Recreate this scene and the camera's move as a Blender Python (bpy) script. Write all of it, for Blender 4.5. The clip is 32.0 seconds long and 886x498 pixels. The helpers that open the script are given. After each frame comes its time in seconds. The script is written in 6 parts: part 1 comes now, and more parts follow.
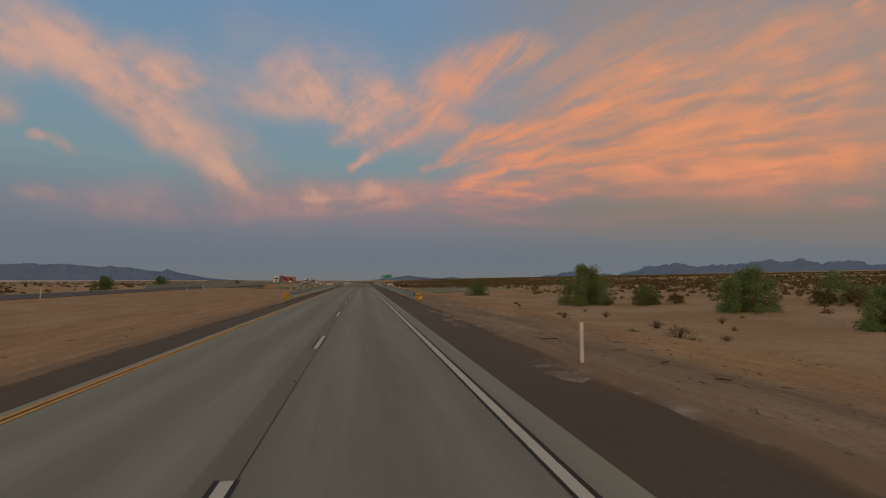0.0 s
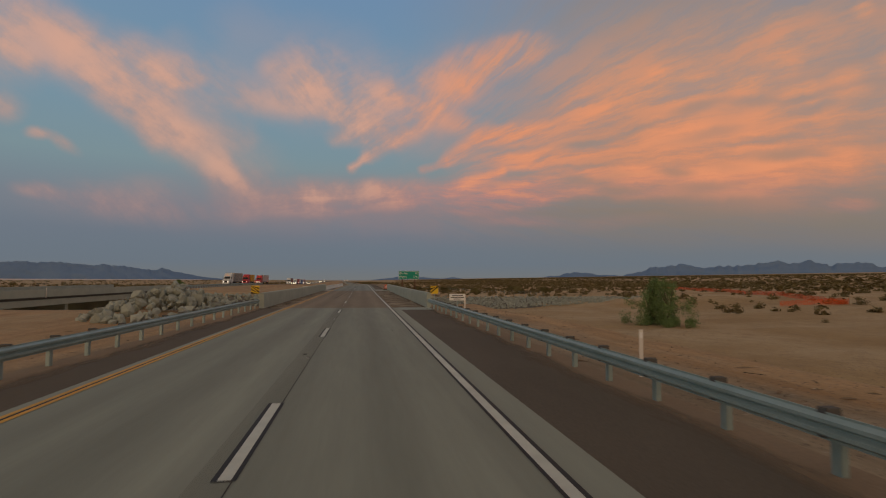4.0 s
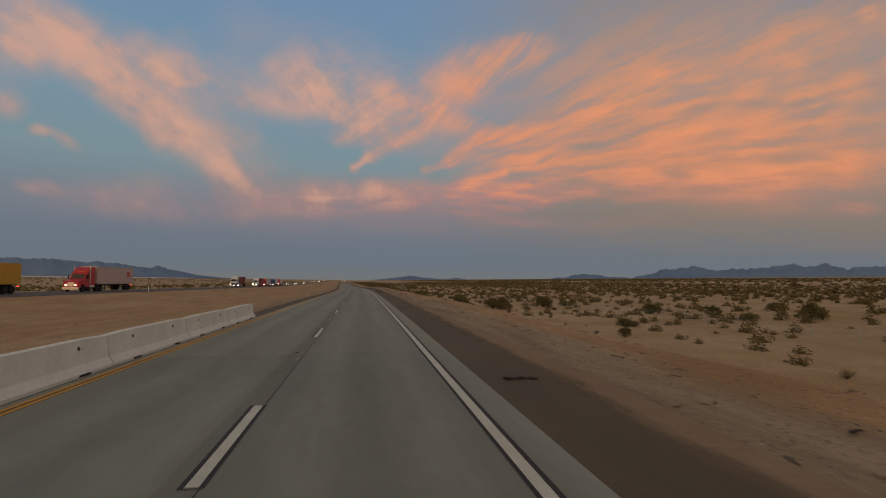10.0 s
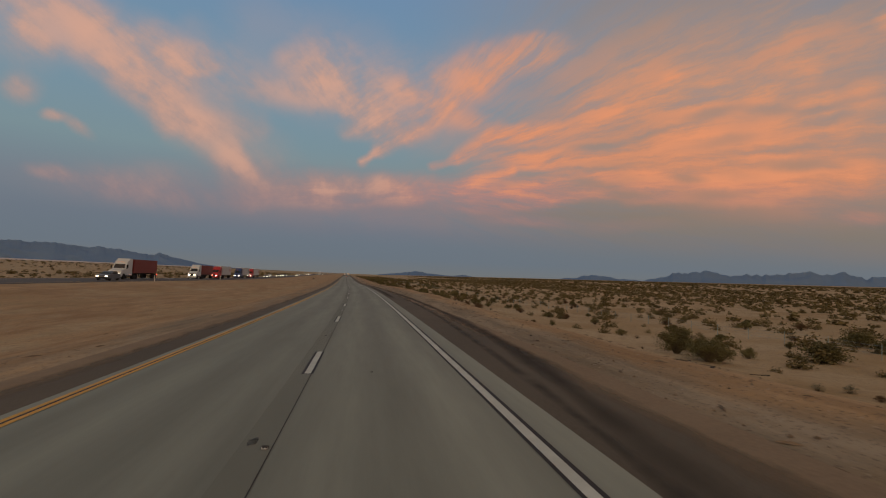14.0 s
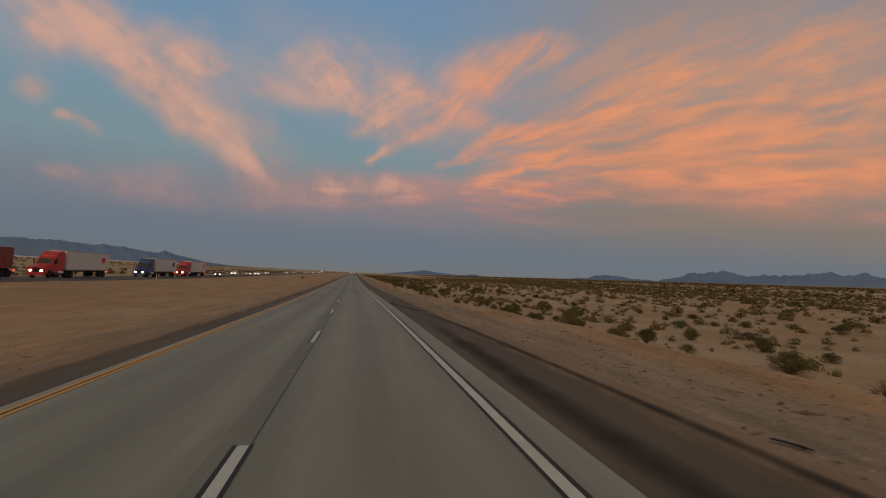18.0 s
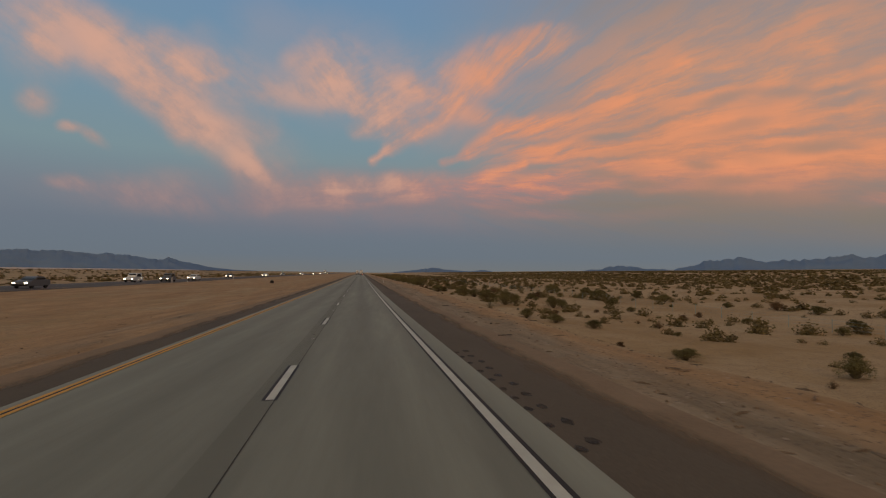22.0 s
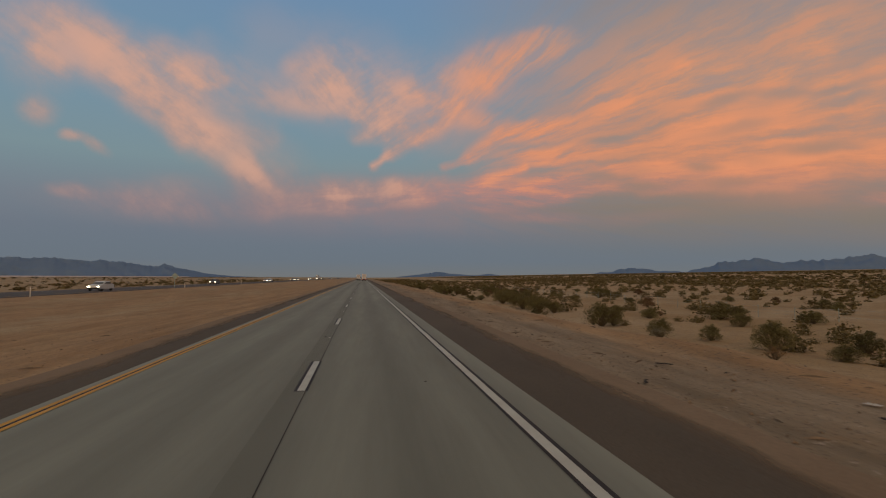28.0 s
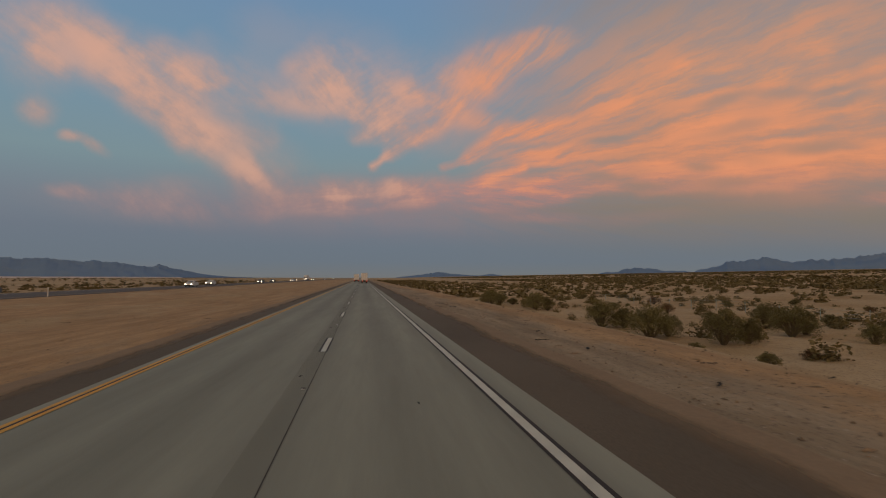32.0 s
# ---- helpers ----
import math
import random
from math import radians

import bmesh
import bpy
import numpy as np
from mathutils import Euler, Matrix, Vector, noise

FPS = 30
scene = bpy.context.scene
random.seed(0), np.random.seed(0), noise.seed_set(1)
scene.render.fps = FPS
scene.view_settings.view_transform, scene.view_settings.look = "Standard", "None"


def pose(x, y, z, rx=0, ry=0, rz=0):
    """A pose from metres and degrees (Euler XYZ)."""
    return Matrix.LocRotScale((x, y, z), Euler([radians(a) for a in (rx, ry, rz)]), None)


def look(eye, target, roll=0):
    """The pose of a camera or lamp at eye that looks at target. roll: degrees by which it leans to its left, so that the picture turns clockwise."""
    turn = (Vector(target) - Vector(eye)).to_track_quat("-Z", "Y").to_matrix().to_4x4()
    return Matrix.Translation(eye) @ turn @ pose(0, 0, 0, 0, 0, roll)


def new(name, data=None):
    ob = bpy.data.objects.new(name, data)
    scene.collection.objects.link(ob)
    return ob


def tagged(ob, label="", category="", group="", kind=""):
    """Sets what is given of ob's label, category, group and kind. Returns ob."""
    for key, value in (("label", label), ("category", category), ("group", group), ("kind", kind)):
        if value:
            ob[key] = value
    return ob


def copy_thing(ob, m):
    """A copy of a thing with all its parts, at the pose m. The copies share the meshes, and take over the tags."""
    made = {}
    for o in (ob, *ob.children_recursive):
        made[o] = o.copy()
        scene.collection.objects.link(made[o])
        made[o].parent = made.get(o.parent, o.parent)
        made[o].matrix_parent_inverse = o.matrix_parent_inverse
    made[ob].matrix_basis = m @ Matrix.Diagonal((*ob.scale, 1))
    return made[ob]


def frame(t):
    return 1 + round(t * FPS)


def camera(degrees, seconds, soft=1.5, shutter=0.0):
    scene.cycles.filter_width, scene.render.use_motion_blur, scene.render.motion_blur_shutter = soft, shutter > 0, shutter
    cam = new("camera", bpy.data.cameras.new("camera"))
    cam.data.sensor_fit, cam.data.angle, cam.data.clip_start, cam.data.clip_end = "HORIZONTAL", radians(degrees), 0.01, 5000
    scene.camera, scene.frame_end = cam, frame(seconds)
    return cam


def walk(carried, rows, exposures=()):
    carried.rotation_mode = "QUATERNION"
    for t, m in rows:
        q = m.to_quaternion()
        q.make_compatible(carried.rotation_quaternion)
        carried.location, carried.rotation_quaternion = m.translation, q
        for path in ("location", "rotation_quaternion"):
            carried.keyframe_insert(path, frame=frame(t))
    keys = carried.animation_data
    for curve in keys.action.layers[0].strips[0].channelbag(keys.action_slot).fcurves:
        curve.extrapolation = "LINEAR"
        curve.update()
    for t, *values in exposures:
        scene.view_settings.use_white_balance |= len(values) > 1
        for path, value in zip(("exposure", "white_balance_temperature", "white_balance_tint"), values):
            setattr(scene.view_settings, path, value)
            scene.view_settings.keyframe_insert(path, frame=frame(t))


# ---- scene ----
cam = camera(80.0, 32.0, soft=1.15, shutter=0.08)
PATH = (
    (0, 1.34, 0.63, 2.20, -9.13, 3.37, 0.00),
    (1, 1.51, 25.44, 2.29, -9.22, 3.30, -0.08),
    (2, 1.72, 50.20, 2.36, -9.17, 3.33, 0.11),
    (3, 1.94, 74.80, 2.40, -9.19, 3.40, 0.17),
    (6, 2.52, 148.66, 2.55, -9.20, 3.39, 0.48),
    (7, 2.81, 173.44, 2.56, -9.22, 3.44, 0.43),
    (8, 3.02, 197.22, 2.67, -9.33, 3.34, 0.61),
    (9, 3.28, 221.54, 2.73, -9.27, 3.41, 0.43),
    (10, 3.55, 245.82, 2.80, -9.08, 3.46, 0.78),
    (11, 3.64, 270.19, 2.84, -8.94, 3.27, 1.34),
    (12, 3.68, 293.32, 2.79, -8.78, 3.27, 1.78),
    (13, 3.56, 317.57, 2.70, -8.82, 3.23, 2.31),
    (14, 3.53, 341.54, 2.58, -8.59, 3.08, 2.62),
    (17, 2.94, 414.21, 2.10, -8.13, 2.91, 2.68),
    (18, 2.53, 438.41, 1.88, -7.84, 2.96, 2.83),
    (19, 1.96, 462.46, 1.67, -7.45, 2.87, 2.50),
    (20, 1.28, 485.77, 1.46, -7.19, 2.81, 2.23),
    (21, 0.55, 510.18, 1.21, -7.10, 2.69, 1.52),
    (22, -0.29, 534.49, 1.03, -7.05, 2.62, 0.77),
    (23, -1.12, 558.88, 0.88, -6.91, 2.86, 0.30),
    (24, -1.94, 583.41, 0.76, -6.80, 2.92, 0.20),
    (25, -2.80, 607.68, 0.73, -6.75, 3.13, 0.31),
    (28, -5.35, 679.85, 0.71, -6.84, 3.09, 0.21),
    (29, -6.16, 704.16, 0.71, -6.86, 3.12, 0.14),
    (30, -6.91, 728.37, 0.71, -6.85, 3.13, 0.04),
    (31, -7.69, 752.41, 0.74, -6.88, 3.11, 0.02),
    (32, -8.43, 776.54, 0.75, -6.90, 3.12, 0.13),
)
walk(cam, [(t, pose(x, y, z, 90 + p, -r, w)) for t, x, y, z, w, p, r in PATH])

# world, sun glow and exposure
def srgb(r, g, b):
    f = lambda c: (c / 255 / 12.92) if c / 255 <= 0.04045 else ((c / 255 + 0.055) / 1.055) ** 2.4
    return (f(r), f(g), f(b), 1.0)


world = bpy.data.worlds.new("dusk_sky")
scene.world = world
world.use_nodes = True
wn, wl = world.node_tree.nodes, world.node_tree.links
wn.clear()


def wnode(kind, *ins, **props):
    n = wn.new(kind)
    for k, v in props.items():
        if k == "operation":
            n.operation = v
        elif k == "blend_type":
            n.blend_type = v
    for i, v in enumerate(ins):
        if v is None:
            continue
        if hasattr(v, "is_linked"):
            wl.new(v, n.inputs[i])
        else:
            n.inputs[i].default_value = v
    return n


def wmath(op, a, b=0.0, clamp=False):
    n = wnode("ShaderNodeMath", a, b, operation=op)
    n.use_clamp = clamp
    return n.outputs[0]


def wrange(v, a, b, c=0.0, d=1.0, smooth=True):
    n = wn.new("ShaderNodeMapRange")
    n.interpolation_type = "SMOOTHSTEP" if smooth else "LINEAR"
    wl.new(v, n.inputs["Value"])
    for key, val in (("From Min", a), ("From Max", b), ("To Min", c), ("To Max", d)):
        n.inputs[key].default_value = val
    return n.outputs["Result"]


def wmix(fac, a, b):
    n = wn.new("ShaderNodeMix")
    n.data_type = "RGBA"
    for sock, v in ((n.inputs[0], fac), (n.inputs[6], a), (n.inputs[7], b)):
        if hasattr(v, "is_linked"):
            wl.new(v, sock)
        else:
            sock.default_value = v
    return n.outputs[2]


def wnoise(vec, scale, detail=4.0, rough=0.55, distortion=0.0):
    n = wn.new("ShaderNodeTexNoise")
    wl.new(vec, n.inputs["Vector"])
    for key, val in (("Scale", scale), ("Detail", detail), ("Roughness", rough), ("Distortion", distortion)):
        n.inputs[key].default_value = val
    return n


def wramp(v, stops):
    n = wn.new("ShaderNodeValToRGB")
    wl.new(v, n.inputs[0])
    e = n.color_ramp.elements
    while len(e) < len(stops):
        e.new(0.5)
    for el, (p, c) in zip(e, stops):
        el.position, el.color = p, c
    return n.outputs[0]


coord = wn.new("ShaderNodeTexCoord").outputs["Generated"]
sep = wnode("ShaderNodeSeparateXYZ", coord)
dx, dy, dz = sep.outputs
ahead = wmath("MAXIMUM", dy, 0.12)
su, sv = wmath("DIVIDE", dx, ahead), wmath("DIVIDE", dz, ahead)
sky_uv = wnode("ShaderNodeCombineXYZ", su, sv, 0.0).outputs[0]

# clear sky: blue overhead, grey-violet band of the earth's shadow at the eastern horizon, sunset glow in the west
SKY_EAST = [(0.0, srgb(113, 116, 117)), (0.03, srgb(106, 116, 126)), (0.08, srgb(107, 118, 130)), (0.13, srgb(114, 127, 138)), (0.2, srgb(122, 143, 150)),
            (0.32, srgb(116, 145, 164)), (0.5, srgb(108, 138, 170)), (0.66, srgb(112, 118, 122)), (1.0, srgb(118, 108, 94))]
SKY_WEST = [(0.0, srgb(255, 176, 92)), (0.06, srgb(255, 196, 128)), (0.16, srgb(246, 204, 160)), (0.32, srgb(190, 186, 172)), (0.6, srgb(136, 132, 124)),
            (1.0, srgb(118, 108, 94))]
up = wmath("MAXIMUM", dz, 0.0)
east, west = wramp(up, SKY_EAST), wramp(up, SKY_WEST)
westness = wrange(wmath("MULTIPLY", dy, -1.0), -0.25, 0.95)
clear = wmix(westness, east, west)

# high cirrus, lit pink and orange from below the western horizon
warp = wnoise(sky_uv, 5.5, 6.0, 0.62)
warp_v = wnode("ShaderNodeVectorMath", warp.outputs["Color"], (0.5, 0.5, 0.5), operation="SUBTRACT").outputs[0]
warp_s = wnode("ShaderNodeVectorMath", warp_v, operation="SCALE")
warp_s.inputs[3].default_value = 0.034
fine = wnoise(sky_uv, 17.0, 5.0, 0.65)
fine_v = wnode("ShaderNodeVectorMath", fine.outputs["Color"], (0.5, 0.5, 0.5), operation="SUBTRACT").outputs[0]
fine_s = wnode("ShaderNodeVectorMath", fine_v, operation="SCALE")
fine_s.inputs[3].default_value = 0.009
p_warp = wnode("ShaderNodeVectorMath", sky_uv, warp_s.outputs[0], operation="ADD").outputs[0]
p_warp = wnode("ShaderNodeVectorMath", p_warp, fine_s.outputs[0], operation="ADD").outputs[0]


class CloudBands:
    """Soft bands of the sky, laid over one another; each waits for the one before, which keeps the shader small."""

    def __init__(self):
        self.left = None

    def follow(self):
        if self.left is None:
            return p_warp
        return wnode("ShaderNodeVectorMath", self.left, (1e-6, 1e-6, 0.0), p_warp, operation="MULTIPLY_ADD").outputs[0]

    def lay(self, gap, near, far, power):
        clear_share = wrange(gap, near, far, 1.0 - min(power, 0.97), 1.0)
        self.left = clear_share if self.left is None else wmath("MULTIPLY", self.left, clear_share)

    def arm(self, u0, v0, u1, v1, r, power):
        """An even band with round ends, for clouds made of several lengths."""
        a = wnode("ShaderNodeVectorMath", self.follow(), (u0, v0, 0), operation="SUBTRACT").outputs[0]
        b = Vector((u1 - u0, v1 - v0, 0))
        along = wnode("ShaderNodeVectorMath", a, tuple(b / b.length_squared), operation="DOT_PRODUCT").outputs["Value"]
        on = wnode("ShaderNodeVectorMath", tuple(b), operation="SCALE")
        wl.new(wmath("ADD", along, 0.0, True), on.inputs[3])
        self.lay(wnode("ShaderNodeVectorMath", a, on.outputs[0], operation="DISTANCE").outputs["Value"], 0.0, r * 1.65, power)

    def wisp(self, u0, v0, u1, v1, r, power):
        """A streak that thins out towards its ends."""
        mp = wn.new("ShaderNodeMapping")
        mp.vector_type = "TEXTURE"
        half, thick = 0.72 * math.hypot(u1 - u0, v1 - v0) + 0.7 * r, 1.7 * r
        for key, value in (("Location", ((u0 + u1) / 2, (v0 + v1) / 2, 0)), ("Rotation", (0, 0, math.atan2(v1 - v0, u1 - u0))), ("Scale", (half, thick, 1))):
            mp.inputs[key].default_value = value
        wl.new(self.follow(), mp.inputs["Vector"])
        self.lay(wnode("ShaderNodeVectorMath", mp.outputs[0], operation="LENGTH").outputs["Value"], 0.1, 1.0, power)

    def cover(self):
        return wmath("SUBTRACT", 1.0, self.left)


bright, shade = CloudBands(), CloudBands()
arm, wisp, gap_streak = bright.arm, bright.wisp, shade.wisp
arm(-0.098, 0.358, 0.118, 0.310, 0.071, 0.32)
arm(0.050, 0.371, 0.343, 0.443, 0.064, 0.32)
arm(-0.240, 0.366, -0.034, 0.331, 0.048, 0.21)
arm(-0.215, 0.455, -0.016, 0.420, 0.062, 0.17)
arm(-0.324, 0.286, -0.192, 0.191, 0.054, 0.30)
wisp(-0.529, 0.152, -0.178, 0.120, 0.035, 0.17)
wisp(-0.180, 0.144, -0.006, 0.157, 0.029, 0.69)
wisp(-0.027, 0.160, 0.234, 0.171, 0.025, 0.74)
wisp(0.189, 0.157, 0.432, 0.190, 0.028, 0.64)
arm(-0.099, 0.379, 0.053, 0.299, 0.054, 0.41)
arm(0.042, 0.298, 0.228, 0.409, 0.046, 0.41)
arm(-0.258, 0.323, -0.097, 0.331, 0.033, 0.26)
arm(-0.405, 0.362, -0.238, 0.324, 0.057, 0.26)
wisp(-0.564, 0.143, -0.227, 0.114, 0.033, 0.15)
wisp(0.616, 0.200, 1.045, 0.246, 0.027, 0.46)
wisp(0.277, 0.288, 0.758, 0.384, 0.098, 0.46)
wisp(0.578, 0.298, 1.135, 0.402, 0.147, 0.46)
wisp(0.395, 0.228, 0.771, 0.263, 0.062, 0.46)
wisp(0.706, 0.259, 1.191, 0.303, 0.104, 0.46)
wisp(0.514, 0.388, 0.812, 0.488, 0.102, 0.32)
arm(0.221, 0.217, 0.395, 0.251, 0.053, 0.37)
arm(-0.638, 0.450, -0.600, 0.404, 0.065, 0.65)
arm(-0.609, 0.403, -0.571, 0.382, 0.025, 0.69)
arm(-0.594, 0.450, -0.539, 0.431, 0.039, 0.47)
arm(-0.563, 0.459, -0.501, 0.419, 0.048, 0.69)
arm(-0.501, 0.419, -0.407, 0.398, 0.044, 0.65)
arm(-0.407, 0.398, -0.329, 0.369, 0.035, 0.69)
arm(-0.377, 0.373, -0.338, 0.355, 0.013, 0.77)
arm(-0.337, 0.353, -0.294, 0.364, 0.013, 0.82)
arm(-0.359, 0.392, -0.290, 0.378, 0.020, 0.43)
arm(-0.499, 0.389, -0.413, 0.340, 0.044, 0.65)
arm(-0.461, 0.362, -0.382, 0.302, 0.034, 0.69)
arm(-0.422, 0.329, -0.346, 0.336, 0.042, 0.52)
arm(-0.382, 0.302, -0.342, 0.264, 0.038, 0.69)
arm(-0.376, 0.282, -0.360, 0.247, 0.019, 0.65)
arm(-0.344, 0.295, -0.303, 0.246, 0.034, 0.52)
arm(-0.323, 0.265, -0.215, 0.257, 0.025, 0.43)
arm(-0.303, 0.246, -0.252, 0.208, 0.030, 0.56)
arm(-0.257, 0.213, -0.211, 0.179, 0.024, 0.56)
arm(-0.226, 0.189, -0.180, 0.144, 0.017, 0.52)
arm(-0.251, 0.187, -0.219, 0.137, 0.027, 0.26)
arm(-0.300, 0.372, -0.158, 0.331, 0.032, 0.26)
arm(-0.332, 0.432, -0.261, 0.386, 0.028, 0.21)
arm(-0.229, 0.336, -0.096, 0.315, 0.023, 0.26)
wisp(-0.628, 0.306, -0.579, 0.290, 0.022, 0.69)
wisp(-0.563, 0.255, -0.527, 0.248, 0.009, 0.69)
wisp(-0.527, 0.248, -0.489, 0.220, 0.010, 0.65)
wisp(-0.578, 0.159, -0.511, 0.149, 0.012, 0.47)
wisp(-0.511, 0.149, -0.401, 0.135, 0.022, 0.30)
wisp(-0.437, 0.130, -0.295, 0.112, 0.029, 0.21)
wisp(-0.402, 0.167, -0.317, 0.162, 0.020, 0.17)
arm(-0.161, 0.395, -0.098, 0.363, 0.025, 0.56)
arm(-0.121, 0.421, -0.058, 0.405, 0.032, 0.28)
arm(-0.098, 0.369, -0.012, 0.321, 0.031, 0.69)
arm(-0.138, 0.333, -0.043, 0.308, 0.022, 0.28)
arm(-0.033, 0.320, 0.032, 0.292, 0.033, 0.69)
arm(-0.042, 0.270, 0.032, 0.281, 0.019, 0.74)
arm(-0.014, 0.365, 0.084, 0.351, 0.028, 0.46)
arm(-0.016, 0.206, 0.018, 0.234, 0.008, 0.87)
arm(0.018, 0.234, 0.075, 0.273, 0.014, 0.87)
arm(0.075, 0.273, 0.139, 0.334, 0.023, 0.74)
arm(0.118, 0.321, 0.194, 0.383, 0.025, 0.69)
arm(0.051, 0.354, 0.160, 0.403, 0.023, 0.55)
arm(0.194, 0.383, 0.273, 0.431, 0.028, 0.60)
wisp(0.250, 0.434, 0.373, 0.475, 0.021, 0.74)
wisp(0.272, 0.477, 0.372, 0.493, 0.015, 0.55)
arm(0.181, 0.428, 0.272, 0.471, 0.023, 0.37)
arm(0.121, 0.210, 0.165, 0.233, 0.008, 0.87)
arm(0.165, 0.233, 0.231, 0.279, 0.014, 0.83)
arm(0.163, 0.308, 0.242, 0.297, 0.023, 0.60)
arm(0.231, 0.279, 0.300, 0.295, 0.016, 0.87)
wisp(0.254, 0.281, 0.406, 0.315, 0.020, 0.92)
wisp(0.406, 0.315, 0.564, 0.374, 0.023, 0.87)
wisp(0.393, 0.354, 0.526, 0.401, 0.028, 0.46)
wisp(0.564, 0.374, 0.758, 0.433, 0.035, 0.69)
wisp(0.595, 0.433, 0.634, 0.444, 0.010, 0.74)
wisp(0.514, 0.412, 0.640, 0.435, 0.041, 0.32)
wisp(0.244, 0.235, 0.395, 0.262, 0.013, 0.83)
wisp(0.395, 0.245, 0.540, 0.281, 0.013, 0.78)
wisp(0.515, 0.291, 0.679, 0.348, 0.015, 0.78)
wisp(0.540, 0.272, 0.758, 0.354, 0.017, 0.69)
wisp(0.771, 0.416, 0.880, 0.444, 0.022, 0.83)
wisp(0.880, 0.469, 0.964, 0.515, 0.037, 0.55)
wisp(0.907, 0.409, 1.020, 0.443, 0.015, 0.87)
wisp(1.020, 0.443, 1.148, 0.487, 0.017, 0.83)
wisp(1.148, 0.487, 1.350, 0.552, 0.025, 0.74)
wisp(0.934, 0.380, 1.019, 0.405, 0.012, 0.78)
wisp(1.019, 0.405, 1.147, 0.442, 0.015, 0.60)
wisp(0.758, 0.335, 0.934, 0.380, 0.019, 0.69)
wisp(0.641, 0.309, 0.771, 0.324, 0.020, 0.78)
wisp(0.771, 0.306, 0.906, 0.334, 0.014, 0.78)
wisp(0.906, 0.340, 1.146, 0.383, 0.026, 0.69)
wisp(0.758, 0.284, 0.906, 0.307, 0.013, 0.78)
wisp(0.906, 0.307, 1.145, 0.351, 0.020, 0.69)
wisp(1.146, 0.371, 1.377, 0.434, 0.051, 0.64)
arm(0.200, 0.182, 0.279, 0.215, 0.010, 0.87)
wisp(0.278, 0.220, 0.407, 0.246, 0.011, 0.78)
wisp(0.407, 0.223, 0.516, 0.218, 0.014, 0.69)
wisp(0.516, 0.224, 0.616, 0.236, 0.009, 0.87)
wisp(0.517, 0.200, 0.642, 0.222, 0.015, 0.69)
wisp(0.642, 0.222, 0.798, 0.223, 0.017, 0.78)
wisp(0.578, 0.263, 0.771, 0.263, 0.019, 0.64)
wisp(0.771, 0.261, 0.906, 0.260, 0.015, 0.60)
wisp(0.798, 0.231, 0.961, 0.248, 0.023, 0.78)
wisp(0.961, 0.257, 1.144, 0.287, 0.027, 0.78)
wisp(1.017, 0.239, 1.143, 0.252, 0.024, 0.60)
wisp(1.144, 0.275, 1.373, 0.309, 0.051, 0.64)
wisp(0.451, 0.465, 0.705, 0.539, 0.082, 0.28)
wisp(0.705, 0.539, 1.051, 0.627, 0.106, 0.28)
wisp(0.839, 0.515, 1.138, 0.584, 0.078, 0.46)
wisp(1.109, 0.613, 1.151, 0.627, 0.020, 0.64)
wisp(0.391, 0.424, 0.513, 0.459, 0.050, 0.23)
wisp(0.705, 0.453, 0.936, 0.563, 0.075, 0.28)
wisp(1.138, 0.584, 1.384, 0.663, 0.154, 0.46)
wisp(-0.150, 0.162, -0.027, 0.164, 0.021, 0.51)
wisp(-0.027, 0.169, 0.123, 0.172, 0.016, 0.64)
wisp(0.123, 0.172, 0.222, 0.183, 0.013, 0.74)
wisp(-0.159, 0.135, -0.005, 0.133, 0.017, 0.32)
wisp(-0.247, 0.113, -0.169, 0.124, 0.016, 0.26)
wisp(-0.005, 0.138, 0.145, 0.157, 0.014, 0.46)
wisp(0.145, 0.155, 0.280, 0.170, 0.010, 0.60)
wisp(0.257, 0.169, 0.396, 0.205, 0.010, 0.69)
wisp(0.280, 0.147, 0.408, 0.171, 0.011, 0.46)
wisp(0.396, 0.176, 0.505, 0.182, 0.011, 0.41)
wisp(0.224, 0.117, 0.397, 0.119, 0.011, 0.28)
wisp(0.146, 0.133, 0.280, 0.136, 0.010, 0.28)
wisp(0.505, 0.171, 0.706, 0.193, 0.011, 0.28)
wisp(0.706, 0.176, 0.905, 0.198, 0.012, 0.32)
wisp(1.016, 0.170, 1.142, 0.180, 0.015, 0.41)
wisp(0.397, 0.114, 0.642, 0.131, 0.013, 0.14)
# darker gaps between the lit fibres
gap_streak(0.406, 0.269, 0.503, 0.287, 0.008, 0.85)
gap_streak(0.503, 0.287, 0.641, 0.339, 0.008, 0.65)
gap_streak(0.641, 0.345, 0.771, 0.397, 0.011, 0.65)
gap_streak(0.255, 0.250, 0.371, 0.270, 0.007, 0.40)
gap_streak(0.267, 0.199, 0.348, 0.219, 0.007, 0.60)
gap_streak(0.395, 0.228, 0.516, 0.235, 0.006, 0.45)
gap_streak(0.396, 0.205, 0.468, 0.203, 0.010, 0.55)
gap_streak(0.616, 0.227, 0.693, 0.225, 0.009, 0.65)
gap_streak(0.667, 0.295, 0.811, 0.339, 0.011, 0.50)
gap_streak(0.811, 0.268, 1.018, 0.286, 0.013, 0.65)
gap_streak(0.825, 0.301, 0.976, 0.326, 0.009, 0.50)
gap_streak(0.907, 0.390, 1.005, 0.417, 0.009, 0.60)
gap_streak(0.920, 0.364, 1.048, 0.401, 0.010, 0.50)
gap_streak(1.047, 0.344, 1.146, 0.364, 0.017, 0.55)
gap_streak(0.468, 0.180, 0.579, 0.186, 0.008, 0.40)
gap_streak(0.642, 0.190, 0.798, 0.207, 0.011, 0.50)
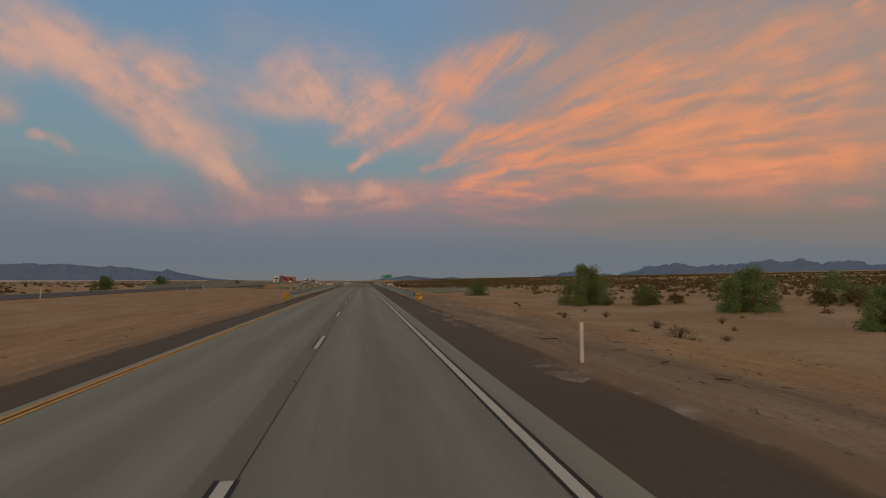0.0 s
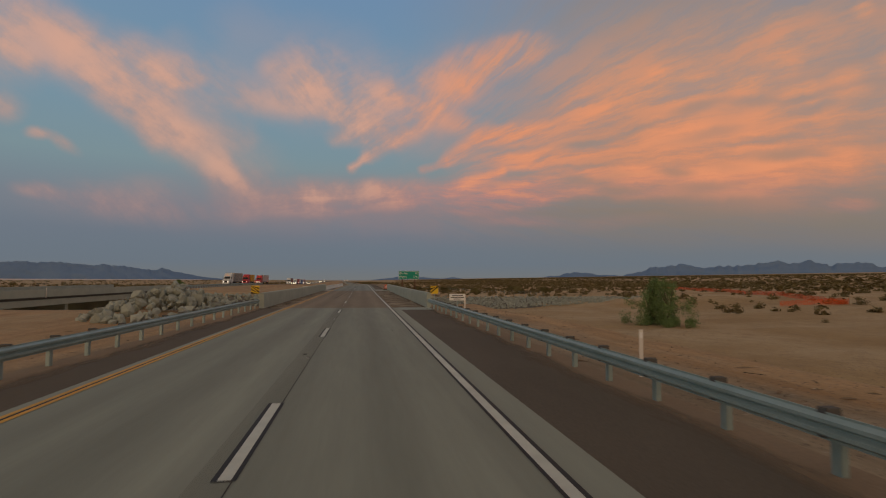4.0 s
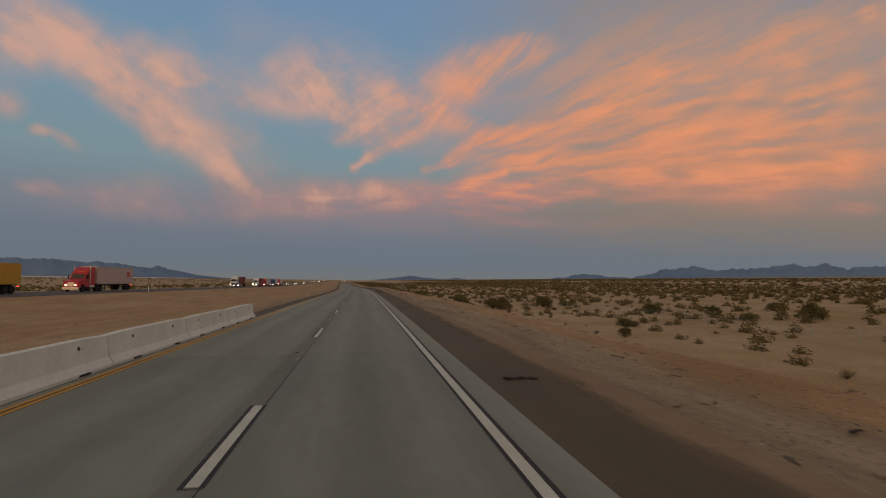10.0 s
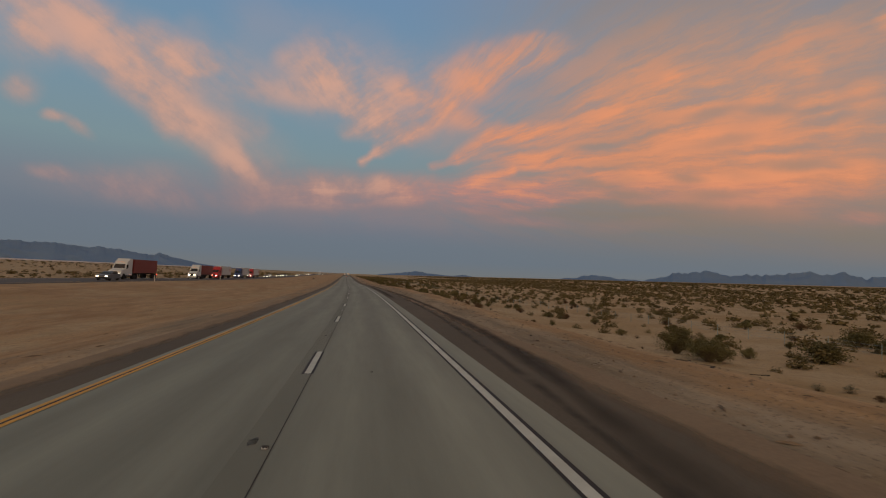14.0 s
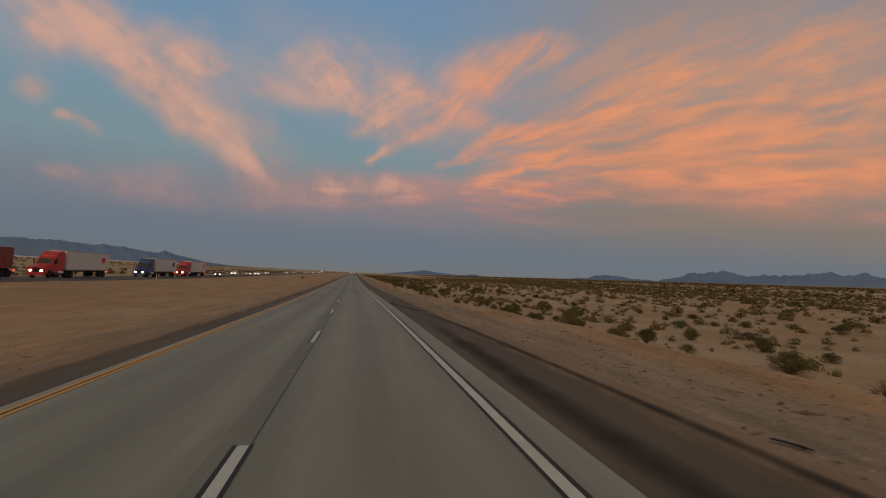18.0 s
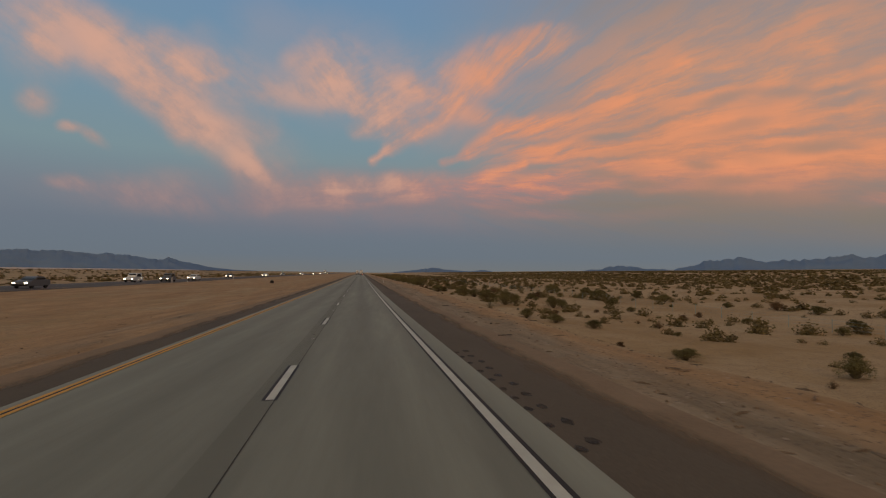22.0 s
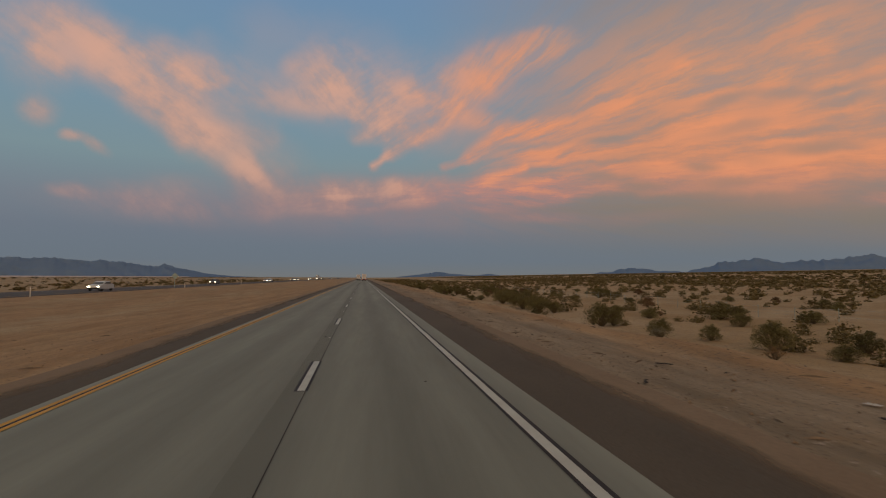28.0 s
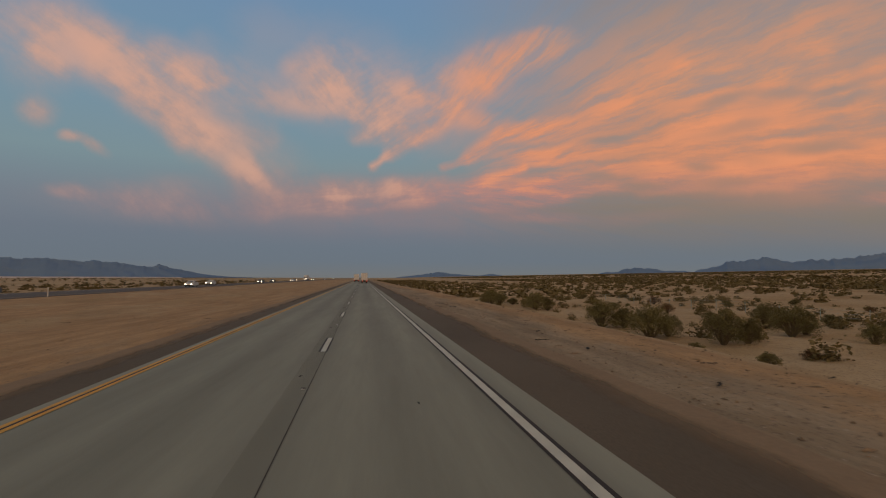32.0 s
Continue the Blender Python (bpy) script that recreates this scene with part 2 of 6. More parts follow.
gap_streak(0.240, 0.376, 0.344, 0.408, 0.019, 0.50)
gap_streak(0.197, 0.288, 0.253, 0.315, 0.010, 0.40)
gap_streak(0.771, 0.391, 0.907, 0.396, 0.010, 0.50)
gap_streak(0.145, 0.146, 0.257, 0.176, 0.006, 0.40)
gap_streak(0.325, 0.223, 0.406, 0.272, 0.005, 0.30)
gap_streak(0.042, 0.309, 0.095, 0.330, 0.009, 0.35)
gap_streak(-0.095, 0.304, -0.053, 0.280, 0.012, 0.40)
gap_streak(-0.233, 0.228, -0.180, 0.160, 0.009, 0.50)
cover, gaps = bright.cover(), shade.cover()


def fibres(turn, along, across, detail=7.0):
    """Noise drawn out along one direction of the sky."""
    mp = wn.new("ShaderNodeMapping")
    mp.vector_type = "TEXTURE"
    mp.inputs["Rotation"].default_value = (0, 0, radians(turn))
    mp.inputs["Scale"].default_value = (1 / along, 1 / across, 1.0)
    wl.new(p_warp, mp.inputs["Vector"])
    return wnoise(mp.outputs[0], 1.0, detail, 0.66).outputs[0]


def fan(centre, turns, along, detail=7.0):
    """Noise in rays that spread from one place of the sky."""
    rel = wnode("ShaderNodeVectorMath", p_warp, (centre[0], centre[1], 0), operation="SUBTRACT").outputs[0]
    xyz = wnode("ShaderNodeSeparateXYZ", rel).outputs
    turn = wmath("ARCTAN2", xyz[1], xyz[0])
    reach = wmath("LOGARITHM", wmath("ADD", wnode("ShaderNodeVectorMath", rel, operation="LENGTH").outputs["Value"], 0.05), 2.718)
    v = wnode("ShaderNodeCombineXYZ", wmath("MULTIPLY", turn, turns), wmath("MULTIPLY", reach, along), 0.0).outputs[0]
    return wnoise(v, 1.0, detail, 0.68).outputs[0]


rightness = wrange(su, -0.05, 0.28)
puff = wnoise(p_warp, 8.0, 8.0, 0.57).outputs[0]
FAN = (0.02, 0.165)
in_fan, in_left = wrange(su, 0.06, 0.3), wrange(su, -0.1, -0.26)


def blend(k, a, b):
    return wmath("ADD", wmath("MULTIPLY", b, k), wmath("MULTIPLY", a, wmath("SUBTRACT", 1.0, k)))


arms = blend(wrange(su, -0.1, 0.0), fibres(-50, 5.0, 20.0, 8.0), fibres(34, 4.5, 24.0, 8.0))
arms = blend(wrange(sv, 0.2, 0.14), arms, fibres(5, 4.0, 30.0, 8.0))
fib = blend(in_left, blend(in_fan, blend(0.45, arms, puff), fan(FAN, 14.0, 1.8, 10.0)), blend(0.4, fibres(-37, 4.0, 13.0, 9.0), puff))
wide = blend(in_left, blend(in_fan, puff, fan(FAN, 5.0, 1.1, 4.0)), fibres(-32, 2.5, 8.0, 3.0))
tex = wmath("ADD", wmath("ADD", wmath("MULTIPLY", fib, 0.66), wmath("MULTIPLY", puff, 0.14)), wmath("MULTIPLY", wide, 0.2))
# a thin grey-tan veil in the south-east
veil = wmath("MULTIPLY", wmath("MULTIPLY", wrange(su, 0.0, 0.6), wrange(sv, 0.0, 0.16)), wrange(tex, 0.3, 0.62, 0.62, 0.97))
veil_colour = wramp(sv, [(0.0, srgb(112, 111, 107)), (0.12, srgb(127, 120, 109)), (0.25, srgb(154, 130, 113)), (0.45, srgb(146, 134, 128)), (1.0, srgb(128, 124, 128))])
haze = wmath("MULTIPLY", wrange(wmath("ABSOLUTE", wmath("SUBTRACT", sv, 0.14)), 0.09, 0.0), wmath("MULTIPLY", wrange(tex, 0.3, 0.6, 0.2, 0.6), wrange(su, -0.5, 0.0, 0.12, 0.95)))
clear = wmix(haze, clear, srgb(156, 124, 120))
clear = wmix(veil, clear, veil_colour)
density = wmath("MULTIPLY", wmath("MULTIPLY", cover, wrange(tex, 0.38, 0.56, 0.36, 1.0)), wmath("SUBTRACT", 1.0, wmath("MULTIPLY", gaps, 0.85)))
pink = wramp(sv, [(0.0, srgb(132, 112, 114)), (0.1, srgb(166, 122, 122)), (0.16, srgb(206, 132, 118)), (0.25, srgb(223, 141, 100)), (0.42, srgb(212, 148, 110)),
                  (0.75, srgb(186, 150, 124)), (1.0, srgb(170, 146, 130))])
pale = wramp(sv, [(0.0, srgb(124, 114, 114)), (0.13, srgb(172, 130, 124)), (0.22, srgb(180, 142, 130)), (0.4, srgb(194, 154, 136)), (1.0, srgb(176, 152, 140))])
cloud_colour = wmix(rightness, pale, pink)
lit = wmix(wmath("MULTIPLY", wrange(tex, 0.44, 0.6), wmath("MULTIPLY", cover, wmath("SUBTRACT", 1.0, gaps))), cloud_colour, wmix(rightness, srgb(216, 164, 140), srgb(232, 150, 108)))
low = wmath("MULTIPLY", density, wrange(sv, 0.03, 0.12))
# the same cirrus goes on, unseen, behind the camera
behind = wmath("MULTIPLY", wrange(wnoise(coord, 3.0, 6.0, 0.6).outputs[0], 0.45, 0.7), wmath("MULTIPLY", wrange(wmath("MULTIPLY", dy, -1.0), -0.2, 0.1), wrange(dz, 0.05, 0.2)))
front = wrange(dy, 0.05, 0.3)
sky_colour = wmix(wmath("MULTIPLY", wmath("MULTIPLY", low, front), 0.94), clear, lit)
sky_colour = wmix(wmath("MULTIPLY", behind, 0.7), sky_colour, srgb(250, 176, 120))
bg = wnode("ShaderNodeBackground", sky_colour, 1.0)
wl.new(bg.outputs[0], wnode("ShaderNodeOutputWorld").inputs[0])

# the last glow of the set sun, low in the west behind the camera
glow = new("dusk_sun", bpy.data.lights.new("dusk_sun", "SUN"))
glow.data.energy, glow.data.angle, glow.data.color = 0.35, radians(40), (1.0, 0.72, 0.5)
glow.matrix_world = look((0, 0, 50), (20, 100, 22))
scene.view_settings.exposure = 0.0


# materials
def material(name, base, rough=0.8, vary=0.25, scale=1.0, fine=12.0, bump=0.2, metal=0.0, second=None, spread=0.5, coords="world", stretch=(1, 1, 1), rand=0.0, spec=0.3):
    """A surface with grain at two scales; second: a colour that shows in patches."""
    m = bpy.data.materials.new(name)
    m.use_nodes = True
    nt = m.node_tree
    n, l = nt.nodes, nt.links
    b = n["Principled BSDF"]
    if coords == "world":
        src = n.new("ShaderNodeNewGeometry").outputs["Position"]
    else:
        src = n.new("ShaderNodeTexCoord").outputs["Object"]
    mp = n.new("ShaderNodeMapping")
    mp.inputs["Scale"].default_value = stretch
    l.new(src, mp.inputs["Vector"])
    big, small = n.new("ShaderNodeTexNoise"), n.new("ShaderNodeTexNoise")
    for t, s, d in ((big, scale, 5.0), (small, fine, 4.0)):
        t.inputs["Scale"].default_value, t.inputs["Detail"].default_value, t.inputs["Roughness"].default_value = s, d, 0.6
        l.new(mp.outputs[0], t.inputs["Vector"])
    r1 = n.new("ShaderNodeValToRGB")
    e = r1.color_ramp.elements
    base = Vector(base[:3])
    other = Vector(second[:3]) if second else base * (1 - vary)
    e[0].position, e[1].position = 0.5 - spread / 2, 0.5 + spread / 2
    e[0].color, e[1].color = (*other, 1), (*base, 1)
    l.new(big.outputs[0], r1.inputs[0])
    mr = n.new("ShaderNodeMapRange")
    mr.inputs["To Min"].default_value, mr.inputs["To Max"].default_value = 1 - vary, 1 + vary
    l.new(small.outputs[0], mr.inputs["Value"])
    mul = n.new("ShaderNodeVectorMath")
    mul.operation = "SCALE"
    l.new(r1.outputs[0], mul.inputs[0])
    l.new(mr.outputs[0], mul.inputs[3])
    out = mul.outputs[0]
    if rand:
        oi = n.new("ShaderNodeObjectInfo")
        gi = n.new("ShaderNodeNewGeometry")
        ad = n.new("ShaderNodeMath")
        ad.operation = "ADD"
        l.new(oi.outputs["Random"], ad.inputs[0])
        l.new(gi.outputs["Random Per Island"], ad.inputs[1])
        m2 = n.new("ShaderNodeMapRange")
        m2.inputs["From Max"].default_value = 2.0
        m2.inputs["To Min"].default_value, m2.inputs["To Max"].default_value = 1 - rand, 1 + rand
        l.new(ad.outputs[0], m2.inputs["Value"])
        mu2 = n.new("ShaderNodeVectorMath")
        mu2.operation = "SCALE"
        l.new(out, mu2.inputs[0])
        l.new(m2.outputs[0], mu2.inputs[3])
        out = mu2.outputs[0]
    l.new(out, b.inputs["Base Color"])
    b.inputs["Roughness"].default_value, b.inputs["Metallic"].default_value, b.inputs["Specular IOR Level"].default_value = rough, metal, spec
    if bump:
        bp = n.new("ShaderNodeBump")
        bp.inputs["Strength"].default_value, bp.inputs["Distance"].default_value = bump, 0.02
        l.new(small.outputs[0], bp.inputs["Height"])
        l.new(bp.outputs[0], b.inputs["Normal"])
    return m


def lamp_material(name, colour, strength):
    m = bpy.data.materials.new(name)
    m.use_nodes = True
    b = m.node_tree.nodes["Principled BSDF"]
    b.inputs["Base Color"].default_value = colour
    b.inputs["Emission Color"].default_value, b.inputs["Emission Strength"].default_value = colour, strength
    return m


CONCRETE = material("pavement_concrete", (0.28, 0.3, 0.244), 0.75, 0.14, 0.16, 3.0, 0.1, second=(0.218, 0.236, 0.192), stretch=(1.0, 0.1, 1))
DECK = material("bridge_deck_concrete", (0.272, 0.232, 0.166), 0.85, 0.12, 0.2, 5.0, 0.25, second=(0.215, 0.18, 0.127), stretch=(1, 0.15, 1))


def wheel_paths(m, dark, groove):
    """Soft darker bands where wheels run, and fine lengthwise grooves, by the distance from the lane joint."""
    n, l = m.node_tree.nodes, m.node_tree.links
    b = n["Principled BSDF"]
    old = b.inputs["Base Color"].links[0].from_socket
    lat = n.new("ShaderNodeAttribute")
    lat.attribute_name = "lateral"

    def calc(op, a, c=0.0):
        x = n.new("ShaderNodeMath")
        x.operation = op
        for sock, val in ((x.inputs[0], a), (x.inputs[1], c)):
            if hasattr(val, "is_linked"):
                l.new(val, sock)
            else:
                sock.default_value = val
        return x.outputs[0]

    wave = calc("COSINE", calc("MULTIPLY", calc("ADD", lat.outputs["Fac"], 0.05), 2 * math.pi / 1.83))
    t = n.new("ShaderNodeTexNoise")
    mp = n.new("ShaderNodeMapping")
    mp.inputs["Scale"].default_value = (0.9, 0.045, 1)
    l.new(n.new("ShaderNodeNewGeometry").outputs["Position"], mp.inputs["Vector"])
    l.new(mp.outputs[0], t.inputs["Vector"])
    t.inputs["Scale"].default_value, t.inputs["Detail"].default_value, t.inputs["Roughness"].default_value = 1.0, 6.0, 0.65
    amount = calc("MULTIPLY", calc("MULTIPLY", calc("ADD", wave, 1.0), t.outputs[0]), -dark)
    gr = calc("MULTIPLY", calc("SINE", calc("MULTIPLY", lat.outputs["Fac"], 2 * math.pi / 0.075)), groove)
    streak_ = calc("MULTIPLY", calc("SUBTRACT", t.outputs[0], 0.5), 0.75)
    margin = n.new("ShaderNodeMapRange")
    for key, val in (("From Min", 3.3), ("From Max", 3.9), ("To Min", 0.0), ("To Max", 0.16)):
        margin.inputs[key].default_value = val
    l.new(calc("ABSOLUTE", lat.outputs["Fac"]), margin.inputs["Value"])
    total = calc("ADD", calc("ADD", calc("ADD", calc("ADD", amount, 1.0 + dark * 0.5), margin.outputs[0]), gr), streak_)
    mul = n.new("ShaderNodeVectorMath")
    mul.operation = "SCALE"
    l.new(old, mul.inputs[0]), l.new(total, mul.inputs[3])
    l.new(mul.outputs[0], b.inputs["Base Color"])
    return m


OLDER = material("older_pavement_concrete", (0.292, 0.317, 0.256), 0.75, 0.14, 0.16, 3.0, 0.1, second=(0.226, 0.248, 0.2), stretch=(1.0, 0.1, 1))
DARKER = material("darker_pavement_concrete", (0.25, 0.28, 0.238), 0.75, 0.16, 0.3, 3.0, 0.1, second=(0.19, 0.215, 0.184), stretch=(1.0, 0.3, 1))
wheel_paths(OLDER, 0.2, 0.0)
wheel_paths(DARKER, 0.2, 0.0)
wheel_paths(CONCRETE, 0.2, 0.0)
wheel_paths(DECK, 0.22, 0.02)
APPROACH = material("approach_slab_concrete", (0.42, 0.47, 0.41), 0.8, 0.2, 0.9, 4.0, 0.2, second=(0.27, 0.3, 0.26))
ASPHALT = material("shoulder_asphalt", (0.148, 0.126, 0.092), 0.9, 0.3, 0.3, 30.0, 0.4, second=(0.1, 0.086, 0.063), stretch=(1, 0.3, 1))
OPP_ASPHALT = material("far_carriageway_asphalt", (0.12, 0.115, 0.11), 0.9, 0.15, 0.3, 20.0, 0.3)
WHITE = material("white_road_paint", (0.66, 0.7, 0.61), 0.6, 0.1, 1.5, 25.0, 0.15, second=(0.5, 0.53, 0.46))
YELLOW = material("yellow_road_paint", (0.72, 0.4, 0.05), 0.6, 0.1, 1.5, 25.0, 0.15, second=(0.56, 0.31, 0.04))
BLACK = material("black_contrast_paint", (0.035, 0.035, 0.035), 0.7, 0.2, 2.0, 25.0, 0.15)
SEAM = material("joint_sealant", (0.07, 0.068, 0.06), 0.8, 0.2, 2.0, 20.0, 0.1)


def worn(m, least, most, scale, soft=False):
    """Lets the surface below show through in patches; soft: fades out towards the sides."""
    n, l = m.node_tree.nodes, m.node_tree.links
    t = n.new("ShaderNodeTexNoise")
    t.inputs["Scale"].default_value, t.inputs["Detail"].default_value = scale, 6.0
    l.new(n.new("ShaderNodeNewGeometry").outputs["Position"], t.inputs["Vector"])
    r = n.new("ShaderNodeMapRange")
    for key, val in (("From Min", 0.3), ("From Max", 0.7), ("To Min", least), ("To Max", most)):
        r.inputs[key].default_value = val
    l.new(t.outputs[0], r.inputs["Value"])
    out = r.outputs[0]
    if soft:
        side, mul = n.new("ShaderNodeAttribute"), n.new("ShaderNodeMath")
        side.attribute_name, mul.operation = "soft", "MULTIPLY"
        l.new(out, mul.inputs[0]), l.new(side.outputs["Fac"], mul.inputs[1])
        out = mul.outputs[0]
    l.new(out, n["Principled BSDF"].inputs["Alpha"])
    return m


RUBBER = worn(material("tyre_rubber_marks", (0.06, 0.057, 0.05), 0.85, 0.2, 1.2, 10.0, 0.1), 0.1, 0.6, 1.2, True)
SMEAR = worn(material("shoulder_tyre_tracks", (0.045, 0.04, 0.034), 0.9, 0.2, 1.2, 14.0, 0.2), 0.45, 0.85, 0.8, True)
STAIN = worn(material("oil_stain", (0.05, 0.047, 0.042), 0.7, 0.2, 1.2, 10.0, 0.1), 0.3, 0.9, 6.0)
SAND = material("desert_sand", (0.43, 0.31, 0.152), 0.95, 0.16, 0.1, 2.5, 0.6, second=(0.335, 0.222, 0.096))


def graded_sand(m):
    """Browner graded earth along the road, pale crust and gravel specks further out; the share is stored on the ground's points."""
    n, l = m.node_tree.nodes, m.node_tree.links
    b = n["Principled BSDF"]
    old = b.inputs["Base Color"].links[0].from_socket
    at_ = n.new("ShaderNodeAttribute")
    at_.attribute_name = "graded"
    pos = n.new("ShaderNodeNewGeometry").outputs["Position"]

    def tex(scale, detail, rough, stretch=(1, 1, 1)):
        mp = n.new("ShaderNodeMapping")
        mp.inputs["Scale"].default_value = stretch
        l.new(pos, mp.inputs["Vector"])
        t = n.new("ShaderNodeTexNoise")
        t.inputs["Scale"].default_value, t.inputs["Detail"].default_value, t.inputs["Roughness"].default_value = scale, detail, rough
        l.new(mp.outputs[0], t.inputs["Vector"])
        return t.outputs[0]

    def ranged(v, lo, hi, a, c):
        r = n.new("ShaderNodeMapRange")
        for key, val in (("From Min", lo), ("From Max", hi), ("To Min", a), ("To Max", c)):
            r.inputs[key].default_value = val
        l.new(v, r.inputs["Value"])
        return r.outputs[0]

    def mixed(fac, a, c):
        x = n.new("ShaderNodeMix")
        x.data_type = "RGBA"
        l.new(fac, x.inputs[0])
        for sock, val in ((x.inputs[6], a), (x.inputs[7], c)):
            if hasattr(val, "is_linked"):
                l.new(val, sock)
            else:
                sock.default_value = val
        return x.outputs[2]

    def mult(a, c):
        x = n.new("ShaderNodeMath")
        x.operation = "MULTIPLY"
        l.new(a, x.inputs[0]), l.new(c, x.inputs[1])
        return x.outputs[0]

    streaks = tex(0.8, 8.0, 0.7, (1.0, 0.12, 1))
    patches = tex(0.06, 5.0, 0.6)
    speck = tex(8.0, 4.0, 0.75)
    c = mixed(ranged(patches, 0.4, 0.6, 0.1, 0.85), old, (0.5, 0.39, 0.235, 1))
    grey = mixed(ranged(streaks, 0.38, 0.62, 0.0, 1.0), (0.22, 0.177, 0.114, 1), (0.39, 0.315, 0.21, 1))
    rust = mixed(ranged(streaks, 0.36, 0.62, 0.0, 1.0), (0.33, 0.205, 0.096, 1), (0.5, 0.335, 0.172, 1))
    wob = n.new("ShaderNodeMath")
    wob.operation = "ADD"
    l.new(at_.outputs["Fac"], wob.inputs[0])
    l.new(ranged(tex(0.5, 6.0, 0.65, (1, 0.25, 1)), 0.25, 0.75, -0.3, 0.3), wob.inputs[1])
    earth = mixed(ranged(wob.outputs[0], 0.5, 0.85, 0.0, 1.0), grey, rust)
    c = mixed(ranged(wob.outputs[0], 1.0, 1.3, 1.0, 0.0), c, earth)
    c = mixed(ranged(tex(0.7, 7.0, 0.7), 0.5, 0.68, 0.0, 0.55), c, (0.29, 0.205, 0.11, 1))
    c = mixed(ranged(speck, 0.55, 0.64, 0.0, 0.8), c, (0.14, 0.105, 0.075, 1))
    c = mixed(ranged(tex(7.0, 2.0, 0.5), 0.66, 0.74, 0.0, 0.5), c, (0.55, 0.47, 0.38, 1))
    l.new(c, b.inputs["Base Color"])
    relief = n.new("ShaderNodeBump")
    relief.inputs["Strength"].default_value, relief.inputs["Distance"].default_value = 0.7, 0.12
    l.new(tex(1.6, 7.0, 0.62, (1, 0.6, 1)), relief.inputs["Height"])
    l.new(b.inputs["Normal"].links[0].from_socket, relief.inputs["Normal"])
    l.new(relief.outputs[0], b.inputs["Normal"])
    return m


graded_sand(SAND)
# distance haze is painted in: rock coloured blue-grey, no real haze
MOUNTAIN = material("haze_tinted_rock", (0.17, 0.27, 0.43), 1.0, 0.06, 0.004, 0.02, 0.0, second=(0.15, 0.24, 0.39), spec=0.0)
BARRIER = material("parapet_concrete", (0.44, 0.49, 0.42), 0.8, 0.12, 0.6, 6.0, 0.25, second=(0.33, 0.38, 0.33))
KRAIL = material("precast_barrier_concrete", (0.8, 0.85, 0.79), 0.75, 0.14, 1.1, 7.0, 0.2, second=(0.66, 0.7, 0.65), coords="object")
STEEL = material("galvanised_steel", (0.36, 0.46, 0.45), 0.42, 0.14, 1.5, 14.0, 0.1, metal=0.3, second=(0.27, 0.36, 0.35))


# the course of the road: heading, cross fall and grade (per cent) along its length
def smooth_table(nodes, span, half):
    s = np.arange(-400.0, 6001.0, 1.0)
    v = np.interp(s, [a for a, _ in nodes], [b for _, b in nodes])
    return s, np.convolve(np.pad(v, half, "edge"), np.ones(2 * half + 1) / (2 * half + 1), "valid")


ROAD_S, HEADING = smooth_table(((-400, -0.4), (0, -0.42), (150, -0.45), (250, -0.44), (340, -0.21), (415, 1.18), (490, 1.95), (540, 2.04), (610, 1.75), (700, 1.84), (800, 1.77), (6000, 1.78)), 1, 30)
_, FALL = smooth_table(((-400, 0.11), (150, 0.12), (200, 0.36), (270, 1.18), (318, 2.0), (342, 2.35), (415, 2.8), (440, 2.99), (487, 2.49), (535, 1.2), (560, 0.68), (600, 0.49), (6000, 0.3)), 1, 20)
_, GRADE = smooth_table(((-400, 0.0), (0, 0.28), (75, 0.21), (150, 0.13), (225, 0.44), (300, -0.37), (350, -0.87), (400, -0.51), (450, -0.99), (500, -0.94), (550, -0.52), (600, -0.14), (700, 0.08), (800, -0.02), (6000, 0.0)), 1, 25)
RISE = np.concatenate([[0], np.cumsum((GRADE[1:] + GRADE[:-1]) / 2)]) / 100
RISE -= np.interp(0, ROAD_S, RISE)
HEADING = np.radians(HEADING)
MID = (HEADING[1:] + HEADING[:-1]) / 2
ROAD_X = np.concatenate([[0], np.cumsum(-np.sin(MID))])
ROAD_Y = np.concatenate([[0], np.cumsum(np.cos(MID))])
ROAD_X -= np.interp(0, ROAD_S, ROAD_X)
ROAD_Y -= np.interp(0, ROAD_S, ROAD_Y)


def heading(s):
    return np.interp(s, ROAD_S, HEADING)


def step(a, b, x):
    t = np.clip((x - a) / (b - a), 0, 1)
    return t * t * (3 - 2 * t)


def plane_z(s, d):
    return np.interp(s, ROAD_S, RISE) + np.tan(np.radians(np.interp(s, ROAD_S, FALL))) * np.clip(d, -14, 14) * (1 - step(14, 33, np.abs(d)))


def at(s, d, z=0.0):
    """World place of a point s metres along the road, d metres right of the lane joint and z above the road's plane."""
    h = heading(s)
    return Vector((np.interp(s, ROAD_S, ROAD_X) + np.cos(h) * d, np.interp(s, ROAD_S, ROAD_Y) + np.sin(h) * d, plane_z(s, d) + z))


def crest(s):
    """Where the flat verge breaks off towards the desert."""
    return np.interp(s, (-100, 130, 215, 560, 640, 2000), (11.5, 11.5, 9.6, 9.6, 10.6, 10.6)) + 0.5 * np.sin(np.asarray(s) * 0.031) + 0.25 * np.sin(np.asarray(s) * 0.11 + 1)


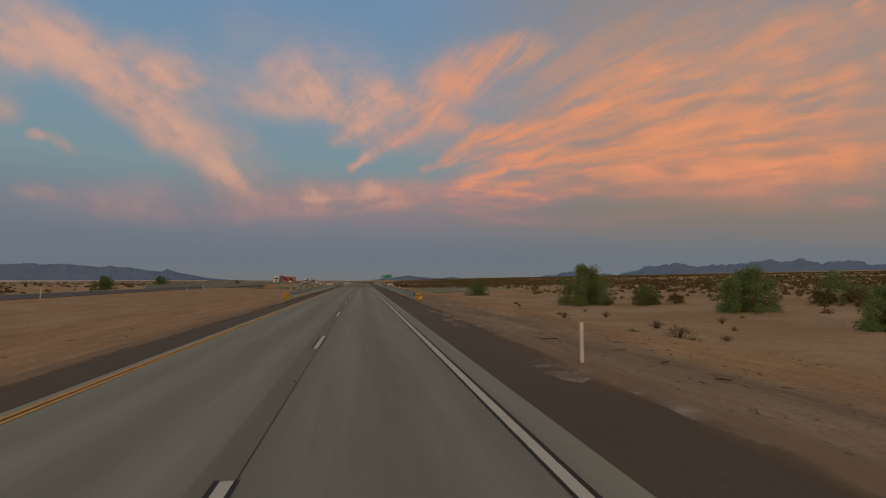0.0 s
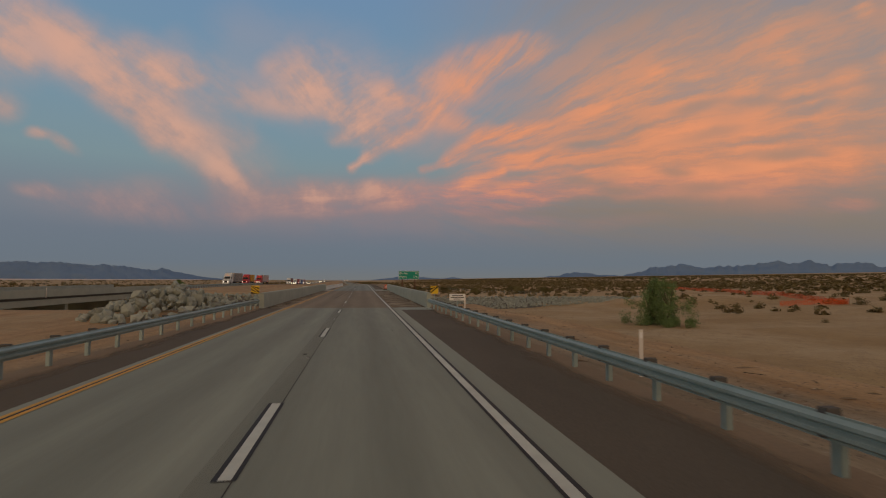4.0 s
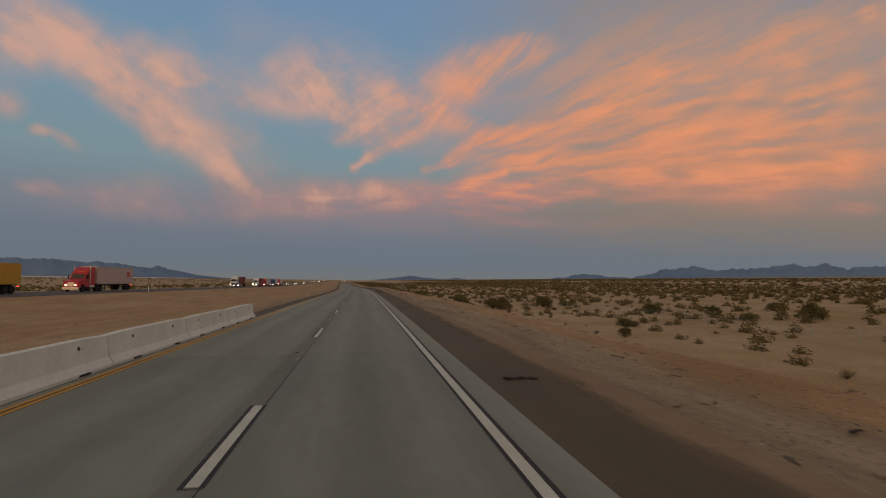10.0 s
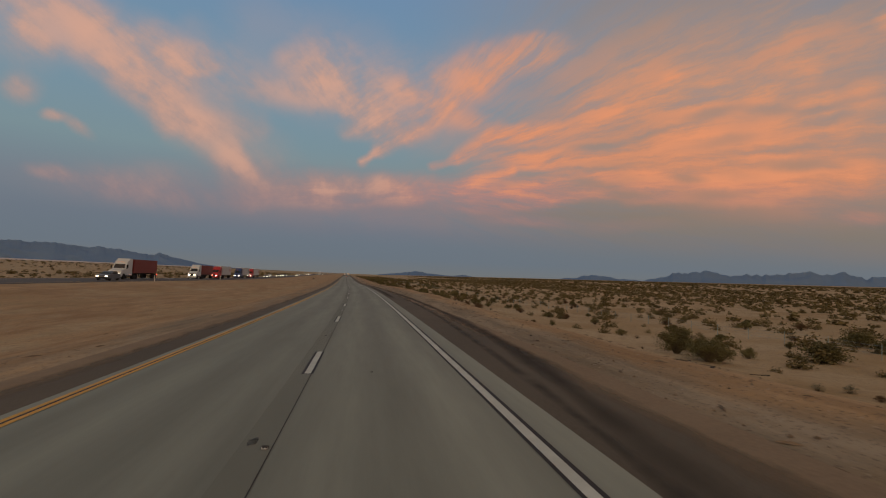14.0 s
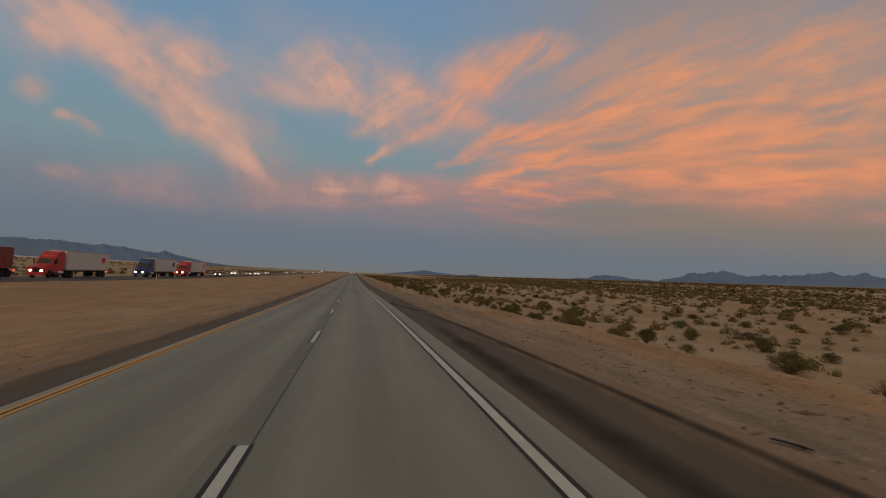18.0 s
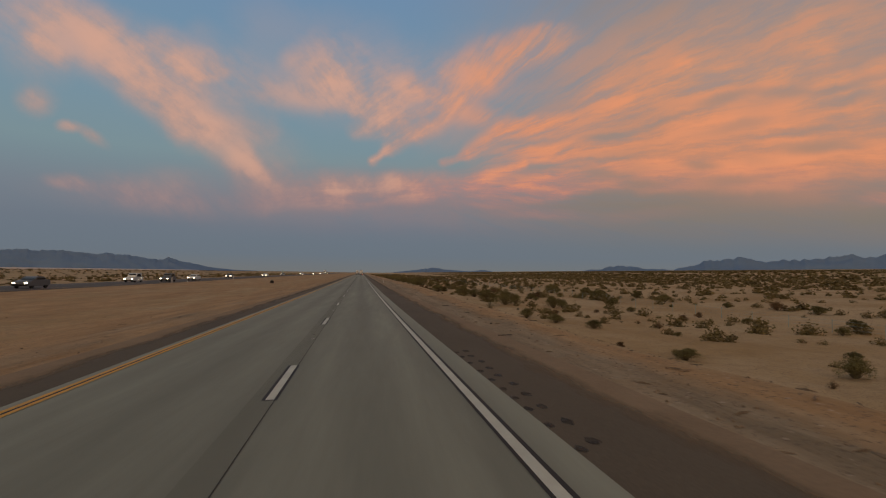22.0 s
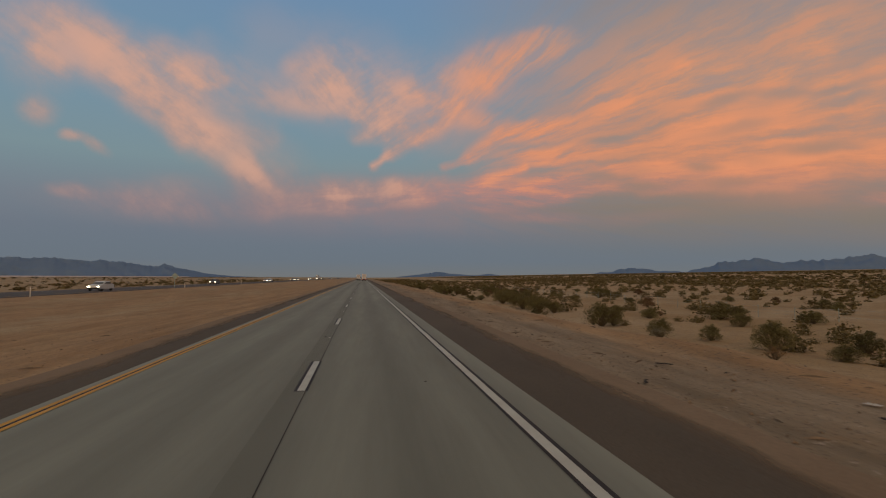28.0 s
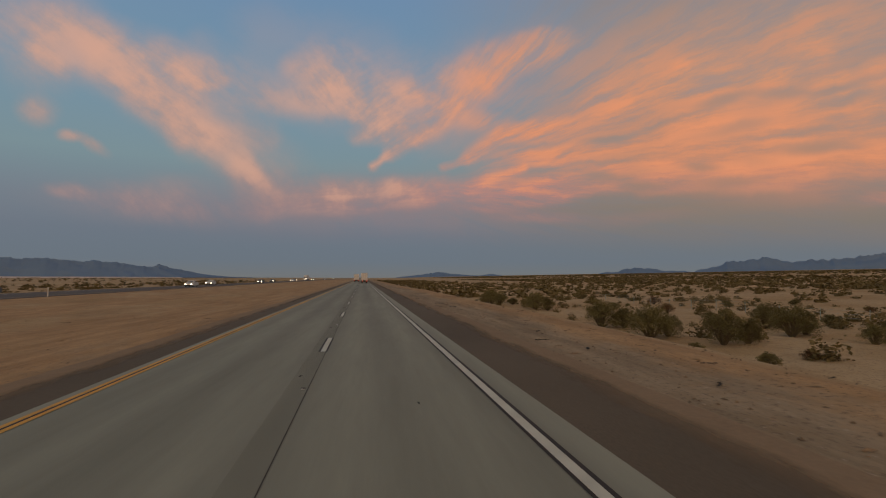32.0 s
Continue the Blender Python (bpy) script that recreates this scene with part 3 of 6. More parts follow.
def ground_z(s, d):
    """Height of the desert above the datum."""
    s, d = np.asarray(s, float), np.asarray(d, float)
    z = plane_z(s, d) - 0.05
    low = np.interp(s, (-100, 40, 90, 240, 300, 560, 660, 2000), (-1.6, -2.2, -2.8, -2.2, -2.9, -3.0, -2.0, -1.6))
    z += low * step(0.0, 10.0, d - crest(s)) + (-low * 0.55) * step(40, 85, d) + (-low * 0.45) * step(85, 200, d)
    z += 0.021 * np.maximum(d - 120, 0) * step(120, 500, d)
    z += -0.35 * step(7, 12, -d) + 0.36 * step(26, 33, -d) - 0.9 * step(49, 58, -d) + 1.0 * step(120, 400, -d)
    # the wash under the two bridges
    wash = step(146, 153, s) * (1 - step(193, 203, s)) * (1 - step(60, 110, np.abs(d + 10)))
    z = z * (1 - wash) + np.minimum(z, -3.4 + 0.75 * step(8, 20, d)) * wash
    # a low windrow at the edge of the verge, and soft hummocks out in the sand
    c = d - crest(s)
    z += 0.16 * np.exp(-((c - 0.6) / 0.9) ** 2) * (0.55 + 0.45 * np.sin(s * 0.37 + 2.0 * np.sin(s * 0.083))) * (1 - wash)
    out = step(1.0, 8.0, c) * (1 - step(150, 400, d)) * (1 - wash)
    z += out * (0.16 * np.sin(s * 0.21 + 1.7 * np.sin(d * 0.17)) * np.sin(d * 0.33 + 1.3 * np.sin(s * 0.11)) + 0.09 * np.sin(s * 0.53 + d * 0.41) * np.sin(d * 0.77 - s * 0.29))
    return z


def on_ground(s, d, z=0.0):
    p = at(s, d)
    p.z = float(ground_z(s, d)) + z
    return p


# mesh helpers
def mesh_object(name, verts, faces, mat, parent=None, label="", smooth=False, mats=None, index=None):
    me = bpy.data.meshes.new(name)
    me.from_pydata([tuple(v) for v in verts], [], faces)
    for m in (mats or [mat]):
        me.materials.append(m)
    if index is not None:
        me.polygons.foreach_set("material_index", index)
    if smooth:
        me.polygons.foreach_set("use_smooth", [True] * len(me.polygons))
    me.update()
    ob = new(name, me)
    if parent:
        ob.parent = parent
    if label:
        tagged(ob, label)
    return ob


def part(name, bm, mat, parent, label="", smooth=False):
    me = bpy.data.meshes.new(name)
    if smooth:
        for f in bm.faces:
            f.smooth = True
    bm.to_mesh(me)
    bm.free()
    me.materials.append(mat)
    ob = new(name, me)
    ob.parent = parent
    if label:
        tagged(ob, label)
    return ob


def thing(name, m, label, category, group="", kind=""):
    ob = new(name)
    ob.empty_display_size = 0.2
    ob.matrix_world = m
    return tagged(ob, label, category, group, kind)


def box(bm, x0, x1, y0, y1, z0, z1, bevel=0.0, m=None):
    vs = [bm.verts.new((x, y, z)) for x in (x0, x1) for y in (y0, y1) for z in (z0, z1)]
    fs = [bm.faces.new([vs[i] for i in f]) for f in ((0, 1, 3, 2), (4, 6, 7, 5), (0, 4, 5, 1), (2, 3, 7, 6), (0, 2, 6, 4), (1, 5, 7, 3))]
    if bevel:
        es = list({e for f in fs for e in f.edges})
        r = bmesh.ops.bevel(bm, geom=es, offset=bevel, segments=2, affect="EDGES")
        vs = list({v for f in r["faces"] for v in f.verts} | {v for v in vs if v.is_valid})
    if m is not None:
        bmesh.ops.transform(bm, matrix=m, verts=[v for v in vs if v.is_valid])
    return bm


def boxed(*a, **k):
    return box(bmesh.new(), *a, **k)


def tube(bm, p, q, r0, r1, n=10, caps=True):
    p, q = Vector(p), Vector(q)
    m = Matrix.Translation((p + q) / 2) @ (q - p).to_track_quat("Z", "Y").to_matrix().to_4x4()
    bmesh.ops.create_cone(bm, cap_ends=caps, segments=n, radius1=r0, radius2=r1, depth=(q - p).length, matrix=m)
    return bm


def lathe(bm, profile, n=20, m=None):
    rings = []
    for r, z in profile:
        rings.append([bm.verts.new((r * math.cos(6.28318 * i / n), r * math.sin(6.28318 * i / n), z)) for i in range(n)])
    for a, b in zip(rings, rings[1:]):
        for i in range(n):
            bm.faces.new((a[i], a[(i + 1) % n], b[(i + 1) % n], b[i]))
    bm.faces.new(list(reversed(rings[0])))
    bm.faces.new(rings[-1])
    if m is not None:
        bmesh.ops.transform(bm, matrix=m, verts=[v for r in rings for v in r])
    return bm


def strip(name, s0, s1, d0, d1, z, mat, parent=None, label="", stepm=6.0, thick=0.0, kind=""):
    """A ribbon that follows the road; d0 and d1 may be functions of s."""
    n = max(1, int(round((s1 - s0) / stepm)))
    verts, faces = [], []
    for i in range(n + 1):
        s = s0 + (s1 - s0) * i / n
        a, b = (d(s) if callable(d) else d for d in (d0, d1))
        row = [at(s, a, z), at(s, b, z)]
        if thick:
            row += [at(s, b, z - thick), at(s, a, z - thick)]
        verts += row
    k = 4 if thick else 2
    for i in range(n):
        o = i * k
        for j in range(k if thick else 1):
            faces.append((o + j, o + (j + 1) % k, o + k + (j + 1) % k, o + k + j))
    if thick:
        faces += [(3, 2, 1, 0), (n * k, n * k + 1, n * k + 2, n * k + 3)]
    ob = mesh_object(name, verts, faces, mat, parent, label)
    if kind:
        tagged(ob, kind=kind)
    return ob


def slab(name, s0, s1, cuts, z, mat, parent, label="", stepm=6.0):
    """A wide paved ribbon whose points carry their distance from the lane joint."""
    n = max(1, int(round((s1 - s0) / stepm)))
    verts, faces, lat, k = [], [], [], len(cuts)
    for i in range(n + 1):
        s = s0 + (s1 - s0) * i / n
        for c in cuts:
            verts.append(at(s, c, z))
            lat.append(c)
    for i in range(n):
        for j in range(k - 1):
            a = i * k + j
            faces.append((a, a + 1, a + k + 1, a + k))
    ob = mesh_object(name, verts, faces, mat, parent, label)
    ob.data.attributes.new("lateral", "FLOAT", "POINT").data.foreach_set("value", lat)
    return ob


def bar(name, profile, s0, s1, d, mat, parent, label="", stepm=4.0, smooth=False):
    """A closed cross-section (offset across the road, height) drawn out along the road."""
    n = max(1, int(round((s1 - s0) / stepm)))
    verts, faces, k = [], [], len(profile)
    for i in range(n + 1):
        s = s0 + (s1 - s0) * i / n
        dd = d(s) if callable(d) else d
        verts += [at(s, dd + a, z) for a, z in profile]
    for i in range(n):
        for j in range(k):
            faces.append((i * k + j, i * k + (j + 1) % k, (i + 1) * k + (j + 1) % k, (i + 1) * k + j))
    faces += [tuple(range(k))[::-1], tuple(n * k + j for j in range(k))]
    return mesh_object(name, verts, faces, mat, parent, label, smooth)


# ground: one sheet to the horizon
gs = np.concatenate([np.arange(-300, -40, 20), np.arange(-40, 140, 2.5), np.arange(140, 212, 2), np.arange(212, 900, 2.5), np.arange(900, 1400, 25), np.arange(1400, 5800, 200)])
gd_r = np.concatenate([[0.0, 3.0, 5.5, 6.4], np.arange(7.2, 30, 0.8), np.arange(30, 60, 2.0), np.arange(60, 140, 10), np.geomspace(150, 5200, 22)])
gd_l = -np.concatenate([np.arange(3.0, 14, 1.1), np.arange(14, 64, 3), np.arange(66, 140, 10), np.geomspace(150, 5200, 20)])[::-1]
gd = np.concatenate([gd_l, gd_r])
SS, DD = np.meshgrid(gs, gd, indexing="ij")
ZZ = ground_z(SS, DD)
rng = np.random.default_rng(4)
bumpy = np.clip((np.abs(DD) - 7.6) / 10, 0, 1)
bumpy *= 1 - (np.abs(DD + 40.6) < 7)
ZZ += rng.normal(0, 0.04, ZZ.shape) * bumpy
ZZ -= 0.12 * (np.abs(DD) < 6.0) + 0.12 * (np.abs(DD + 40.6) < 5)
HH = np.interp(SS, ROAD_S, HEADING)
XX = np.interp(SS, ROAD_S, ROAD_X) + np.cos(HH) * DD
YY = np.interp(SS, ROAD_S, ROAD_Y) + np.sin(HH) * DD
nv, nd = len(gs), len(gd)
faces = [(i * nd + j, i * nd + j + 1, (i + 1) * nd + j + 1, (i + 1) * nd + j) for i in range(nv - 1) for j in range(nd - 1)]
ground = mesh_object("ground", np.stack([XX, YY, ZZ], -1).reshape(-1, 3).tolist(), faces, SAND, smooth=True)
share = ground.data.attributes.new("graded", "FLOAT", "POINT")
edge = crest(SS)
share.data.foreach_set("value", np.where(DD > 0, np.clip((DD - 6.6) / (edge - 6.2), 0, 4), 0.72 + 0.35 * step(7, 12, -DD) + 0.12 * np.sin(DD * 0.6 + SS * 0.008) + 2.0 * step(48, 58, -DD)).astype(np.float32).ravel())
tagged(ground, "pale tan desert sand with low dry scrub", "ground", kind="structure")

# carriageway
def RIGHT_EDGE(s):
    return 6.5 + 0.16 * noise.noise(Vector((s * 0.13, 0, 1))) + 0.1 * noise.noise(Vector((s * 0.6, 4, 1))) + (0.5 if s < 150 else 0.0)


def LEFT_EDGE(s):
    return -6.1 - 0.16 * noise.noise(Vector((s * 0.12, 7, 1))) - 0.1 * noise.noise(Vector((s * 0.55, 9, 1))) - (0.25 if s < 150 else 0.0)


BR0, BR1 = 141.0, 200.0
road = thing("road", Matrix(), "two-lane grey concrete motorway carriageway with white and yellow lines", "road", kind="structure")
CUTS = (-4.5, -3, -1.8, 0, 1.8, 3, 4.27)
strip("slab_base", -120, BR0, -4.5, 4.27, -0.006, CONCRETE, road, thick=0.25)
slab("concrete_slab", -120, BR0, CUTS, 0.0, OLDER, road)
strip("deck_base", BR0, BR1, -6.3, 6.9, -0.006, DECK, road, thick=0.7)
slab("bridge_deck", BR0, BR1, (-6.3, -5, -4, -3, -1.8, 0, 1.8, 3, 4.2, 5.2, 6.9), 0.0, DECK, road, "brown-grey grooved concrete bridge deck")
strip("slab_base", BR1, 3000, -4.5, 4.27, -0.006, CONCRETE, road, thick=0.25, stepm=8)
slab("concrete_slab", BR1, 262, CUTS, 0.0, DARKER, road, stepm=8)
slab("concrete_slab", 262, 3000, CUTS, 0.0, CONCRETE, road, stepm=8)
strip("asphalt_shoulder", -120, BR0, 4.27, RIGHT_EDGE, -0.012, ASPHALT, road, thick=0.2, stepm=2)
strip("asphalt_shoulder", -120, BR0, LEFT_EDGE, -4.5, -0.012, ASPHALT, road, thick=0.2, stepm=2)
strip("asphalt_shoulder", BR1 + 8.6, 3000, 4.27, RIGHT_EDGE, -0.012, ASPHALT, road, thick=0.2, stepm=2)
strip("asphalt_shoulder", BR1 + 12, 3000, LEFT_EDGE, -4.5, -0.012, ASPHALT, road, thick=0.2, stepm=2)
strip("approach_slab", BR1, BR1 + 8.6, 4.27, 6.9, -0.004, APPROACH, road, "pale new concrete slab", thick=0.25, stepm=1.6)
strip("approach_slab", BR1, BR1 + 12, -6.2, -4.5, -0.004, APPROACH, road, "pale new concrete slab", thick=0.25, stepm=1.6)
strip("approach_slab", BR0 - 3, BR0, 4.27, 6.7, 0.004, APPROACH, road, "pale new concrete slab", stepm=1.5)

far_road = thing("far_carriageway", Matrix(), "dark asphalt carriageway beyond the sandy median", "road", kind="structure")
strip("asphalt_surface", -120, 3000, -46.5, -34.8, 0.0, OPP_ASPHALT, far_road, thick=0.3, stepm=10)
strip("edge_line", -120, 3000, -36.3, -36.18, 0.006, YELLOW, far_road, stepm=10)
strip("edge_line", -120, 3000, -43.9, -43.78, 0.006, WHITE, far_road, stepm=10)

# lines on the road
strip("edge_line", -120, 3000, 3.50, 3.66, 0.008, WHITE, road, "white edge line", stepm=8)
strip("line_border", -120, 3000, 3.66, 3.735, 0.006, BLACK, road, "black contrast border", stepm=8)
strip("line_border", -120, 3000, 3.445, 3.50, 0.006, BLACK, road, "black contrast border", stepm=8)
strip("median_line", -120, 3000, -4.305, -4.2, 0.008, YELLOW, road, "yellow edge line", stepm=8)
strip("median_line", -120, 3000, -4.14, -4.035, 0.008, YELLOW, road, "yellow edge line", stepm=8)
strip("line_border", -120, 3000, -4.2, -4.14, 0.006, BLACK, road, "black contrast band between the yellow lines", stepm=8)


def joint_at(s, off=0.0):
    """The lane joint drifts a little to the right after the bridge."""
    return off + 0.07 * float(step(215, 290, s))


strip("lane_joint", -120, BR0, -0.009, 0.009, 0.005, SEAM, road, "dark joint between the two lanes", stepm=8)
strip("lane_joint", BR1, 3000, lambda s: joint_at(s, -0.009), lambda s: joint_at(s, 0.009), 0.005, SEAM, road, "dark joint between the two lanes", stepm=8)
for k in range(-2, 85):
    s0 = 17.76 + 14.63 * k
    dash = strip("lane_dash", s0, s0 + 3.66, joint_at(s0, -0.165), joint_at(s0, -0.015), 0.009, WHITE, road, stepm=3.66)
    strip("dash_border", s0 - 0.03, s0 + 3.69, joint_at(s0, -0.232), joint_at(s0, 0.04), 0.006, BLACK, road, stepm=3.9)

BAND = material("brown_joint_strip", (0.23, 0.215, 0.172), 0.85, 0.15, 0.4, 6.0, 0.1, stretch=(1, 0.1, 1))
BAND.node_tree.nodes["Principled BSDF"].inputs["Alpha"].default_value = 0.1
strip("joint_strip", -120, BR0, -0.44, -0.01, 0.003, BAND, road, "faint brown strip beside the lane joint", stepm=8)
strip("joint_strip", 232, 1500, lambda s: joint_at(s, -0.44), lambda s: joint_at(s, -0.01), 0.003, BAND, road, "faint brown strip beside the lane joint", stepm=8)
FRINGE = material("blown_verge_sand", (0.32, 0.24, 0.155), 0.95, 0.25, 0.6, 12.0, 0.4, second=(0.25, 0.185, 0.118))
fn, fl = FRINGE.node_tree.nodes, FRINGE.node_tree.links
f_at, f_noise, f_map, f_sum, f_out = (fn.new("ShaderNode" + k) for k in ("Attribute", "TexNoise", "Mapping", "Math", "MapRange"))
f_at.attribute_name = "lateral"
f_map.inputs["Scale"].default_value = (1, 0.22, 1)
fl.new(fn.new("ShaderNodeNewGeometry").outputs["Position"], f_map.inputs["Vector"])
fl.new(f_map.outputs[0], f_noise.inputs["Vector"])
f_noise.inputs["Scale"].default_value, f_noise.inputs["Detail"].default_value, f_noise.inputs["Roughness"].default_value = 1.3, 9.0, 0.68
fl.new(f_at.outputs["Fac"], f_sum.inputs[0]), fl.new(f_noise.outputs[0], f_sum.inputs[1])
for key, val in (("From Min", 0.78), ("From Max", 1.25), ("To Min", 0.0), ("To Max", 0.95)):
    f_out.inputs[key].default_value = val
fl.new(f_sum.outputs[0], f_out.inputs["Value"]), fl.new(f_out.outputs[0], fn["Principled BSDF"].inputs["Alpha"])
for s0, s1, side in ((-120, BR0 - 1, 1), (BR1 + 8.6, 1400, 1), (-120, BR0 - 1, -1), (BR1 + 12, 1400, -1)):
    n, v, f, share_ = int((s1 - s0) / 3), [], [], []
    for i in range(n + 1):
        s = s0 + (s1 - s0) * i / n
        e = RIGHT_EDGE(s) if side > 0 else LEFT_EDGE(s)
        for off, g in ((-1.25, 0.0), (-0.5, 0.5), (0.05, 1.0), (0.3, 1.2)):
            v.append(at(s, e + off * side, -0.008))
            share_.append(g)
    for i in range(n):
        for j in range(3):
            q = (i * 4 + j, i * 4 + j + 1, i * 4 + j + 5, i * 4 + j + 4)
            f.append(q if side > 0 else q[::-1])
    o = mesh_object("sand_fringe", v, f, FRINGE, road, "grey-tan grit blown over the asphalt edge")
    o.data.attributes.new("lateral", "FLOAT", "POINT").data.foreach_set("value", share_)

# mountains on the horizon; their haze is only the blue-grey base colour
def mountain_range(name, label, az0, az1, dist, peaks, seed, slope=900.0, base=0.0, rugged=1.3):
    """A jagged ridge between two bearings (degrees right of the road's first heading)."""
    nseed = seed * 13.7
    na, nr = 260, 12
    verts, faces = [], []
    for i in range(na):
        f = i / (na - 1)
        az = radians(az0 + (az1 - az0) * f)
        h = np.interp(f, [p for p, _ in peaks], [q for _, q in peaks])
        jag = 0.0
        for o, a in ((9, 0.1), (21, 0.1), (48, 0.08), (100, 0.06)):
            jag += a * noise.noise(Vector((f * o + nseed, seed * 2.1, 0)))
        h = h * (1 + jag * rugged)
        for j in range(nr):
            g = j / (nr - 1)
            r = dist / math.cos(az - radians(9)) - slope * (1 - g) * 0.35
            rise = g ** 0.9 * (1 + (0.16 * noise.noise(Vector((f * 26 + nseed, g * 4, 5))) if 0 < j < nr - 1 else 0))
            r += 120 * noise.noise(Vector((f * 22 + g * 2.5 + nseed, g * 2, 9))) * (1 - g)
            verts.append((math.sin(az) * r, math.cos(az) * r, base - 30 * (1 - g) + h * rise))
    for i in range(na - 1):
        for j in range(nr - 1):
            a = i * nr + j
            faces.append((a, a + nr, a + nr + 1, a + 1))
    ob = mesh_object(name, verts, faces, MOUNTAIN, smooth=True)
    return tagged(ob, label, "mountain range", kind="structure")

mountain_range("mountain_range", "distant jagged mountain range with blue-grey haze put into its colour", -35, -11, 4780, ((0, 150), (0.2, 152), (0.36, 144), (0.48, 126), (0.57, 108), (0.635, 82), (0.67, 84), (0.69, 102), (0.71, 82), (0.74, 64), (0.84, 22), (0.92, 5), (1, 0)), 3, rugged=1.0)
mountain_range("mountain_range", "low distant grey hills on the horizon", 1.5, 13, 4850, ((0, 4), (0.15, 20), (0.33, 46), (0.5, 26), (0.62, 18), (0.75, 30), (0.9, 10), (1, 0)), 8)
mountain_range("mountain_range", "distant jagged mountain range with blue-grey haze put into its colour", 17.8, 58.8, 4780, ((0, 5), (0.1, 68), (0.18, 76), (0.235, 48), (0.32, 132), (0.4, 155), (0.5, 146), (0.62, 176), (0.75, 168), (0.9, 195), (1, 205)), 21, rugged=2.2)

GREEN = material("green_sign_sheeting", (0.004, 0.3, 0.22), 0.45, 0.06, 1.0, 8.0, 0.02, coords="object")
SIGNWHITE = material("white_sign_sheeting", (0.8, 0.82, 0.8), 0.45, 0.05, 2.0, 10.0, 0.0, coords="object")
TIMBER = material("brown_timber_post", (0.2, 0.115, 0.075), 0.85, 0.2, 1.0, 14.0, 0.3, second=(0.14, 0.08, 0.05), coords="object", stretch=(4, 4, 0.6))
ORANGE = material("orange_plastic", (0.75, 0.13, 0.03), 0.5, 0.12, 2.0, 12.0, 0.05, coords="object")
REDPLASTIC = material("red_orange_plastic", (0.72, 0.09, 0.05), 0.5, 0.12, 2.0, 12.0, 0.05, coords="object")
REFLECT = material("white_reflective_band", (0.75, 0.75, 0.72), 0.4, 0.08, 3.0, 15.0, 0.0, coords="object")
BLACKRUBBER = material("black_rubber", (0.02, 0.019, 0.018), 0.8, 0.2, 3.0, 20.0, 0.2, coords="object")
SIGNYELLOW = material("yellow_sign_sheeting", (0.8, 0.54, 0.03), 0.5, 0.06, 2.0, 10.0, 0.0, coords="object")
POSTWHITE = material("white_plastic_post", (0.72, 0.7, 0.64), 0.55, 0.1, 2.0, 12.0, 0.03, coords="object")
POSTYELLOW = material("yellow_plastic_post", (0.7, 0.42, 0.05), 0.55, 0.1, 2.0, 12.0, 0.03, coords="object")
STONE = material("grey_quarry_stone", (0.34, 0.375, 0.325), 0.9, 0.16, 1.2, 9.0, 0.4, second=(0.2, 0.225, 0.195), coords="world", rand=0.45)
BLOCKGREY = material("weathered_grey_block", (0.1, 0.1, 0.092), 0.8, 0.15, 3.0, 20.0, 0.1, coords="object")
WOODBLOCK = material("dark_plastic_block", (0.05, 0.048, 0.045), 0.8, 0.15, 3.0, 20.0, 0.1, coords="object")

# bridge: parapets, abutments, pier
PARAPET = ((-0.2, 0.0), (-0.2, 1.1), (-0.17, 1.16), (0.13, 1.16), (0.16, 1.1), (0.16, 0.0))
bridge = thing("bridge", Matrix(), "short concrete road bridge with solid grey parapets over a dry wash", "bridge", kind="structure")
SPLITS = (BR0, 152.5, 164.0, 175.5, 187.0, 198.5)
for a, b in zip(SPLITS, SPLITS[1:]):
    bar("parapet", PARAPET, a + 0.002, b - 0.002, 6.7, BARRIER, bridge, "grey concrete parapet with a pale worn top")
    bar("parapet", PARAPET, a + 0.002, b - 0.002, -6.05, BARRIER, bridge, "grey concrete parapet with a pale worn top")
bar("parapet", PARAPET, 198.5, 207.4, 6.7, BARRIER, bridge, "grey concrete parapet with a pale worn top")
bar("parapet", PARAPET, 198.5, 211.9, -6.05, BARRIER, bridge, "grey concrete parapet with a pale worn top")
for s0 in (BR0 - 0.6, BR1):
    strip("abutment", s0, s0 + 0.6, -6.6, 7.2, -0.26, BARRIER, bridge, thick=3.6, stepm=0.6)
for s0 in (160.0, 180.0):
    strip("pier", s0, s0 + 0.8, -5.6, 6.2, -0.71, BARRIER, bridge, thick=3.2, stepm=0.8)

far_bridge = thing("bridge", Matrix(), "low concrete bridge of the far carriageway over the dry wash", "bridge", kind="structure")
LOWPARAPET = ((-0.16, 0.0), (-0.16, 0.86), (0.16, 0.86), (0.16, 0.0))
bar("parapet", LOWPARAPET, 128, 212, -34.4, BARRIER, far_bridge, "pale concrete parapet")
bar("parapet", LOWPARAPET, 128, 212, -46.9, BARRIER, far_bridge, "pale concrete parapet")
strip("deck", 141, 205, -46.7, -34.6, -0.31, BARRIER, far_bridge, thick=0.7)
for s0 in (158.0, 172.0, 186.0):
    strip("pier", s0, s0 + 0.7, -46.0, -35.2, -1.0, BARRIER, far_bridge, thick=2.9, stepm=0.7)

# guard rails
BEAM = []
for z, o in ((0.0, 0.0), (0.03, 0.0), (0.07, 0.075), (0.115, 0.075), (0.15, 0.012), (0.165, 0.012), (0.2, 0.075), (0.245, 0.075), (0.285, 0.0), (0.312, 0.0)):
    BEAM.append((o, z))
BEAM += [(o - 0.012, z) for o, z in reversed(BEAM)]


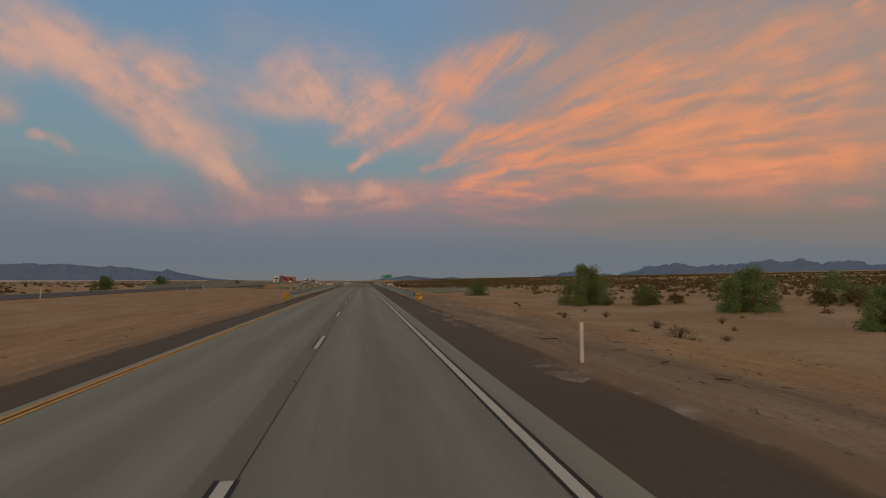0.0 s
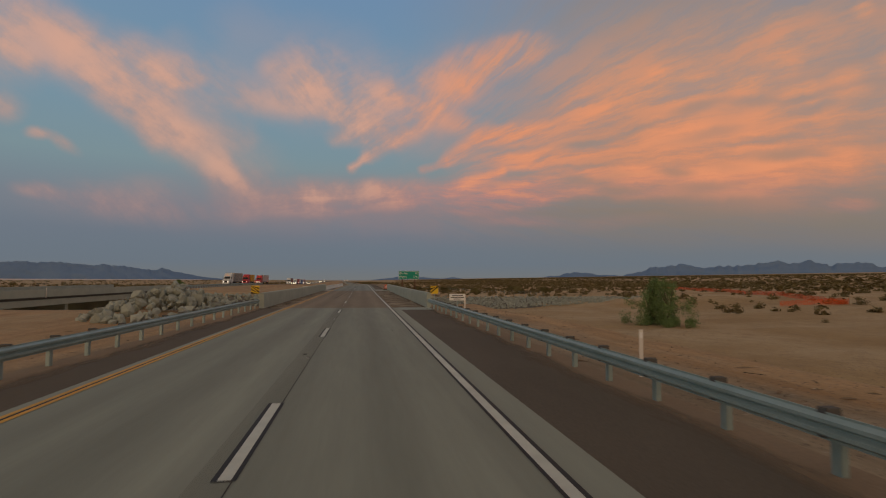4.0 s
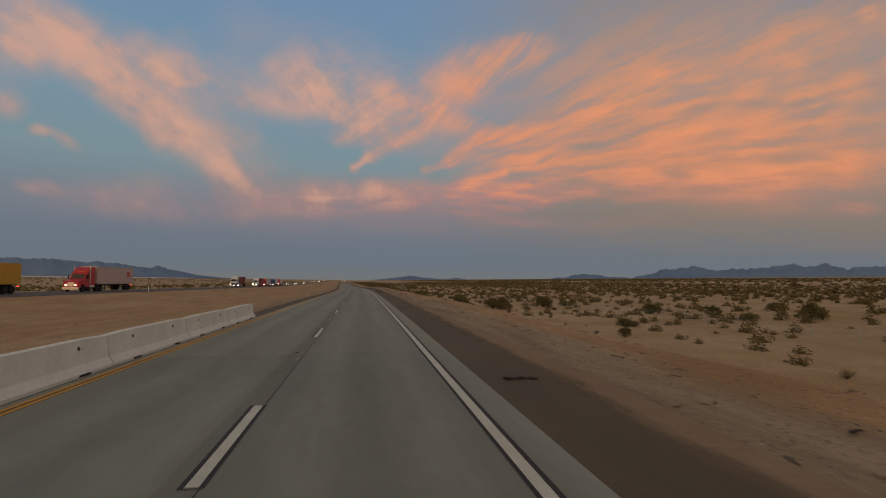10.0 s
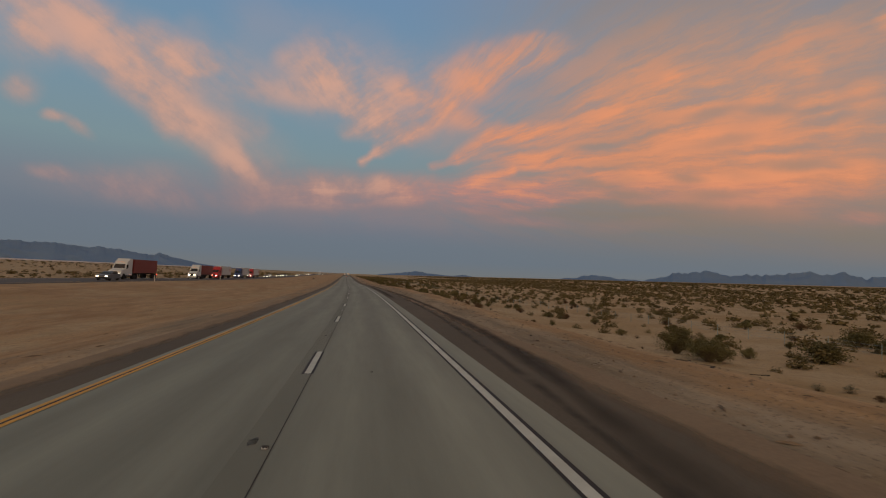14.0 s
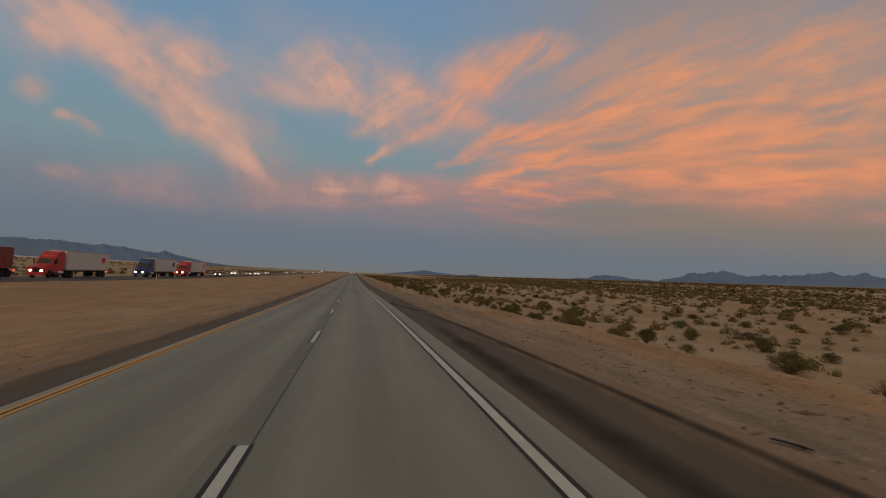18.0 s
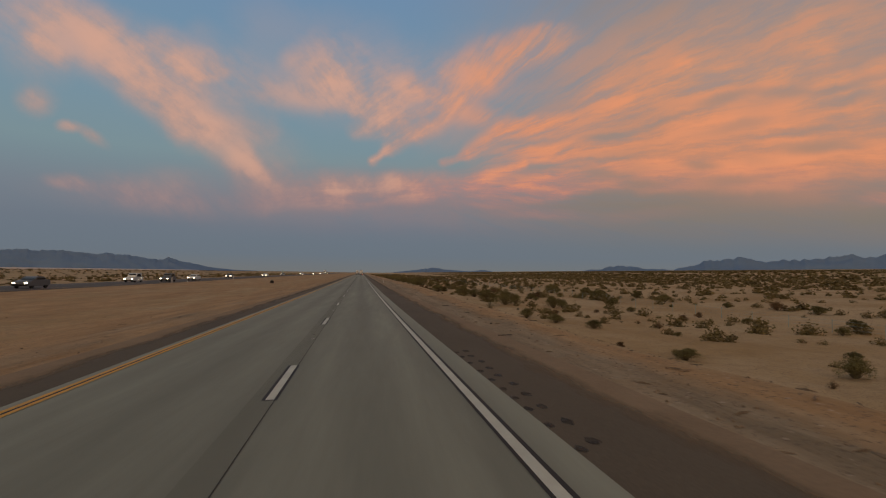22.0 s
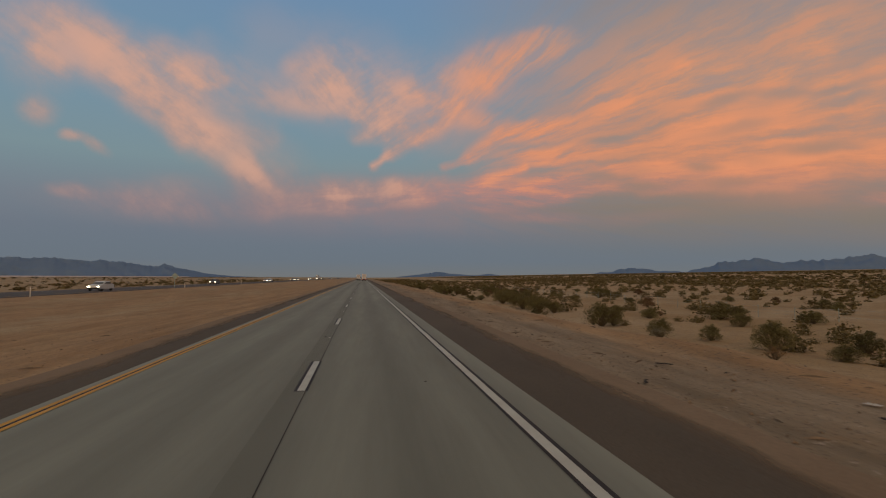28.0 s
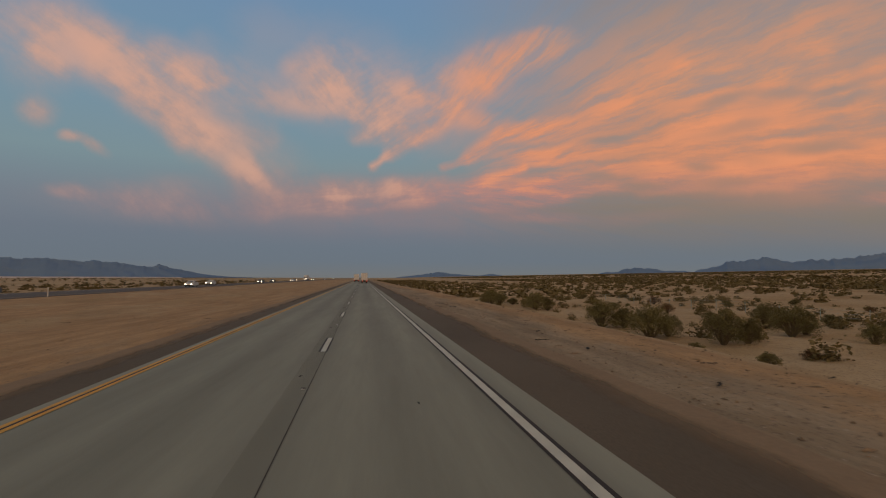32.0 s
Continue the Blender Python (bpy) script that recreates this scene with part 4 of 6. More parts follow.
def guard_rail(s0, s1, d, side, label):
    """W-beam on steel posts with blocks; side: -1 where the road lies to its left."""
    rail = thing("guard_rail", Matrix.Translation(at(s0, d)), label, "guard rail")
    inv = rail.matrix_world.inverted()
    n = int((s1 - s0) / 7.62) + 1
    for i in range(n):
        a, b = s0 + 7.62 * i, min(s1, s0 + 7.62 * (i + 1))
        if b - a > 0.3:
            o = bar("beam", [(side * p, 0.42 + z) for p, z in BEAM], a, b, d + side * 0.22, STEEL, rail, stepm=7.7)
            o.matrix_parent_inverse = inv
    post = boxed(-0.05, 0.05, -0.075, 0.075, -0.4, 0.66, 0.008)
    block = boxed(-0.1, 0.1, -0.075, 0.075, 0.42, 0.77, 0.01)
    first = None
    s = s0 + 0.4
    while s < s1:
        m = Matrix.Translation(at(s, d)) @ Matrix.Rotation(float(heading(s)), 4, "Z")
        mb = Matrix.Translation(at(s, d + side * 0.12)) @ Matrix.Rotation(float(heading(s)), 4, "Z")
        if first is None:
            p = part("post", post, STEEL, rail)
            q = part("block", block, BLOCKGREY, rail, "grey offset block")
            first = (p, q)
        else:
            p, q = first[0].copy(), first[1].copy()
            scene.collection.objects.link(p), scene.collection.objects.link(q)
        p.matrix_parent_inverse, p.matrix_basis = inv, m
        q.matrix_parent_inverse, q.matrix_basis = inv, mb
        s += 1.905
    return rail


guard_rail(54.8, BR0 - 0.3, 6.82, -1, "galvanised steel guard rail beside the asphalt shoulder")
guard_rail(58.6, BR0 - 0.3, -6.45, 1, "galvanised steel guard rail beside the sandy median")
guard_rail(212.5, 300.0, -34.2, 1, "galvanised steel guard rail of the far carriageway")


def hazard_marker(s, d, z, lean, label):
    """Yellow plate with black diagonal bars on a short post."""
    th = thing("hazard_marker", Matrix.Translation(at(s, d)) @ Matrix.Rotation(float(heading(s)), 4, "Z"), label, "road sign", "bridge hazard markers")
    part("post", boxed(-0.03, 0.03, 0.02, 0.08, -0.4, z + 0.3, 0.005), STEEL, th)
    part("plate", boxed(-0.3, 0.3, -0.01, 0.014, z - 0.3, z + 0.32, 0.006), SIGNYELLOW, th, "yellow reflective plate")
    for i in range(4):
        bm = bmesh.new()
        c = z - 0.28 + 0.27 * i
        lo, hi = z - 0.29, z + 0.31
        pts = [(-0.29, c), (0.29, c + 0.5 * lean), (0.29, c + 0.5 * lean + 0.13), (-0.29, c + 0.13)]
        pts = [(x, min(hi, max(lo, y))) for x, y in pts]
        if abs(pts[0][1] - pts[3][1]) + abs(pts[1][1] - pts[2][1]) < 0.05:
            continue
        bm.faces.new([bm.verts.new((x, -0.014, y)) for x, y in pts])
        bmesh.ops.remove_doubles(bm, verts=bm.verts, dist=0.001)
        part("stripe", bm, BLACKRUBBER, th, "black diagonal stripe")
    return th


hazard_marker(54.2, 7.1, 0.4, 1, "yellow and black striped marker at the guard rail's end")
hazard_marker(58.2, -6.5, 0.36, -1, "yellow and black striped marker at the guard rail's end")
hazard_marker(140.2, 7.0, 1.4, 1, "yellow and black striped marker at the bridge parapet")
hazard_marker(140.2, -6.4, 1.4, -1, "yellow and black striped marker at the bridge parapet")


def delineator(s, d, h=1.05, top=None, z=0.0, label="white plastic delineator post in the verge"):
    th = thing("delineator_post", Matrix.Translation(on_ground(s, d) if z is None else at(s, d, z)) @ Matrix.Rotation(float(heading(s)), 4, "Z"), label, "marker post", "delineator posts")
    part("shaft", boxed(-0.05, 0.05, -0.012, 0.012, -0.1, h * (0.5 if top else 1.0), 0.006), POSTWHITE, th)
    if top:
        part("cap", boxed(-0.055, 0.055, -0.016, 0.016, h * 0.5, h, 0.006), top, th, "yellow upper half")
    else:
        part("reflector", boxed(-0.035, 0.035, -0.018, -0.013, h - 0.2, h - 0.06, 0.001), SIGNWHITE, th, "white reflector")
    return th


for s, d in ((13.9, 7.05), (90.0, 7.6), (111.0, 7.9), (133.0, 8.0), (210.2, 7.25), (661.0, 6.95)):
    delineator(s, d)
for s in (66.0, 116.0, 166.0, 343.0, 393.0, 443.0, 493.0, 543.0, 593.0, 643.0, 693.0, 743.0, 793.0, 843.0):
    delineator(s, -34.2, label="white delineator post beside the far carriageway")
delineator(94.2, -6.8, 1.35, POSTYELLOW, label="yellow and white marker post behind the guard rail")

# small white plate at the bridge
th = thing("bridge_plate", Matrix.Translation(at(139.0, 8.6)), "small white plate on a steel post beside the bridge", "road sign")
part("post", boxed(-0.03, 0.03, 0.0, 0.06, -1.2, 1.0, 0.004), STEEL, th)
part("plate", boxed(-0.62, 0.62, -0.02, 0.0, 0.62, 1.12, 0.02), SIGNWHITE, th)
for i, (w, zz) in enumerate(((0.42, 0.98), (0.5, 0.85), (0.3, 0.73))):
    part("text_bar", boxed(-w, w, -0.026, -0.021, zz - 0.025, zz + 0.025), BLACKRUBBER, th, "dark line of small text")


def lettering(text, size, x, z, parent, width):
    """Each letter a mesh of its own, set side by side from x to x + width."""
    made, pen = [], 0.0
    for ch in text:
        cu = bpy.data.curves.new("letter", "FONT")
        cu.body, cu.size, cu.extrude, cu.offset = ch, size, 0.004, 0.006
        tmp = bpy.data.objects.new("letter", cu)
        me = bpy.data.meshes.new_from_object(tmp)
        bpy.data.objects.remove(tmp)
        me.materials.clear()
        me.materials.append(SIGNWHITE)
        xs = [v.co.x for v in me.vertices]
        me.transform(Matrix.Translation((pen - min(xs), 0, 0)))
        pen += max(xs) - min(xs) + size * 0.13
        made.append(me)
    k = width / (pen - size * 0.13)
    for me in made:
        me.transform(Matrix.Diagonal((k, 1, 1, 1)))
        ob = new("letter", me)
        ob.parent = parent
        ob.matrix_basis = Matrix.Translation((x, -0.045, z)) @ Matrix.Rotation(radians(90), 4, "X")
        tagged(ob, "white letter")


sign = thing("destination_sign", Matrix.Translation(at(205.25, 10.9, -0.1)), "green destination sign with white letters on two brown timber posts", "road sign")
X0, X1, Z0, Z1 = -2.2, 1.88, 2.2, 3.86
part("panel", boxed(X0, X1, -0.03, 0.02, Z0, Z1), GREEN, sign, "green aluminium panel with square corners")
for nm, inset, y, mat_, lab in (("border", 0.02, -0.035, SIGNWHITE, "white rounded border"), ("face", 0.075, -0.04, GREEN, "green reflective face")):
    plate, r, rim = bmesh.new(), 0.26 - inset, []
    for cx, cz, turn in ((X1 - 0.26, Z1 - 0.26, 0), (X0 + 0.26, Z1 - 0.26, 90), (X0 + 0.26, Z0 + 0.26, 180), (X1 - 0.26, Z0 + 0.26, 270)):
        for i in range(8):
            g = radians(turn + 90 * i / 7)
            rim.append((cx + r * math.cos(g), cz + r * math.sin(g)))
    front = [plate.verts.new((x, y, z)) for x, z in rim]
    back = [plate.verts.new((x, -0.0302, z)) for x, z in rim]
    plate.faces.new(front)
    for i in range(len(rim)):
        j = (i + 1) % len(rim)
        plate.faces.new((front[i], back[i], back[j], front[j]))
    bmesh.ops.recalc_face_normals(plate, faces=plate.faces)
    part(nm, plate, mat_, sign, lab)
lettering("Blythe", 0.48, -1.97, 3.26, sign, 1.5)
lettering("31", 0.48, 1.1, 3.26, sign, 0.44)
lettering("Phoenix", 0.48, -1.97, 2.55, sign, 1.5)
lettering("179", 0.48, 0.82, 2.55, sign, 0.72)
for x in (-1.45, 1.08):
    part("post", lathe(bmesh.new(), ((0.13, -3.2), (0.13, 2.0), (0.125, 3.3), (0.11, 3.34)), 12, Matrix.Translation((x, 0.17, 0))), TIMBER, sign, "brown round timber post", True)

# work-zone drum and tubular markers at the bridge end
drum = thing("traffic_drum", Matrix.Translation(at(211.1, 6.52)), "orange traffic drum with white reflective bands on the shoulder", "traffic drum")
part("base", lathe(bmesh.new(), ((0.36, 0.0), (0.37, 0.04), (0.33, 0.1), (0.3, 0.11)), 20), BLACKRUBBER, drum, "black rubber base ring", True)
part("barrel", lathe(bmesh.new(), ((0.29, 0.09), (0.285, 0.3), (0.275, 0.31), (0.27, 0.52), (0.26, 0.53), (0.25, 0.74), (0.24, 0.75), (0.225, 0.93), (0.19, 0.96)), 20), ORANGE, drum, smooth=True)
for a, b, r in ((0.2, 0.3, 0.292), (0.4, 0.5, 0.28), (0.6, 0.7, 0.266)):
    part("band", lathe(bmesh.new(), ((r, a), (r - 0.006, b)), 20), REFLECT, drum, "white reflective band", True)
part("handle", tube(bmesh.new(), (-0.12, 0, 0.98), (0.12, 0, 0.98), 0.02, 0.02, 8), ORANGE, drum)
tubular = None
for s, d in ((207.3, 6.0), (207.3, 6.5)):
    m = Matrix.Translation(at(s, d))
    if tubular:
        copy_thing(tubular, m)
        continue
    tubular = thing("tubular_marker", m, "red-orange tubular marker with white bands on a black rubber base", "traffic marker", "tubular markers")
    part("base", lathe(bmesh.new(), ((0.24, 0.0), (0.25, 0.03), (0.16, 0.07), (0.05, 0.08)), 12), BLACKRUBBER, tubular, "black rubber base", True)
    part("tube", lathe(bmesh.new(), ((0.05, 0.06), (0.05, 1.0), (0.035, 1.06), (0.02, 1.06)), 12), REDPLASTIC, tubular, smooth=True)
    for a in (0.72, 0.88):
        part("band", lathe(bmesh.new(), ((0.053, a), (0.053, a + 0.08)), 12), REFLECT, tubular, "white reflective band", True)

# temporary concrete barrier: precast units end to end
KPROF = ((-0.3, 0.0), (-0.3, 0.08), (-0.17, 0.25), (-0.11, 0.81), (0.11, 0.81), (0.17, 0.25), (0.3, 0.08), (0.3, 0.0))


def krail_unit():
    bm = bmesh.new()
    n, L = 6, 6.02
    rows = []
    for i in range(n + 1):
        y = L * i / n
        e = 0.03 if i in (0, n) else 0.0
        rows.append([bm.verts.new((x * (1 - e * 2), y, z - e * (z > 0.7))) for x, z in KPROF])
    for a, b in zip(rows, rows[1:]):
        for j in range(8):
            bm.faces.new((a[j], a[(j + 1) % 8], b[(j + 1) % 8], b[j]))
    bm.faces.new(rows[0][::-1]), bm.faces.new(rows[-1])
    return bm


unit = None
for i in range(11):
    s = 212.0 + 6.08 * i
    f = lambda q: -5.95 + 1.1 * min(1, (q - 212) / 42)
    p, q = at(s, f(s)), at(s + 6.05, f(s + 6.05))
    m = Matrix.Translation(p) @ Matrix.Rotation(math.atan2(-(q - p).x, (q - p).y), 4, "Z")
    if unit is None:
        unit = thing("barrier_unit", m, "white precast concrete barrier with scuffs beside the median", "road barrier", "temporary barrier")
        part("body", krail_unit(), KRAIL, unit)
        for y in (1.4, 4.6):
            part("lifting_hole", lathe(bmesh.new(), ((0.05, 0.0), (0.05, 0.012)), 10, Matrix.Translation((0.128, y, 0.62)) @ Matrix.Rotation(radians(83), 4, "Y")), BLACKRUBBER, unit, "dark round hole")
            part("scupper", boxed(0.21, 0.304, y - 0.28, y + 0.28, 0.0, 0.07, 0.01), BLACKRUBBER, unit, "dark drainage slot at the base")
        part("pin_loop", boxed(-0.06, 0.06, 6.0, 6.07, 0.2, 0.6, 0.01), WOODBLOCK, unit, "dark gap with pin")
    else:
        copy_thing(unit, m)

# desert plants
LEAF = material("creosote_leaves", (0.2, 0.178, 0.07), 0.85, 0.2, 2.0, 10.0, 0.0, second=(0.125, 0.112, 0.046), coords="object", rand=0.5)
DRYLEAF = material("dry_brush", (0.3, 0.2, 0.1), 0.9, 0.2, 2.0, 10.0, 0.0, second=(0.2, 0.13, 0.07), coords="object", rand=0.35)
SAGE = material("grey_green_sage", (0.3, 0.28, 0.19), 0.9, 0.2, 2.0, 10.0, 0.0, second=(0.22, 0.21, 0.14), coords="object", rand=0.3)
TREELEAF = material("palo_verde_leaves", (0.19, 0.285, 0.105), 0.8, 0.2, 1.5, 8.0, 0.0, second=(0.105, 0.165, 0.058), coords="object", rand=0.4)
BARK = material("grey_brown_bark", (0.14, 0.11, 0.07), 0.9, 0.25, 2.0, 15.0, 0.4, coords="object")
FARSCRUB = material("far_scrub_leaves", (0.215, 0.175, 0.075), 0.9, 0.2, 0.05, 2.0, 0.0, second=(0.145, 0.118, 0.052), rand=0.35)


def leaf_cloud(rnd, centres, count, size):
    """Small leaf faces scattered in clumps; returns verts and faces."""
    verts, faces = [], []
    for _ in range(count):
        c, r = centres[rnd.randrange(len(centres))]
        v = Vector((rnd.gauss(0, 1), rnd.gauss(0, 1), rnd.gauss(0, 1)))
        v = v.normalized() * r * rnd.random() ** 0.4
        p = Vector(c) + v
        if p.z < 0.02:
            p.z = 0.02 + rnd.random() * 0.05
        a = Vector((rnd.gauss(0, 1), rnd.gauss(0, 1), rnd.gauss(0, 1))).normalized()
        b = a.cross(Vector((rnd.gauss(0, 1), rnd.gauss(0, 1), rnd.gauss(0, 1)))).normalized()
        s = size * rnd.uniform(0.6, 1.4)
        k = len(verts)
        verts += [p - a * s, p + b * s * 0.45, p + a * s, p - b * s * 0.45]
        faces.append((k, k + 1, k + 2, k + 3))
    return verts, faces


def shrub_meshes(seed, mat, leaves=2400, stems=24, size=0.028):
    """One bush, a metre wide and high: stems that fan out from the base, and leaf clumps at their ends."""
    rnd = random.Random(seed)
    bm, centres = bmesh.new(), []
    for i in range(stems):
        a, lean = rnd.uniform(0, 6.283), rnd.uniform(0.15, 1.0)
        h = rnd.uniform(0.5, 0.95) * (1.1 - 0.45 * lean)
        tip = Vector((math.cos(a) * lean * 0.42, math.sin(a) * lean * 0.42, h))
        mid = tip * 0.55 + Vector((rnd.uniform(-0.05, 0.05), rnd.uniform(-0.05, 0.05), 0.03))
        tube(bm, (math.cos(a) * 0.03, math.sin(a) * 0.03, -0.03), mid, 0.012, 0.009, 4, False)
        tube(bm, mid, tip, 0.009, 0.004, 4, False)
        centres += [(tip, rnd.uniform(0.08, 0.14))]
    for i in range(46):
        a, e = rnd.uniform(0, 6.283), rnd.random() ** 0.8 * 1.45
        r = rnd.uniform(0.3, 0.42) * (1 + 0.18 * math.sin(3 * a + seed))
        centres.append((Vector((math.cos(a) * math.cos(e) * r, math.sin(a) * math.cos(e) * r, 0.12 + 0.68 * math.sin(e) * r / 0.42)), rnd.uniform(0.12, 0.2)))
    centres += [(Vector((0, 0, 0.35)), 0.3)] * 6
    stem = bpy.data.meshes.new("stems")
    bm.to_mesh(stem)
    bm.free()
    stem.materials.append(BARK)
    v, f = leaf_cloud(rnd, centres, leaves, size)
    crown = bpy.data.meshes.new("crown")
    crown.from_pydata([tuple(p) for p in v], [], f)
    crown.materials.append(mat)
    return stem, crown


RUSSET = material("russet_leaves", (0.2, 0.125, 0.062), 0.9, 0.2, 2.0, 10.0, 0.0, second=(0.12, 0.078, 0.042), coords="object", rand=0.4)
KINDS = {"russet": [shrub_meshes(80 + s, RUSSET, 2400, 24, 0.033) for s in range(2)], "creosote": [shrub_meshes(s, LEAF, 2600, 24, 0.036) for s in range(5)], "dry": [shrub_meshes(40 + s, DRYLEAF, 900, 40, 0.024) for s in range(2)],
         "sage": [shrub_meshes(60 + s, SAGE, 900, 22, 0.03) for s in range(2)]}
WORDS = {"russet": ("russet_bush", "reddish-brown dry bush on pale desert sand", "shrub"), "creosote": ("creosote_bush", "olive-green creosote bush on pale desert sand", "shrub"), "dry": ("dry_bush", "dry straw-brown tuft of brush on the sand", "shrub"),
         "sage": ("sage_bush", "low grey-green sage bush on the sand", "shrub")}
FINE = [shrub_meshes(100 + s, LEAF, 9000, 34, 0.017) for s in range(5)]
prnd = random.Random(11)


def plant(kind, s, d, w, h):
    name, label, cat = WORDS[kind]
    fine = kind == "creosote" and d < 38 and w > 1.3
    stem, crown = prnd.choice(FINE if fine else KINDS[kind])
    ob = new(name)
    ob.empty_display_size = 0.2
    ob.location = on_ground(s, d, -0.03)
    ob.rotation_euler = (0, 0, prnd.uniform(0, 6.28))
    ob.scale = (w, w * prnd.uniform(0.85, 1.1), h)
    tagged(ob, label, cat, "desert shrubs")
    for n, me in (("branchwork", stem), ("crown", crown)):
        c = new(n, me)
        c.parent = ob
    return ob


SHRUB_PLACES0 = (
    (40.2, 46.8, 3.49, 3.98), (68.2, 72.9, 5.03, 4.19), (71.4, 70.3, 3.47, 3.47), (89.7, 57.8, 3.12, 1.87), (91.5, 52.7, 4.2, 3.67), (255.7, 50, 2.28, 1.14),
    (261.3, 59.6, 2.9, 2.19), (269.2, 52.8, 3.95, 3.23), (270.3, 38.3, 3.17, 1.9), (272.7, 62.7, 2.7, 1.39), (278.4, 64.7, 2.51, 1.67), (286, 55.4, 4.95, 2.7),
    (292.7, 26.2, 1.47, 1.1), (305.8, 33.4, 3, 0.86), (308.8, 61.4, 3.05, 2.14), (311.5, 54.7, 2.33, 1.17), (319.7, 54.9, 2.86, 1.56), (323.6, 68.6, 2.79, 1.4),
    (330.4, 51, 2.92, 1.66), (341.4, 25.8, 3.67, 2.1), (349.4, 30.4, 2.64, 1.43), (357.6, 29.7, 5.09, 1.85),
)
SHRUB_PLACES1 = (
    (360.1, 42.3, 5.73, 2.04), (365.4, 49.6, 3.18, 1.27), (366.8, 45.3, 2.05, 1.47), (376.6, 26.3, 3.62, 1.65), (377.1, 50.3, 2.11, 1.41), (378.8, 38, 5.26, 1.54),
    (380.5, 32.7, 1.36, 1.13), (381.6, 27, 3.87, 2.28), (384.3, 51, 3.13, 1.56), (389.9, 53.5, 3.52, 1.64), (394.2, 40.6, 1.83, 0.73), (470.6, 31.1, 2.79, 1.67),
    (476.5, 40.6, 1.57, 0.81), (477.8, 24.6, 1.32, 0.53), (482.2, 39.1, 2.29, 1.42), (487.5, 27.3, 2.46, 1.37), (487.8, 30.7, 2.22, 1.55), (492.3, 38.8, 2.15, 1.23),
    (498.2, 64.7, 2.52, 1.01), (500.8, 28.2, 3.1, 1.93), (506.9, 47.5, 2.35, 1.1), (514.3, 31.7, 1.34, 1),
)
SHRUB_PLACES2 = (
    (514.5, 28.2, 2.66, 1.33), (519.7, 27.3, 2.31, 0.96), (521.6, 36.9, 2.52, 1.47), (525.7, 27.3, 2.92, 1.57), (530, 41.6, 3.1, 1.55), (537.9, 25.1, 1.44, 1.15),
    (538.4, 28.7, 1.76, 1.76), (543.9, 34.4, 2.29, 1.31), (545.9, 41.4, 2.74, 1.92), (552.2, 24, 1.81, 2.54), (554.6, 29.9, 5.32, 2.66), (610.7, 30.4, 2.66, 1.83),
    (617.1, 24.7, 4.3, 2.34), (630.5, 24.7, 3.2, 2.02), (630.7, 46.9, 3.42, 2.28), (633.1, 56.2, 2.44, 1.53), (637.6, 46.7, 2.25, 1.28), (641.3, 24.9, 3.24, 1.62),
    (648.1, 23.5, 3.23, 1.79), (648.8, 52.3, 2.7, 1.7), (657.1, 47.4, 5.11, 2.55), (662.7, 20.4, 4.34, 1.73),
)
SHRUB_PLACES3 = (
    (704, 25.9, 1.75, 0.88), (707, 24.3, 2.41, 1.61), (714, 25.4, 1.58, 1.39), (714.9, 22.1, 2.01, 1.61), (723.6, 21.8, 3.45, 1.97), (730.7, 38.4, 5.35, 1.78),
    (743.2, 22.9, 3.51, 2.1), (750.5, 23.1, 3.48, 2.14), (759.9, 22.7, 3.95, 1.93), (760.2, 26.3, 4.5, 3), (770.3, 26.1, 4.82, 2.65), (772.9, 20.6, 1.75, 1),
    (783.7, 49.8, 3.31, 2.31), (799.1, 20, 1.07, 0.67), (806.1, 33.5, 2.18, 1.27), (807.6, 24, 3.46, 2.73), (811, 32, 4.14, 2.3), (811.6, 21.3, 4.1, 2.28),
    (816.8, 41.3, 2.45, 1.22), (817.5, 35.3, 2.92, 2.19), (818.2, 20.7, 6.12, 2.36), (844.1, 23.8, 6.37, 2.62),
)
SHRUB_PLACES4 = (
    (853.3, 19.9, 5.04, 2.52),
)
SHRUB_PLACES = SHRUB_PLACES0 + SHRUB_PLACES1 + SHRUB_PLACES2 + SHRUB_PLACES3 + SHRUB_PLACES4
taken = []
for s, d, w, h in SHRUB_PLACES:
    w, h = min(w, 3.6), min(h, 2.2)
    plant("creosote", s, d, max(w * 1.05, 0.7), max(min(h * 1.1, w * 0.75), 0.5))
    taken.append((s, d))
    if w > 2.6:
        plant("creosote", s + prnd.uniform(-1, 1), d + w * 0.45, w * 0.6, h * 0.8)


def free(s, d, gap):
    return all((s - a) ** 2 + (d - b) ** 2 > gap * gap for a, b in taken)


# more bushes between those, thinning towards the verge; lush stretch at the end
while len(taken) < 285:
    s, d = (prnd.uniform(215, 880) if prnd.random() < 0.4 else (prnd.uniform(600, 880) if prnd.random() < 0.5 else prnd.uniform(390, 600))), 19 + 44 * prnd.random() ** 1.2
    if free(s, d, 4.5):
        w = prnd.uniform(0.7, 2.2) * (1.2 if s > 600 else 1.0)
        plant("russet" if prnd.random() < 0.3 else "creosote", s, d, w, w * prnd.uniform(0.45, 0.65))
        taken.append((s, d))
for _ in range(130):
    s, d = prnd.uniform(210, 860), 11.5 + 24 * prnd.random() ** 1.2
    if free(s, d, 2.0):
        w = prnd.uniform(0.4, 1.1)
        plant(prnd.choice(("dry", "dry", "sage")), s, d, w, w * prnd.uniform(0.45, 0.7))
for s, d, w, h in ((233, 20.5, 1.9, 0.7), (231, 22.5, 1.6, 0.6), (36, 24, 2.6, 1.3), (31, 20, 1.8, 0.8), (770, 18.5, 2.4, 0.8), (24, 30, 2.8, 1.5)):
    plant("sage", s, d, w, h)
